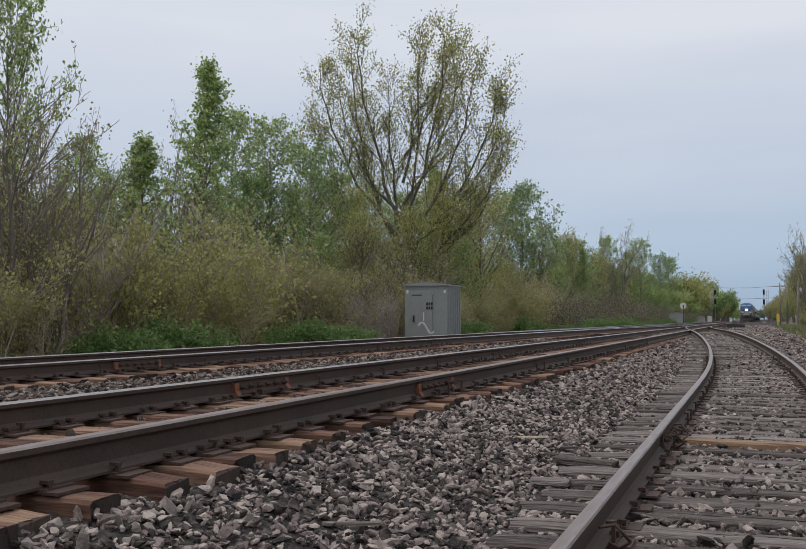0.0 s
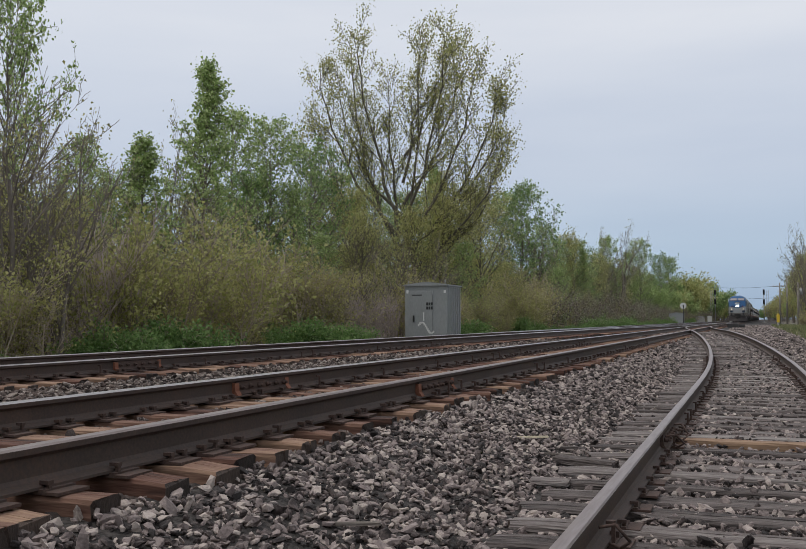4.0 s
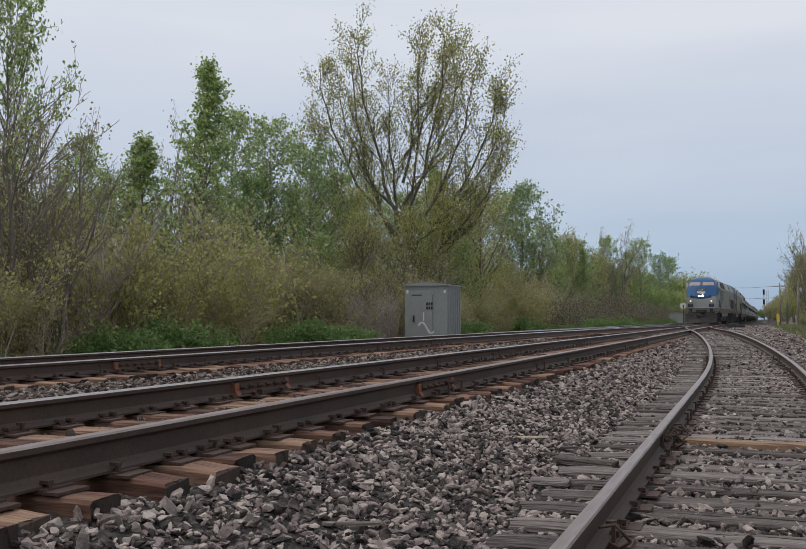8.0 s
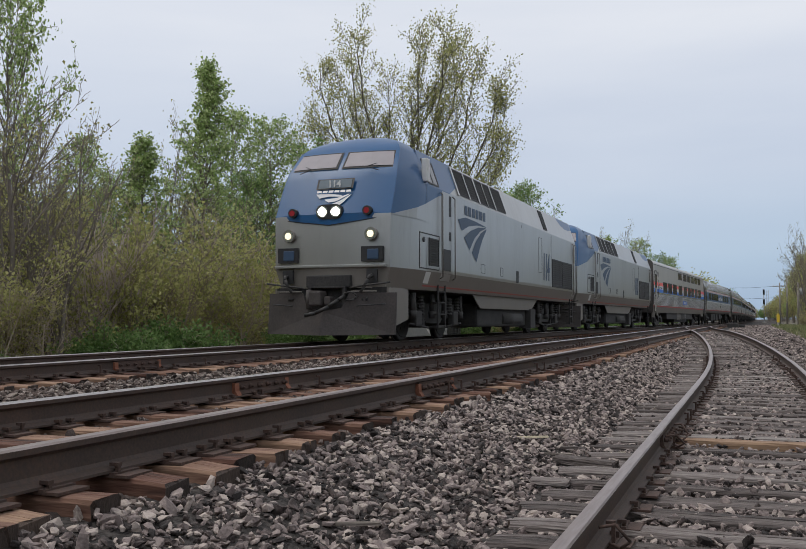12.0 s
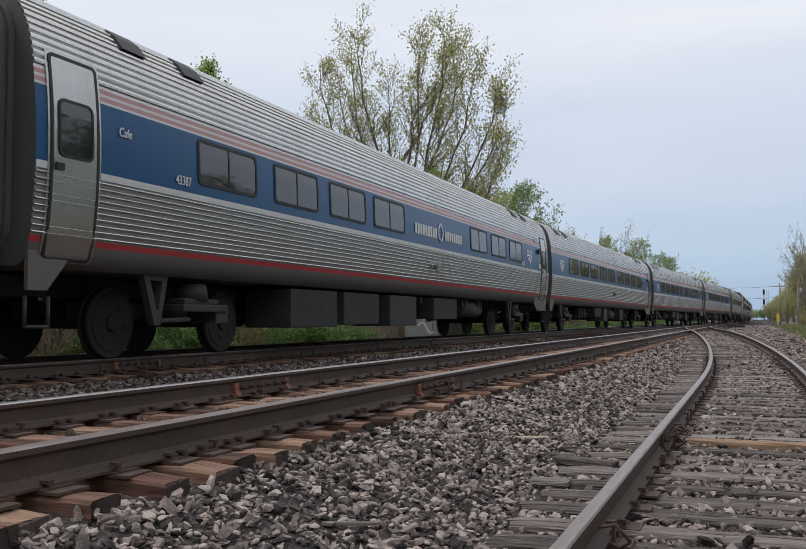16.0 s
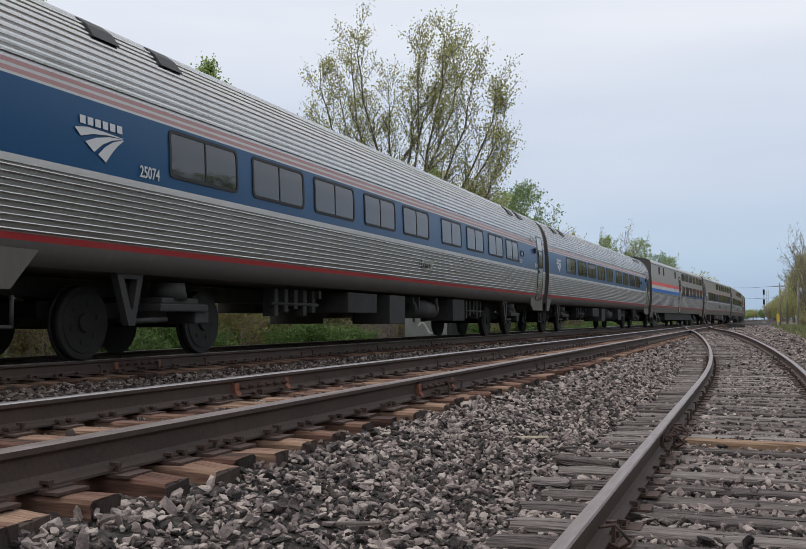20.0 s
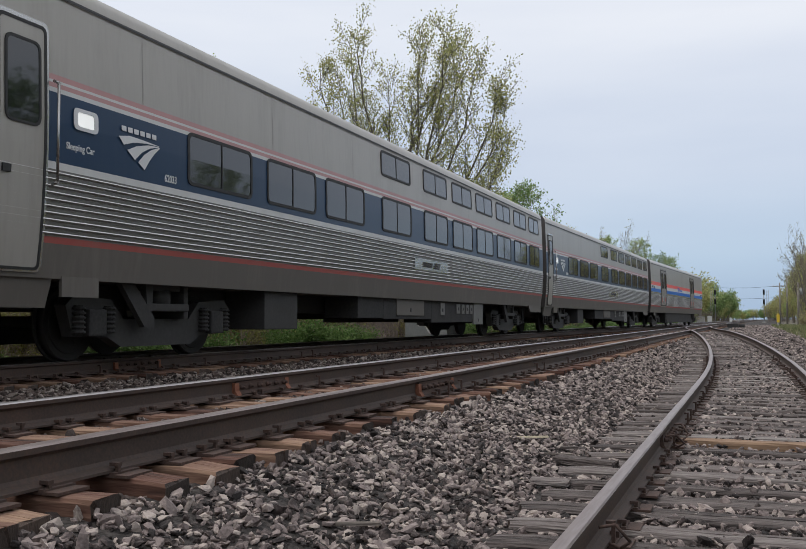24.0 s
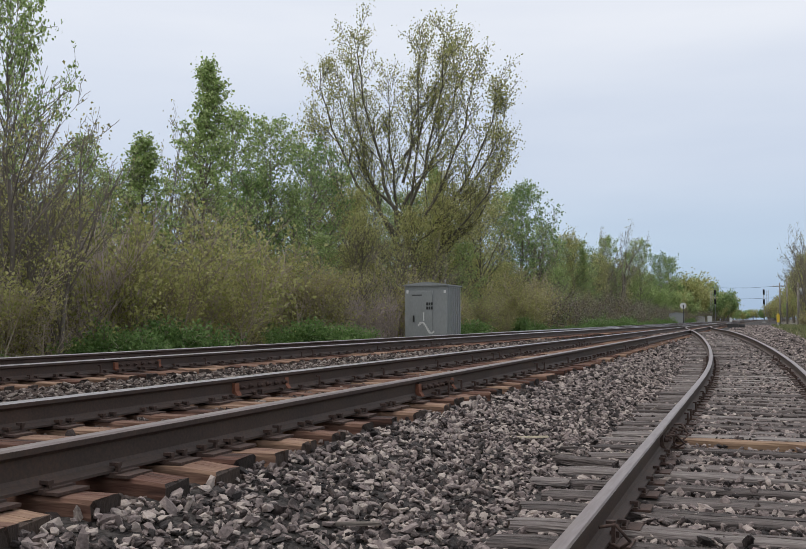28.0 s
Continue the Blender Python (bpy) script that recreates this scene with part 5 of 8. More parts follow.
    if number or plate_no:
        bm = bmesh.new()
        side_plate(bm, rounded(o + 12.72, o + 13.54, 1.615, 1.825, 0.02), AMX, 0.024, 1, 0.012)
        pl = part("number_plate", bm, M["steel_smooth"], car)
        text_part(plate_no or number, 0.215, pl, AMX(1.7) + 0.027, o + 12.77, 1.645, M["under_grey"], "number", squeeze=0.98)
    if caption:
        a, b = caption
        bars(car, AMX, o + a, o + a + (b - a) * 0.44, 2.36, 2.60, 9, M["decal_white"])
        bars(car, AMX, o + a + (b - a) * 0.60, o + b, 2.36, 2.58, 8, M["decal_white"])
        bm = bmesh.new()
        side_ring(bm, rounded(o + a + (b - a) * 0.46, o + a + (b - a) * 0.57, 2.28, 2.76, 0.24, 6), rounded(o + a + (b - a) * 0.475, o + a + (b - a) * 0.555, 2.34, 2.70, 0.2, 6), AMX, 0.016, 1, 0.004)
        part("emblem_ring", bm, M["decal_white"], car)
        text_part("Cafe", 0.13, car, AMX(2.5) + 0.012, o + 23.98, 2.47, M["decal_white"])
    bellows(car, L, 1.30, 3.92)
    for y in (3.93, 22.08):
        truck_inside(car, o + y)
    eq = [(6.6, 8.3, 0.55, "pipes"), (9.2, 10.6, 0.62, "dark"), (11.3, 12.2, 0.40, "grey"), (13.2, 14.9, 0.52, "tank"), (15.6, 16.6, 0.46, "dark"), (17.2, 18.9, 0.52, "pipes")]
    if caption:
        eq = [(6.4, 8.2, 0.36, "dark"), (8.5, 10.2, 0.40, "dark"), (10.8, 12.4, 0.36, "grey"), (13.6, 15.4, 0.50, "dark"), (16.4, 18.2, 0.55, "tank")]
    underfloor(car, [(o + a, o + b, z, k) for a, b, z, k in eq], L)
    coupler(car, o + 0.4, -1)
    coupler(car, -o - 0.4, 1)
    return car


VW_PROFILE = [(1.49, 0.93), (1.53, 1.30), (1.555, 1.60), (1.575, 2.10), (1.575, 2.60), (1.555, 3.30), (1.53, 3.94), (1.515, 4.06), (1.45, 4.16), (1.28, 4.24), (0.95, 4.30), (0.5, 4.335), (0.0, 4.35)]
VWX = profile_fn(VW_PROFILE)


def viewliner_shell(car, L, scheme):
    y0, y1 = -L / 2 + 0.38, L / 2 - 0.38
    bm = bmesh.new()
    quad(bm, [(-1.49, y0, 0.935), (-1.49, y1, 0.935), (1.49, y1, 0.935), (1.49, y0, 0.935)])
    part("floor_pan", bm, M["sill_grime"], car)
    for sg in (1, -1):
        bm = bmesh.new()
        sheet(bm, along(VW_PROFILE, 0.93, 1.30), y0, y1, sides=(sg,), smooth=True)
        part("sill", bm, M["sill_grime"], car)
    for y, front in ((y0 + 0.01, True), (y1 - 0.01, False)):
        bm = bmesh.new()
        end_cap(bm, VW_PROFILE, y, 0.93, front)
        part("end_wall", bm, M["end_wall"], car)
    bm = bmesh.new()
    sheet(bm, along(VW_PROFILE, 1.30, 1.37), y0, y1)
    part("red_line", bm, M["line_rust" if scheme == "blue" else "line_red"], car)
    bm = bmesh.new()
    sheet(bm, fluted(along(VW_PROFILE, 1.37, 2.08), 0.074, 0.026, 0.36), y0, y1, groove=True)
    part("fluted_side", bm, [M["steel_ridge"], M["steel_grime_shade"]], car)
    zs = [(2.08, 2.22, "steel_smooth" if scheme != "blue" else "line_white")]
    if scheme == "blue":
        zs = [(2.08, 2.16, "line_white"), (2.16, 2.90, "band_slate"), (2.90, 2.95, "line_white"), (2.95, 3.00, "line_rose"), (3.00, 3.03, "line_white"), (3.03, 3.09, "line_rose"), (3.09, 3.94, "beige")]
    else:
        zs += [(2.22, 2.43, "stripe_blue"), (2.43, 2.64, "line_white"), (2.64, 2.86, "stripe_red"), (2.86, 3.94, "beige")]
    for a, b, mat in zs:
        bm = bmesh.new()
        sheet(bm, along(VW_PROFILE, a, b), y0, y1)
        part("side_stripe" if b - a < 0.5 else "upper_side", bm, M[mat], car)
    bm = bmesh.new()
    sheet(bm, [(x + 0.02, z) for x, z in along(VW_PROFILE, 3.93, 3.965)], y0, y1)
    part("gutter", bm, M["black"], car)
    bm = bmesh.new()
    sheet(bm, along(VW_PROFILE, 3.94, 4.35), y0, y1, smooth=True)
    part("roof", bm, M["beige"], car)
    bm = bmesh.new()
    box(bm, -0.6, 0.6, y0 + 0.4, y0 + 1.6, 4.28, 4.42, bevel=0.04)
    box(bm, -0.6, 0.6, y1 - 2.6, y1 - 0.9, 4.28, 4.42, bevel=0.04)
    part("roof_hatch", bm, M["under_grey"], car)
    bm = bmesh.new()
    for sg in (1, -1):
        for k in (2.6, 5.85, 8.9, 13.05, 16.3, 20.4, 23.4):
            side_plate(bm, [(y0 + k, 3.10), (y0 + k + 0.012, 3.10), (y0 + k + 0.012, 3.92), (y0 + k, 3.92)], VWX, 0.003, sg)
    part("panel_joint", bm, M["seam"], car)


def viewliner(kind, label, category, scheme, lower, upper, number="", door_y=(0.66, 1.36), skirt=None, name_plate=13.6, title="", logo=None, doors=True, plate_no="", panels=()):
    L = 26.01
    car = tagged(empty(kind), label, category, "cars of the train")
    o = -L / 2
    viewliner_shell(car, L, scheme)
    for a, b in lower:
        for sg in (1, -1):
            window(car, VWX, o + a, o + b, 2.25, 2.95, sg, 0.10)
    for a, b in upper:
        for sg in (1, -1):
            window(car, VWX, o + a, o + b, 3.36, 3.88, sg, 0.09, 2 if b - a > 0.8 else 1)
    if doors:
        for sg in (1, -1):
            vest_door(car, VWX, o + door_y[0], o + door_y[1], 1.0, 3.52, 2.50, 3.32, "beige", sg)
        grab(car, 1.68, o + door_y[1] + 0.10, 1.9, 3.0)
        # the door bay's lower panel tapers in to the steps
        bm = bmesh.new()
        side_plate(bm, [(o + 0.40, 1.30), (o + 1.65, 1.30), (o + 1.55, 0.62), (o + 0.48, 0.62)], lambda z: 1.40 + 0.10 * (z - 0.62) / 0.68, 0.01, 1, 0.05)
        part("step_panel", bm, M["sill_grime"], car)
        bm = bmesh.new()
        pipe(bm, [(1.42, o + 0.44, 0.66), (1.42, o + 0.44, 0.34), (1.42, o + 0.80, 0.34), (1.42, o + 0.80, 0.62)], 0.022)
        part("stirrup", bm, M["under_grey"], car)
    for a, b in ((1.7, 2.3), (23.7, 25.55)):
        for sg in (1, -1):
            bm = bmesh.new()
            side_plate(bm, [(o + a, 0.96), (o + b, 0.96), (o + b, 0.74), (o + a + (0.3 if a > 5 else 0), 0.74)], lambda z: 1.49, 0.012, sg, 0.04)
            part("end_skirt", bm, M["sill_grime"], car)
    if scheme == "blue":
        swoosh(car, VWX, o + 2.5, o + 3.3, 2.30, 2.66, M["decal_white"])
        bars(car, VWX, o + 2.55, o + 3.25, 2.70, 2.76, 6, M["decal_white"])
        bm = bmesh.new()
        side_ring(bm, rounded(o + 1.74, o + 2.14, 2.56, 2.80, 0.06), rounded(o + 1.80, o + 2.08, 2.60, 2.76, 0.04), VWX, 0.02, 1, 0.006)
        part("sign_rim", bm, M["decal_white"], car)
        bm = bmesh.new()
        side_plate(bm, rounded(o + 1.80, o + 2.08, 2.60, 2.76, 0.04), VWX, 0.010, 1, 0.004)
        part("sign_panel", bm, M["sign_lit"], car)
        text_part("Sleeping Car", 0.105, car, VWX(2.36) + 0.004, o + 1.64, 2.33, M["decal_white"], squeeze=0.85)
        if plate_no == "62033":
            text_part(plate_no, 0.13, car, VWX(2.2) + 0.004, o + 3.42, 2.22, M["decal_white"], "number", squeeze=0.8)
        else:
            bars(car, VWX, o + 3.42, o + 3.75, 2.22, 2.31, 5, M["decal_white"])
    if number:
        text_part(number, 0.175, car, VWX(2.5) + 0.006, o + 2.50, 2.47, M["decal_blue"], "number", squeeze=0.8)
        text_part(title, 0.175, car, VWX(2.5) + 0.006, o + 3.12, 2.47, M["decal_blue"], squeeze=0.8)
        bm = bmesh.new()
        side_ring(bm, rounded(o + 1.98, o + 2.36, 2.46, 2.64, 0.07), rounded(o + 2.04, o + 2.30, 2.50, 2.60, 0.04), VWX, 0.02, 1, 0.01)
        part("sign_rim", bm, M["black"], car)
        bm = bmesh.new()
        box(bm, 1.56, 1.63, o + 2.08, o + 2.24, 2.66, 2.76, bevel=0.01)
        part("side_lamp", bm, M["black"], car)
        bm = bmesh.new()
        side_ring(bm, [(o + 1.93, 3.24), (o + 2.26, 3.24), (o + 2.26, 3.52), (o + 1.93, 3.52)], [(o + 1.97, 3.27), (o + 2.22, 3.27), (o + 2.22, 3.49), (o + 1.97, 3.49)], VWX, 0.012, 1, 0.006)
        part("hatch_rim", bm, M["under_grey"], car)
        for z0, z1 in ((3.36, 3.88), (2.25, 2.95)):
            louvre(car, VWX, o + 12.86, o + 13.2, z0, z1, 12, "beige")
    if logo:
        swoosh(car, VWX, o + logo, o + logo + 0.6, 2.48, 2.78, M["stripe_blue"])
        bars(car, VWX, o + logo + 0.7, o + logo + 1.3, 2.50, 2.56, 6, M["stripe_blue"], 0.012)
    if name_plate:
        bm = bmesh.new()
        side_plate(bm, rounded(o + name_plate, o + name_plate + 2.3, 1.58, 1.84, 0.02), VWX, 0.024, 1, 0.012)
        pl = part("name_plate", bm, M["stripe_blue"] if number else M["steel_smooth"], car)
        ink = M["decal_white"] if number else M["under_grey"]
        bars(pl, VWX, o + name_plate + 0.5, o + name_plate + (1.8 if number else 1.18), 1.66, 1.77, 9, ink, 0.027)
        if plate_no:
            text_part(plate_no, 0.19, pl, VWX(1.7) + 0.030, o + name_plate + 1.26, 1.65, ink, "number", squeeze=0.9)
    bellows(car, L, 0.82, 3.55)
    for y in (3.93, 22.08):
        truck_outside(car, o + y)
    if skirt:
        for a, b, zb, mat in skirt:
            for sg in (1, -1):
                bm = bmesh.new()
                xx = 1.40
                box(bm, sg * 0.7 if sg > 0 else -xx, xx if sg > 0 else -0.7, o + a, o + b, zb, 0.94, bevel=0.015)
                part("equipment_skirt", bm, M[mat], car)
    for a, b, z0, z1, mat in panels:
        bm = bmesh.new()
        box(bm, 1.38, 1.425, o + a, o + b, z0, z1, bevel=0.008)
        pn = part("equipment_panel", bm, M[mat], car)
        bm = bmesh.new()
        box(bm, 1.424, 1.432, o + (a + b) / 2 - 0.04, o + (a + b) / 2 + 0.03, z0 + 0.08, z0 + 0.16)
        part("latch", bm, M["black"], pn)
    bm = bmesh.new()
    box(bm, -0.6, 0.6, o + 0.7, -o - 0.7, 0.62, 0.93)
    part("centre_sill", bm, M["under"], car)
    if number:
        bm = bmesh.new()
        box(bm, -1.25, 1.25, o + 10.6, o + 16.9, 0.27, 0.60, bevel=0.03)
        part("water_tank", bm, M["under"], car)
    coupler(car, o + 0.38, -1)
    coupler(car, -o - 0.38, 1)
    return car


def baggage_car():
    L = 26.01
    o = -L / 2
    car = viewliner("baggage_car", "grey baggage car with striped sides and double loading doors", "train car", "stripe", [], [], doors=False, name_plate=0,
                    skirt=[(6.6, 19.4, 0.27, "under")])
    for d0, d1 in ((4.05, 6.18), (17.93, 20.02)):
        for sg in (1, -1):
            bm = bmesh.new()
            side_plate(bm, rounded(o + d0 - 0.10, o + d1 + 0.10, 1.30, 3.78, 0.10), VWX, 0.018, sg, 0.02)
            part("door_bay", bm, M["door_brown"], car)
            bm = bmesh.new()
            side_ring(bm, rounded(o + d0 - 0.03, o + d1 + 0.03, 1.38, 3.70, 0.10), rounded(o + d0 + 0.02, o + d1 - 0.02, 1.42, 3.66, 0.08), VWX, 0.040, sg, 0.02)
            part("door_seal", bm, M["rubber"], car)
            m = (d0 + d1) / 2
            for a, b in ((d0 + 0.02, m - 0.008), (m + 0.008, d1 - 0.02)):
                bm = bmesh.new()
                side_plate(bm, [(o + a, 1.43), (o + b, 1.43), (o + b, 3.65), (o + a, 3.65)], VWX, 0.026, sg, 0.006)
                d = part("door", bm, M["door_brown"], car)
                bm = bmesh.new()
                side_ring(bm, rounded(o + a + 0.20, o + b - 0.16, 2.50, 3.52, 0.12), rounded(o + a + 0.245, o + b - 0.205, 2.545, 3.475, 0.09), VWX, 0.042, sg, 0.014)
                part("gasket", bm, M["rubber"], d)
                bm = bmesh.new()
                side_plate(bm, rounded(o + a + 0.245, o + b - 0.205, 2.545, 3.475, 0.09), VWX, 0.032, sg, 0.004)
                part("pane", bm, M["glass"], d)
                bm = bmesh.new()
                side_ring(bm, [(o + m + (-0.72 if a < m - 0.1 else 0.50), 1.66), (o + m + (-0.52 if a < m - 0.1 else 0.70), 1.60), (o + m + (-0.52 if a < m - 0.1 else 0.70), 1.86), (o + m + (-0.72 if a < m - 0.1 else 0.50), 1.90)],
                          [(o + m + (-0.68 if a < m - 0.1 else 0.54), 1.69), (o + m + (-0.56 if a < m - 0.1 else 0.66), 1.64), (o + m + (-0.56 if a < m - 0.1 else 0.66), 1.82), (o + m + (-0.68 if a < m - 0.1 else 0.54), 1.86)], VWX, 0.034, sg, 0.004)
                part("reflector_mark", bm, M["decal_red"], d)
            bm = bmesh.new()
            side_plate(bm, [(o + m - 0.28, 1.68), (o + m - 0.14, 1.68), (o + m - 0.14, 2.02), (o + m - 0.28, 2.02)], VWX, 0.034, sg, 0.004)
            part("notice", bm, M["line_white"], car)
            bm = bmesh.new()
            for y in (d1 + 0.18, d1 + 0.62):
                box(bm, sg * 1.45 - 0.02, sg * 1.45 + 0.02, o + y - 0.02, o + y + 0.02, 0.25, 1.0)
            for z in (0.30, 0.52, 0.74):
                box(bm, sg * 1.45 - 0.03, sg * 1.45 + 0.03, o + d1 + 0.18, o + d1 + 0.62, z - 0.015, z + 0.015)
            part("ladder", bm, M["under_grey"], car)
    text_part("61047", 0.20, car, VWX(2.5) + 0.006, o + 0.60, 2.46, M["decal_blue"], "number", squeeze=0.85)
    text_part("Baggage", 0.20, car, VWX(2.5) + 0.006, o + 1.20, 2.46, M["decal_blue"], squeeze=0.85)
    text_part("Baggage 61047", 0.20, car, VWX(2.5) + 0.006, o + 24.10, 2.46, M["decal_blue"], squeeze=0.85)
    swoosh(car, VWX, o + 11.2, o + 12.35, 2.36, 2.78, M["stripe_blue"])
    bars(car, VWX, o + 12.3, o + 13.5, 2.52, 2.62, 7, M["stripe_blue"], 0.012)
    bm = bmesh.new()
    box(bm, 1.57, 1.625, o + 0.46, o + 0.57, 2.74, 2.80, bevel=0.01)
    part("side_lamp", bm, M["lamp_green"], car)
    bm = bmesh.new()
    side_plate(bm, [(o + 0.45, 3.215), (o + 3.9, 3.215), (o + 3.9, 3.225), (o + 0.45, 3.225)], VWX, 0.003)
    side_plate(bm, [(o + 6.4, 3.215), (o + 17.8, 3.215), (o + 17.8, 3.225), (o + 6.4, 3.225)], VWX, 0.003)
    part("panel_joint", bm, M["seam"], car)
    # the front end: lamp, handrails, plate and hose socket
    bm = bmesh.new()
    tube(bm, (1.18, o + 0.28, 3.42), (1.18, o + 0.39, 3.42), 0.10, n=16)
    part("end_lamp", bm, M["black"], car)
    bm = bmesh.new()
    pipe(bm, [(0.95, o + 0.33, 2.20), (1.30, o + 0.31, 2.20), (1.38, o + 0.31, 2.10), (1.38, o + 0.31, 1.10)], 0.018)
    pipe(bm, [(1.38, o + 0.31, 1.98), (1.56, o + 0.33, 1.98)], 0.014)
    part("handrail", bm, M["under_grey"], car)
    bm = bmesh.new()
    box(bm, 1.02, 1.30, o + 0.36, o + 0.385, 1.48, 1.60, bevel=0.005)
    part("plate", bm, M["steel_smooth"], car)
    bm = bmesh.new()
    tube(bm, (1.24, o + 0.26, 0.84), (1.24, o + 0.40, 0.84), 0.085, n=14)
    part("hose_socket", bm, M["steel_smooth"], car)
    return car


M["sign_lit"] = glow("lit_sign_panel", (0.85, 0.86, 0.84), 0.5)
M["lamp_green"] = glow("green_lamp", (0.02, 0.30, 0.10), 0.5)


LOCO_SIDE = [(1.37, 1.16), (1.515, 1.60), (1.525, 1.68), (1.525, 2.40), (1.525, 3.58), (1.24, 4.40), (0.98, 4.50), (0.0, 4.54)]
LX = profile_fn(LOCO_SIDE)


def locomotive(number, lit):
    L = 21.03
    o = -L / 2
    car = tagged(empty("locomotive"), "silver diesel passenger locomotive with a blue cab and " + ("lit headlights" if lit else "unlit lamps"), "locomotive", "cars of the train")
    yb, ye = o + 2.64, -o - 0.35
    # hood behind the cab
    bm = bmesh.new()
    sheet(bm, along(LOCO_SIDE, 1.60, 3.58), yb, ye)
    end_cap(bm, LOCO_SIDE, ye, 1.16, False)
    part("side_wall", bm, M["silver"], car)
    # the lower side slopes inward; its shade is in the colour, with grime
    bm = bmesh.new()
    sheet(bm, along(LOCO_SIDE, 1.285, 1.60), yb, ye)
    part("lower_panel", bm, M["silver_grime_shade"], car)
    bm = bmesh.new()
    sheet(bm, along(LOCO_SIDE, 3.58, 4.40), yb, ye)
    part("roof_slope", bm, M["silver"], car)
    bm = bmesh.new()
    sheet(bm, along(LOCO_SIDE, 4.40, 4.54), yb, ye)
    part("roof", bm, M["under_grey"], car)
    bm = bmesh.new()
    sheet(bm, along(LOCO_SIDE, 1.16, 1.25), yb, ye)
    part("lower_edge", bm, M["silver_grime_shade"], car)
    bm = bmesh.new()
    sheet(bm, [(x + 0.003, z) for x, z in along(LOCO_SIDE, 1.25, 1.285)], yb, ye)
    part("red_line", bm, M["line_rust"], car)
    bm = bmesh.new()
    quad(bm, [(-1.44, yb, 1.165), (-1.44, ye, 1.165), (1.44, ye, 1.165), (1.44, yb, 1.165)])
    box(bm, -0.5, 0.5, o + 0.9, -o - 0.6, 0.8, 1.16)
    part("underframe", bm, M["under"], car)
    # cab in facets: rings of (z, front y, front half width, cheek back y, side x)
    rings = [(1.16, 0.74, 1.22, 1.95, 1.37), (1.60, 0.70, 1.36, 1.95, 1.517), (2.62, 0.70, 1.37, 1.95, 1.525), (2.74, 0.71, 1.37, 1.95, 1.525), (3.30, 0.98, 1.36, 2.05, 1.525), (3.58, 1.12, 1.34, 2.10, 1.525),
             (3.78, 1.22, 1.32, 2.15, 1.455), (4.26, 1.62, 1.22, 2.40, 1.29), (4.40, 1.80, 1.13, 2.56, 1.21), (4.52, 2.00, 0.98, 2.62, 1.05), (4.62, 2.20, 0.78, 2.64, 0.84), (4.69, 2.40, 0.54, 2.65, 0.58), (4.72, 2.58, 0.30, 2.66, 0.32)]
    def ring_pts(r):
        z, f, w, c, s = r
        bow = 0.12
        return [(-s, o + 2.66, z), (-s, o + c, z), (-w, o + f + bow, z), (-w * 0.5, o + f + 0.03, z), (0, o + f, z), (w * 0.5, o + f + 0.03, z), (w, o + f + bow, z), (s, o + c, z), (s, o + 2.66, z)]
    skirt, low, up = bmesh.new(), bmesh.new(), bmesh.new()
    for a, b in zip(rings[:-1], rings[1:]):
        bm = skirt if b[0] < 1.65 else low if b[0] < 2.65 else up
        pa, pb = ring_pts(a), ring_pts(b)
        if a[0] == 2.62:      # the colours part in a shallow V over the lamps
            continue
        for i in range(len(pa) - 1):
            f = bm.faces.new([bm.verts.new(p) for p in (pa[i], pa[i + 1], pb[i + 1], pb[i])])
    a, b = ring_pts(rings[2]), ring_pts(rings[3])
    for i in range(8):
        low.faces.new([low.verts.new(p) for p in (a[i], a[i + 1], b[i + 1], b[i])])
    tp = ring_pts(rings[-1])
    up.faces.new([up.verts.new(p) for p in tp])
    for m in (skirt, low, up):
        bmesh.ops.remove_doubles(m, verts=m.verts, dist=0.001)
        bmesh.ops.recalc_face_normals(m, faces=m.faces)
        for f in m.faces:
            f.smooth = True
        for e in m.edges:
            e.smooth = e.calc_face_angle(0) < radians(27)
    part("nose_skirt", skirt, M["silver_grime_shade"], car)
    part("nose", low, M["silver"], car)
    part("cab", up, M["loco_blue"], car)
    # blue point below the lamps and blue wedges on the sides
    bm = bmesh.new()
    fr = lambda x: o + 0.70 + 0.12 * max(0, (abs(x) - 0.685) / 0.685) + 0.03 * min(1, abs(x) / 0.685)
    for x0, x1, z0, z1 in ((-1.36, -0.68, 2.70, 2.60), (-0.68, 0, 2.60, 2.52), (0, 0.68, 2.52, 2.60), (0.68, 1.36, 2.60, 2.70)):
        quad(bm, [(x0, fr(x0) - 0.012, z0), (x1, fr(x1) - 0.012, z1), (x1, fr(x1) - 0.004, 2.76), (x0, fr(x0) - 0.004, 2.76)])
    part("colour_point", bm, M["loco_blue"], car)
    bm = bmesh.new()
    for x0, x1, z0, z1 in ((-1.36, -0.68, 2.70, 2.60), (-0.68, 0, 2.60, 2.52), (0, 0.68, 2.52, 2.60), (0.68, 1.36, 2.60, 2.70)):
        quad(bm, [(x0, fr(x0) - 0.014, z0 - 0.022), (x1, fr(x1) - 0.014, z1 - 0.022), (x1, fr(x1) - 0.014, z1), (x0, fr(x0) - 0.014, z0)])
    part("black_line", bm, M["black"], car)
    for sg in (1, -1):
        bm = bmesh.new()
        side_plate(bm, [(o + 2.64, 3.15), (o + 3.45, 3.40), (o + 4.35, 3.58), (o + 2.64, 3.58)], LX, 0.004, sg)
        side_plate(bm, [(o + 2.60, 3.58), (o + 4.35, 3.58), (o + 5.0, 3.80), (o + 5.15, 4.40), (o + 2.60, 4.40)], LX, 0.004, sg)
        part("colour_wedge", bm, M["loco_blue"], car)
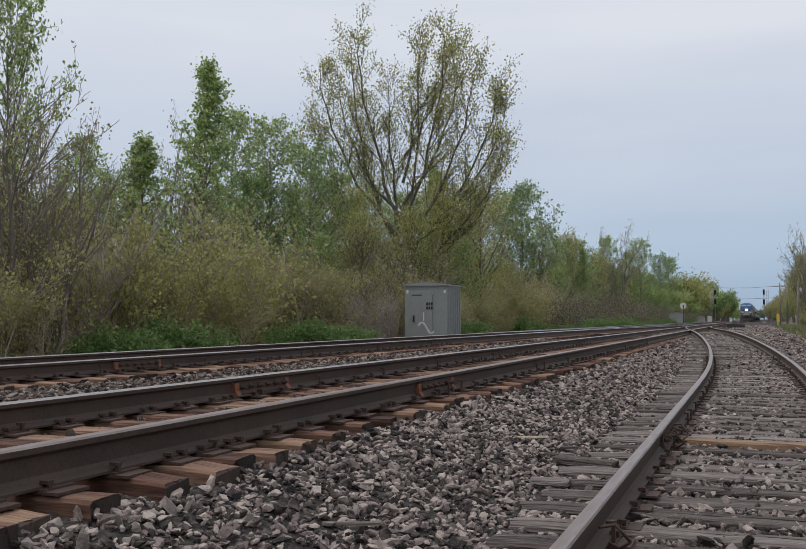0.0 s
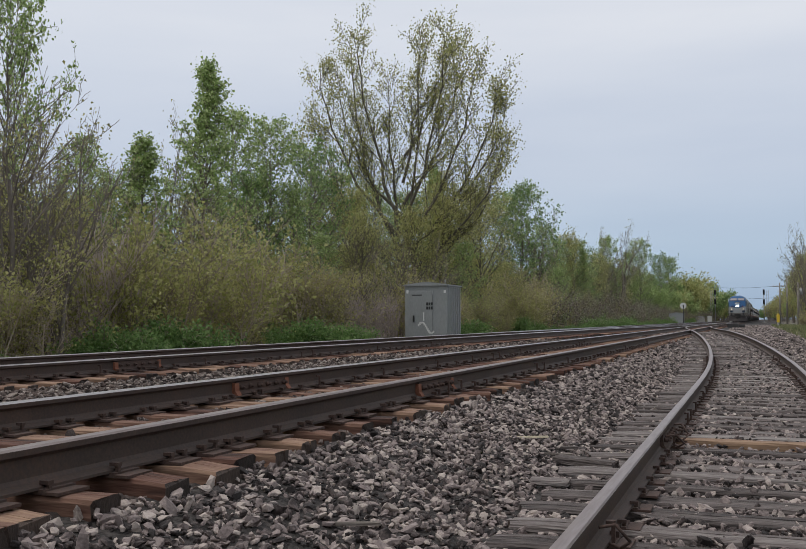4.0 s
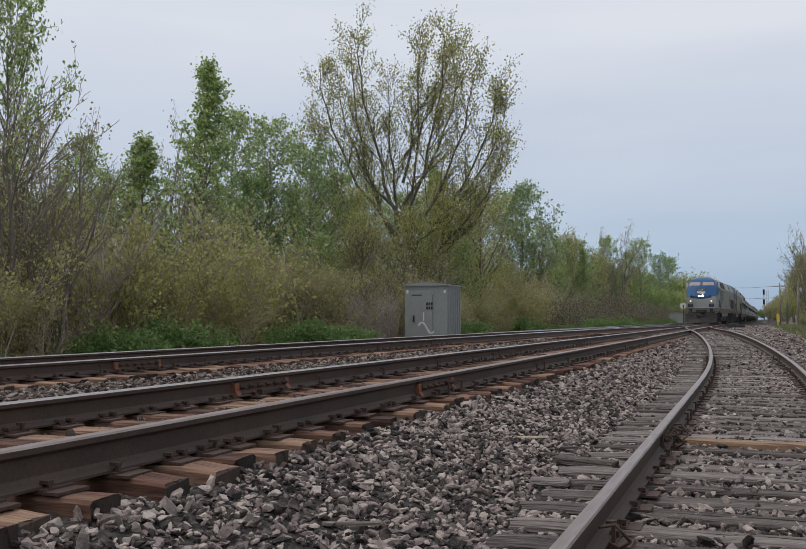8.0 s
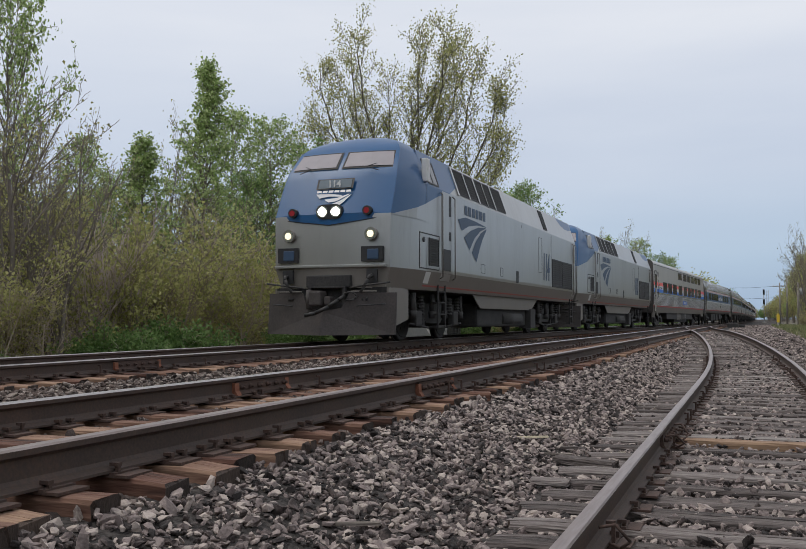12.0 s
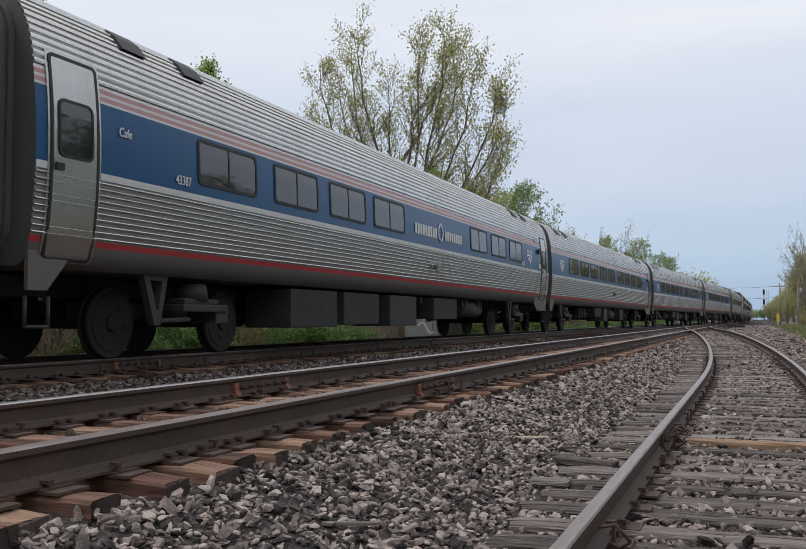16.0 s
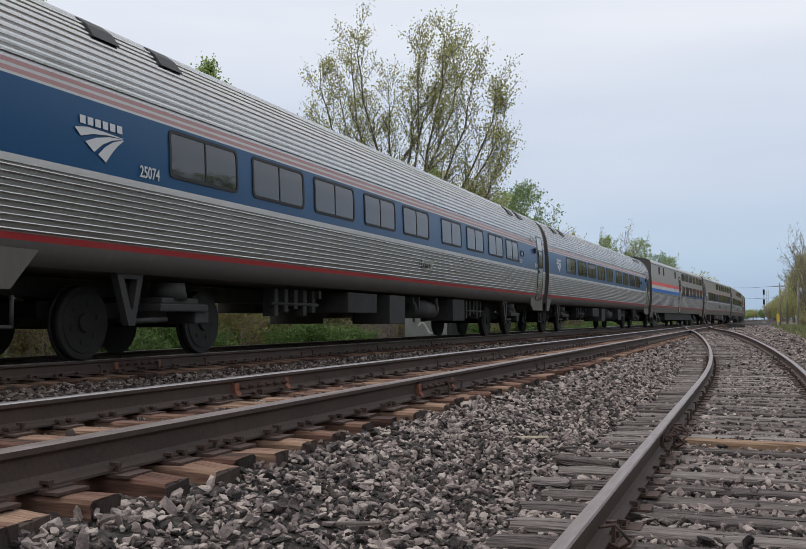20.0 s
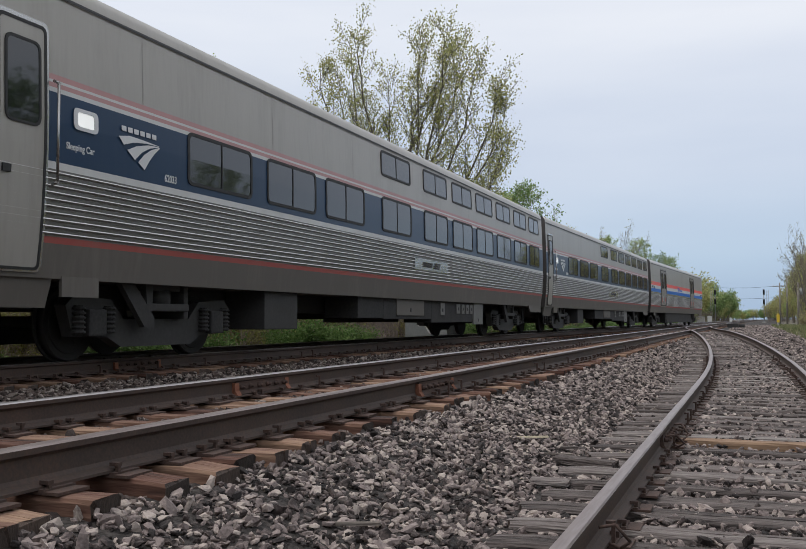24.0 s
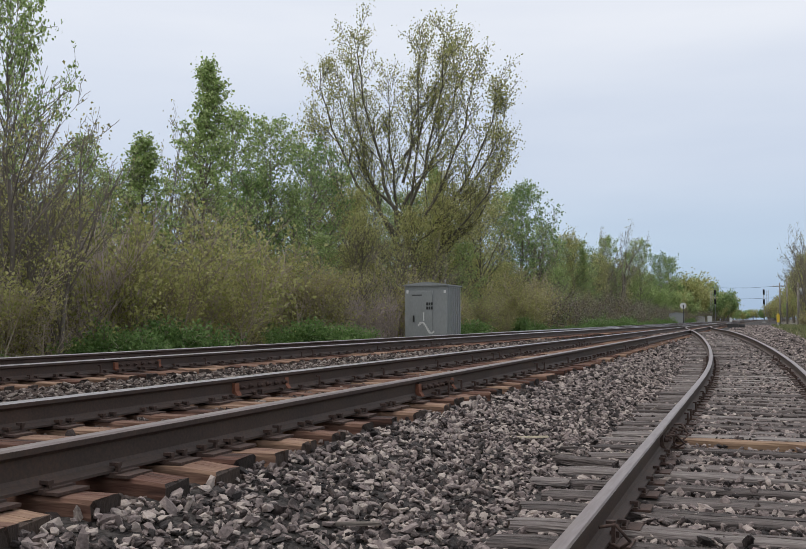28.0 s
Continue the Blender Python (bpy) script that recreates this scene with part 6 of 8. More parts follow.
        bm = bmesh.new()   # silver below the rising edge of the blue on the cheek
        pts = [(1.38, o + 0.83, 2.72), (1.53, o + 1.95, 2.72), (1.53, o + 2.66, 2.72), (1.53, o + 2.66, 3.15), (1.533, o + 2.0, 2.98)]
        f = bm.faces.new([bm.verts.new((sg * (x + 0.006), y - 0.004, z)) for x, y, z in pts])
        bmesh.ops.recalc_face_normals(bm, faces=[f])
        part("cheek_patch", bm, M["silver"], car)
    # windscreen
    def on_screen(x, t, lift=0.012):
        z = 3.80 + 0.42 * t
        yy = 1.235 + 0.365 * t + 0.12 * max(0, (abs(x) - 0.65) / 0.65) + 0.03 * min(1, abs(x) / 0.65)
        return (x, o + yy - lift, z + lift)
    for sg in (1, -1):
        def pane_rows(cols, t0, t1, lift):
            b = bmesh.new()
            lo = [b.verts.new(on_screen(sg * x0, t0, lift)) for x0, x1 in cols]
            hi = [b.verts.new(on_screen(sg * x1, t1, lift)) for x0, x1 in cols]
            for k in range(len(cols) - 1):
                f = b.faces.new((lo[k], lo[k + 1], hi[k + 1], hi[k]) if sg > 0 else (lo[k], hi[k], hi[k + 1], lo[k + 1]))
            return b
        wf = part("windscreen_frame", pane_rows([(0.05, 0.05), (0.655, 0.655), (1.27, 1.18)], -0.02, 1.0, 0.014), M["rubber"], car)
        part("windscreen", pane_rows([(0.10, 0.10), (0.655, 0.655), (1.21, 1.12)], 0.07, 0.92, 0.022), M["screen_glass"], wf)
        bm = bmesh.new()
        pipe(bm, [on_screen(sg * 0.95, -0.30, 0.05), on_screen(sg * 0.66, -0.10, 0.06), on_screen(sg * 0.86, 0.12, 0.05)], 0.008)
        part("wiper", bm, M["black"], car)
        # cab side window, mirror, door with handrails
        window(car, LX, o + 2.78, o + 3.56, 3.62, 4.22, sg, 0.05, 2)
        bm = bmesh.new()
        box(bm, *sorted((sg * 1.46, sg * 1.60)), o + 2.46, o + 2.66, 3.62, 4.16, bevel=0.03)
        part("mirror", bm, M["line_white"], car)
        bm = bmesh.new()
        side_plate(bm, [(o + 3.70, 1.42), (o + 4.42, 1.42), (o + 4.42, 3.56), (o + 3.70, 3.56)], LX, 0.012, sg, 0.014)
        d = part("door", bm, M["silver"], car)
        bm = bmesh.new()
        side_plate(bm, [(o + 3.80, 1.66), (o + 4.34, 1.66), (o + 4.34, 2.18), (o + 3.80, 2.18)], LX, 0.018, sg, 0.004)
        side_plate(bm, [(o + 4.22, 3.0), (o + 4.38, 3.0), (o + 4.38, 3.5), (o + 4.22, 3.5)], LX, 0.018, sg, 0.004)
        side_plate(bm, [(o + 4.22, 2.4), (o + 4.38, 2.4), (o + 4.38, 2.62), (o + 4.22, 2.62)], LX, 0.018, sg, 0.004)
        part("door_recess", bm, M["black"], d)
        for y in (3.60, 4.54, 19.95, 20.5):
            bm = bmesh.new()
            pipe(bm, [(sg * 1.52, o + y, 1.46), (sg * 1.59, o + y, 1.50), (sg * 1.59, o + y, 3.46), (sg * 1.52, o + y, 3.52)], 0.015, n=8)
            part("handrail", bm, M["silver_grime_shade"], car)
        bm = bmesh.new()
        side_plate(bm, [(o + 20.02, 1.42), (o + 20.45, 1.42), (o + 20.45, 3.50), (o + 20.02, 3.50)], LX, 0.010, sg, 0.012)
        d2 = part("rear_door", bm, M["silver"], car)
        bm = bmesh.new()
        side_plate(bm, rounded(o + 20.08, o + 20.40, 2.75, 3.36, 0.06), LX, 0.016, sg, 0.004)
        part("pane", bm, M["glass"], d2)
        # louvres high on the sides, grilles low
        for a, b in ((5.16, 5.98), (6.12, 6.88), (7.04, 7.76), (7.82, 8.52), (8.68, 9.72), (14.95, 15.45)):
            louvre(car, LX, o + a, o + b, 3.68, 4.32, 9, "black", sg)
        for a, b in ((5.0, 5.12), (6.015, 6.085), (6.915, 7.005), (7.775, 7.805), (8.555, 8.645)):
            bm = bmesh.new()
            side_plate(bm, [(o + a, 3.62), (o + b, 3.62), (o + b, 4.36), (o + a, 4.36)], LX, 0.032, sg, 0.028)
            part("louvre_post", bm, M["silver"], car)
        for a, b in ((16.16, 17.95), (18.0, 19.8)):
            louvre(car, LX, o + a, o + b, 1.70, 2.66, 13, "black", sg)
        louvre(car, LX, o + 2.80, o + 3.42, 1.76, 2.34, 10, "black", sg)
        bm = bmesh.new()
        side_ring(bm, [(o + 2.16, 1.64), (o + 3.52, 1.64), (o + 3.52, 2.46), (o + 2.16, 2.46)], [(o + 2.185, 1.665), (o + 3.495, 1.665), (o + 3.495, 2.435), (o + 2.185, 2.435)], LX, 0.007, sg, 0.008)
        for a, b, z0, z1 in ((14.0, 14.5, 2.1, 3.3), (9.0, 9.3, 1.75, 2.0), (7.0, 7.4, 1.75, 2.0), (11.6, 11.63, 1.34, 3.5), (16.0, 16.03, 2.7, 3.5)):
            side_ring(bm, [(o + a, z0), (o + b, z0), (o + b, z1), (o + a, z1)], [(o + a + 0.012, z0 + 0.012), (o + b - 0.012, z0 + 0.012), (o + b - 0.012, z1 - 0.012), (o + a + 0.012, z1 - 0.012)], LX, 0.005, sg, 0.006)
        part("panel_seam", bm, M["under_grey"], car)
        bm = bmesh.new()
        side_plate(bm, rounded(o + 10.86, o + 11.18, 1.62, 2.0, 0.06), LX, 0.008, sg, 0.004)
        tube(bm, (sg * 1.50, o + 2.42, 2.30), (sg * 1.55, o + 2.42, 2.30), 0.06, n=12)
        part("fuel_filler", bm, M["black"], car)
        bm = bmesh.new()
        side_plate(bm, [(o + 2.62, 1.32), (o + 2.96, 1.32), (o + 2.96, 1.58), (o + 2.62, 1.58)], LX, 0.008, sg, 0.004)
        part("notice", bm, M["line_white"], car)
        # steps
        for y in (3.72, 19.9):
            bm = bmesh.new()
            for k in (0, 0.52):
                box(bm, sg * 1.42 - 0.02, sg * 1.42 + 0.02, o + y + k - 0.02, o + y + k + 0.02, 0.30, 1.32)
            for z in (0.34, 0.62, 0.90, 1.16):
                box(bm, sg * 1.36 - 0.08, sg * 1.36 + 0.08, o + y, o + y + 0.52, z - 0.015, z + 0.015)
            part("step_ladder", bm, M["under_grey"], car)
        # tank skirt
        bm = bmesh.new()
        side_plate(bm, [(o + 6.7, 1.17), (o + 7.5, 0.80), (o + 13.5, 0.80), (o + 14.4, 1.17)], lambda z: 1.375 - 0.05 * (1.17 - z), 0.0, sg, 0.03)
        part("tank_skirt", bm, M["silver_grime_shade"], car)
        bm = bmesh.new()
        tube(bm, (sg * 1.05, o + 10.2, 0.52), (sg * 1.05, o + 12.6, 0.52), 0.26, n=18)
        part("air_tank", bm, M["under_grey"], car)
        bm = bmesh.new()
        box(bm, *sorted((sg * 1.0, sg * 1.40)), o + 13.3, o + 14.0, 0.20, 0.84, bevel=0.02)
        part("equipment_box", bm, M["under_grey"], car)
    bm = bmesh.new()
    box(bm, -1.25, 1.25, o + 7.6, o + 13.2, 0.28, 0.95, bevel=0.08)
    part("fuel_tank", bm, M["under"], car)
    # blue arc on the slope at the rear
    for sg in (1, -1):
        bm = bmesh.new()
        arc = [(o + 18.0, 4.38), (o + 18.6, 4.14), (o + 19.3, 4.04), (o + 20.0, 4.05), (o + 20.6, 4.12), (o + 20.62, 4.38)]
        side_plate(bm, arc, LX, 0.004, sg, strips=False)
        part("colour_arc", bm, M["loco_blue"], car)
    # emblem and number
    swoosh(car, LX, o + 4.95, o + 7.55, 2.02, 3.12, M["decal_blue"], 0.008)
    bars(car, LX, o + 5.5, o + 7.5, 3.18, 3.42, 6, M["decal_blue"], 0.008)
    text_part(number, 1.28, car, 1.534, o + 14.62, 1.90, M["decal_blue"], "number", squeeze=0.56, shear=0.10, bold=0.03)
    # face
    front = o + 0.70
    bm2 = bmesh.new()
    quad(bm2, [(-0.44, front + 0.255, 3.325), (0.44, front + 0.255, 3.325), (0.44, front + 0.365, 3.565), (-0.44, front + 0.365, 3.565)])
    nb = part("number_board", bm2, M["black"], car)
    bm = bmesh.new()
    quad(bm, [(-0.39, front + 0.256, 3.348), (0.39, front + 0.256, 3.348), (0.39, front + 0.346, 3.545), (-0.39, front + 0.346, 3.545)])
    part("board_panel", bm, M["board_panel"], nb)
    t = text_part(number, 0.21, nb, 0, front + 0.255, 3.37, M["decal_white"], "number", align="CENTER", facing=2, bold=0.02)
    bm = bmesh.new()
    for top, lw in (([(-0.42, 3.22), (-0.1, 3.22), (0.2, 3.18)], [(0.2, 3.14), (-0.1, 3.16), (-0.32, 3.12)]), ([(-0.2, 3.09), (0.1, 3.12), (0.36, 3.20)], [(0.40, 3.20), (0.1, 3.04), (-0.08, 3.02)]),
                    ([(0.02, 2.99), (0.2, 3.06), (0.40, 3.18)], [(0.42, 3.18), (0.26, 3.0), (0.14, 2.92)])):
        quadpts = [(x, front + 0.02 + (z - 2.74) * 0.482 - 0.03, z) for x, z in top + lw]
        bm.faces.new([bm.verts.new(p) for p in quadpts])
    bmesh.ops.recalc_face_normals(bm, faces=bm.faces)
    part("emblem_band", bm, M["decal_white"], car)
    bm = bmesh.new()
    for i in range(6):
        x = -0.40 + i * 0.14
        quad(bm, [(x, front + 0.205, 3.245), (x + 0.11, front + 0.205, 3.245), (x + 0.11, front + 0.235, 3.295), (x, front + 0.235, 3.295)])
    part("lettering_bar", bm, M["decal_white"], car)
    bm = bmesh.new()
    prism(bm, rounded(-0.31, 0.31, 2.64, 2.96, 0.15), front - 0.02, front + 0.12, axis="y")
    part("headlight_housing", bm, M["black"], car)
    for sg in (1, -1):
        bm = bmesh.new()
        tube(bm, (sg * 0.158, front - 0.032, 2.80), (sg * 0.158, front + 0.02, 2.80), 0.128, n=20)
        h = part("headlight_bowl", bm, M["reflector"], car)
        bm = bmesh.new()
        tube(bm, (sg * 0.158, front - 0.038, 2.80), (sg * 0.158, front + 0.02, 2.80), 0.098, n=20)
        part("headlight", bm, M["lamp_white"] if lit else M["line_white"], h)
        bm = bmesh.new()
        tube(bm, (sg * 0.97, front - 0.03, 2.30), (sg * 0.97, front + 0.10, 2.30), 0.140, n=20)
        h = part("ditch_light_rim", bm, M["silver_grime_shade"], car)
        bm = bmesh.new()
        tube(bm, (sg * 0.97, front - 0.036, 2.30), (sg * 0.97, front - 0.02, 2.30), 0.13, n=20)
        part("lamp_bowl", bm, M["reflector"], h)
        bm = bmesh.new()
        tube(bm, (sg * 0.97, front - 0.045, 2.30), (sg * 0.97, front - 0.03, 2.30), 0.075, n=20)
        part("ditch_light", bm, M["lamp_ditch"] if lit else M["line_white"], h)
        bm = bmesh.new()
        tube(bm, (sg * 0.88, front - 0.03, 2.80), (sg * 0.88, front + 0.10, 2.80), 0.100, n=16)
        h = part("marker_rim", bm, M["black"], car)
        bm = bmesh.new()
        tube(bm, (sg * 0.88, front - 0.045, 2.80), (sg * 0.88, front - 0.02, 2.80), 0.062, n=16)
        part("marker_lens", bm, M["lamp_red"], h)
        bm = bmesh.new()
        box(bm, sg * 0.99 - 0.24, sg * 0.99 + 0.24, front - 0.015, front + 0.1, 1.72, 2.04)
        h = part("socket_box", bm, M["black"], car)
        bm = bmesh.new()
        box(bm, sg * 0.99 - 0.10, sg * 0.99 + 0.16, front - 0.03, front + 0.0, 1.76, 1.98, bevel=0.02)
        part("socket", bm, M["decal_blue"], h)
        bm = bmesh.new()
        box(bm, sg * 0.99 - 0.12, sg * 0.99 + 0.12, front - 0.01, front + 0.05, 1.26, 1.56, bevel=0.01)
        h = part("hose_recess", bm, M["black"], car)
        bm = bmesh.new()
        pipe(bm, [(sg * 1.0, front + 0.02, 1.42), (sg * 1.0, front - 0.10, 1.42), (sg * 0.97, front - 0.16, 1.34), (sg * 0.90, front - 0.17, 1.20), (sg * 0.80, front - 0.14, 1.06)], 0.038, n=8)
        part("cable_hose", bm, M["under_grey"], h)
        bm = bmesh.new()
        box(bm, *sorted((sg * 0.58, sg * 1.16)), front - 0.17, front - 0.13, 1.075, 1.10, bevel=0.005)
        part("step_edge", bm, M["silver_grime_shade"], car)
        bm = bmesh.new()
        for k in range(5):
            tube(bm, (sg * (0.55 + 0.09 * k), front - 0.02, 0.98 + 0.05 * (k % 2)), (sg * (0.55 + 0.09 * k), front - 0.10, 0.90), 0.022, n=7)
        part("angle_cock", bm, M["under_grey"], car)
        bm = bmesh.new()
        pipe(bm, [(sg * 0.55, front - 0.12, 1.16), (sg * 0.85, front - 0.20, 1.20), (sg * 1.45, front - 0.10, 1.27)], 0.02)
        part("uncoupling_lever", bm, M["under_grey"], car)
    bm = bmesh.new()
    box(bm, -1.30, 1.30, front - 0.03, front + 0.10, 1.60, 1.66, bevel=0.01)
    part("nose_ledge", bm, M["silver"], car)
    bm = bmesh.new()
    box(bm, -0.52, 0.52, front - 0.06, front + 0.10, 1.18, 1.44, bevel=0.03)
    part("coupler_pocket", bm, M["under"], car)
    bm = bmesh.new()
    box(bm, -1.28, 1.28, front + 0.12, front + 0.5, 0.40, 1.18)
    part("buffer_beam", bm, M["under"], car)
    bm = bmesh.new()
    box(bm, -0.42, 0.42, front - 0.13, front - 0.08, 1.165, 1.195, bevel=0.005)
    for x in (-0.40, 0.40):
        box(bm, x - 0.03, x + 0.03, front - 0.12, front - 0.05, 0.70, 1.19)
    part("drawbar_frame", bm, M["under_grey"], car)
    bm = bmesh.new()
    box(bm, -0.30, -0.02, front - 0.36, front - 0.05, 0.78, 1.10, bevel=0.04)
    box(bm, 0.02, 0.16, front - 0.30, front - 0.02, 0.80, 0.98, bevel=0.03)
    tube(bm, (-0.33, front - 0.28, 0.72), (-0.33, front - 0.28, 1.12), 0.07, n=12)
    part("knuckle_coupler", bm, M["plough"], car)
    bm = bmesh.new()
    pipe(bm, [(0.46, front - 0.22, 0.98), (0.38, front - 0.34, 0.90), (0.20, front - 0.44, 0.76), (-0.08, front - 0.50, 0.62), (-0.32, front - 0.50, 0.58)], 0.042, n=9)
    part("brake_hose", bm, M["rubber"], car)
    bm = bmesh.new()
    pipe(bm, [(0.58 + 0.16 * math.cos(a * 0.7854), front - 0.22, 0.98 + 0.09 * math.sin(a * 0.7854)) for a in range(9)], 0.018, n=6)
    part("chain_loop", bm, M["under_grey"], car)
    # plough: two swept wings meeting at the middle
    bm = bmesh.new()
    for sg in (1, -1):
        f = [(0.0, front - 0.46, 0.16), (sg * 1.50, front + 0.05, 0.18), (sg * 1.50, front + 0.12, 1.06), (sg * 0.55, front - 0.16, 1.06), (sg * 0.40, front - 0.22, 0.74), (0.0, front - 0.34, 0.66)]
        vs = [bm.verts.new(p) for p in f]
        vb = [bm.verts.new((x, y + 0.05, z)) for x, y, z in f]
        bm.faces.new(vs)
        bm.faces.new(vb[::-1])
        for i in range(6):
            bm.faces.new((vs[i], vb[i], vb[(i + 1) % 6], vs[(i + 1) % 6]))
    bmesh.ops.recalc_face_normals(bm, faces=bm.faces)
    part("plough", bm, M["plough"], car)
    for sg in (1, -1):
        bm = bmesh.new()
        pipe(bm, [(sg * 0.75, front - 0.24, 0.78), (sg * 1.32, front - 0.045, 0.82)], 0.014)
        part("plough_step", bm, M["black"], car)
    for sg in (1, -1):
        bm = bmesh.new()
        side_plate(bm, [(o + 0.78, 1.17), (o + 1.95, 1.17), (o + 1.95, 0.50), (o + 1.2, 0.36), (o + 0.78, 0.36)], lambda z: 1.34, 0.0, sg, 0.04)
        part("pilot_side", bm, M["silver_grime_shade"], car)
    coupler(car, -o - 0.38, 1)
    # roof fittings
    bm = bmesh.new()
    box(bm, -0.55, 0.55, o + 10.2, o + 12.4, 4.42, 4.58, bevel=0.05)
    part("exhaust_hatch", bm, M["under_grey"], car)
    bm = bmesh.new()
    for k in (14.8, 16.6, 18.4):
        tube(bm, (0, o + k, 4.42), (0, o + k, 4.56), 0.62, n=20)
    part("fan_cowl", bm, M["under_grey"], car)
    bm = bmesh.new()
    for k in range(4):
        tube(bm, (0.25 + 0.1 * k, o + 2.9, 4.55), (0.25 + 0.1 * k, o + 2.4 + 0.06 * k, 4.55), 0.02, 0.055, n=10)
    box(bm, 0.2, 0.6, o + 2.75, o + 2.9, 4.42, 4.53)
    tube(bm, (-0.3, o + 3.4, 4.4), (-0.3, o + 3.4, 4.62), 0.05, n=8)
    part("horn", bm, M["black"], car)
    for y in (4.25, 16.78):
        t = empty("truck", pose(0, o + y, 0), car)
        for k in (-1.37, 1.37):
            WHEELS.append((wheelset(t, k, 0.508), car, o + y, k, 0.508))
        for sg in (1, -1):
            bm = bmesh.new()
            prism(bm, [(-2.0, 0.72), (-1.8, 0.88), (1.8, 0.88), (2.0, 0.72), (1.8, 0.52), (0.7, 0.56), (0.5, 0.40), (-0.5, 0.40), (-0.7, 0.56), (-1.8, 0.52)], sg * 0.98, sg * 1.12, axis="x")
            part("side_frame", bm, M["under_grey"], t)
            for k in (-1.37, 1.37):
                bm = bmesh.new()
                box(bm, *sorted((sg * 1.08, sg * 1.26)), k - 0.2, k + 0.2, 0.34, 0.70, bevel=0.04)
                part("journal_box", bm, M["under_grey"], t)
                for j in (-0.32, 0.32):
                    bm = bmesh.new()
                    coil(bm, sg * 1.16, k + j, 0.60, 1.05, 0.10, n=12)
                    part("coil_spring", bm, M["under_grey"], t)
            for k in (-0.45, 0.45, -1.75, 1.75):
                bm = bmesh.new()
                tube(bm, (sg * 1.24, k, 0.62), (sg * 1.24, k, 1.10), 0.065, n=12)
                tube(bm, (sg * 1.24, k, 0.52), (sg * 1.24, k, 0.70), 0.085, n=12)
                part("damper", bm, M["under_grey"], t)
            bm = bmesh.new()
            pipe(bm, [(sg * 1.2, -1.9, 0.40), (sg * 1.2, -0.6, 0.30), (sg * 1.2, 0.6, 0.30), (sg * 1.2, 1.9, 0.40)], 0.03)
            for k in (-0.8, 0.8):
                box(bm, *sorted((sg * 0.75, sg * 1.15)), k - 0.08, k + 0.08, 0.3, 0.6)
            part("brake_rigging", bm, M["under"], t)
    return car


def consist():
    rows = []
    pitch = lambda a, n, w=1.66, p=2.06: [(a + p * i, a + p * i + w) for i in range(n)]
    coach_w = [(3.23, 4.89), (5.30, 6.97), (7.35, 9.01), (9.48, 11.1), (11.55, 13.2), (14.10, 15.68), (16.14, 17.72), (18.23, 19.81), (20.18, 21.68)]
    lo1 = [(3.98, 5.64), (6.05, 7.76), (8.16, 9.86), (10.87, 12.58), (13.47, 15.15), (15.54, 17.22), (17.6, 19.33), (19.75, 21.4), (21.85, 23.5)]
    lo4 = [(3.92, 5.58), (6.03, 7.71), (8.09, 9.79), (10.68, 12.36), (13.2, 14.9), (15.31, 17.0), (17.40, 19.05), (19.48, 21.1), (21.55, 23.2), (23.6, 25.05)]
    sk = [(6.4, 11.0, 0.50, "under_grey"), (11.1, 12.4, 0.46, "sill_grime"), (12.5, 13.6, 0.46, "under_grey"), (13.7, 19.2, 0.50, "under_grey")]
    sk4 = [(6.3, 7.4, 0.34, "under_grey"), (9.9, 11.2, 0.52, "under"), (11.2, 14.2, 0.50, "under"), (14.2, 17.55, 0.42, "under")]
    pn4 = [(11.9, 13.6, 0.58, 0.92, "sill_grime"), (14.81, 15.12, 0.60, 0.90, "box_grey"), (16.09, 16.39, 0.64, 0.88, "box_grey"), (16.53, 16.77, 0.64, 0.88, "box_grey"), (16.91, 17.14, 0.64, 0.88, "box_grey"),
           (17.28, 17.51, 0.64, 0.88, "box_grey"), (17.6, 18.49, 0.36, 0.93, "box_grey")]
    pn1 = [(11.05, 11.52, 0.52, 0.90, "sill_grime"), (12.0, 12.68, 0.52, 0.90, "sill_grime"), (14.82, 15.30, 0.58, 0.90, "box_grey")]
    made = [
        (locomotive("114", True), 21.03), (locomotive("110", False), 21.03),
        (viewliner("sleeping_car", "weathered grey sleeping car with red, white and blue stripes", "train car", "stripe", lo1, [w for w in lo1 if w[0] > 10], "62524", (0.76, 1.42), sk, 12.9, "Sleeper", 24.0, panels=pn1), 26.01),
        (amfleet("cafe_car", "fluted steel cafe car with a blue window band", "train car", "43387", [(3.36, 4.92), (5.45, 6.98), (7.44, 9.03), (9.43, 11.12), (15.96, 17.55), (17.99, 19.64), (20.05, 21.66)], (11.72, 15.17)), 26.01)]
    for num, plate in (("", "25093"), ("", ""), ("25074", ""), ("", "")):
        made.append((amfleet("coach", "fluted stainless steel coach with a blue window band", "train car", num, coach_w, plate_no=plate), 26.01))
    dn = pitch(13.29, 6, 1.68)
    made.append((viewliner("dining_car", "grey striped dining car with two window rows", "train car", "stripe", dn, dn + [(3.1, 3.6), (4.85, 5.35), (9.9, 10.4)], "", (11.75, 12.5), [(6.3, 19.4, 0.44, "under")], 0, "", 9.2), 26.01))
    for no in ("62033", "62044"):
        made.append((viewliner("sleeping_car", "grey sleeping car with a slate blue window band", "train car", "blue", lo4, [w for w in lo4 if w[0] > 10], "", (0.66, 1.30), sk4, 12.56, plate_no=no, panels=pn4), 26.01))
    made.append((baggage_car(), 26.01))
    y = 0.0
    for ob, L in made:
        rows.append((ob, y + L / 2, L * 0.31 if L < 22 else 9.07))
        y += L
    return rows


CONSIST = consist()


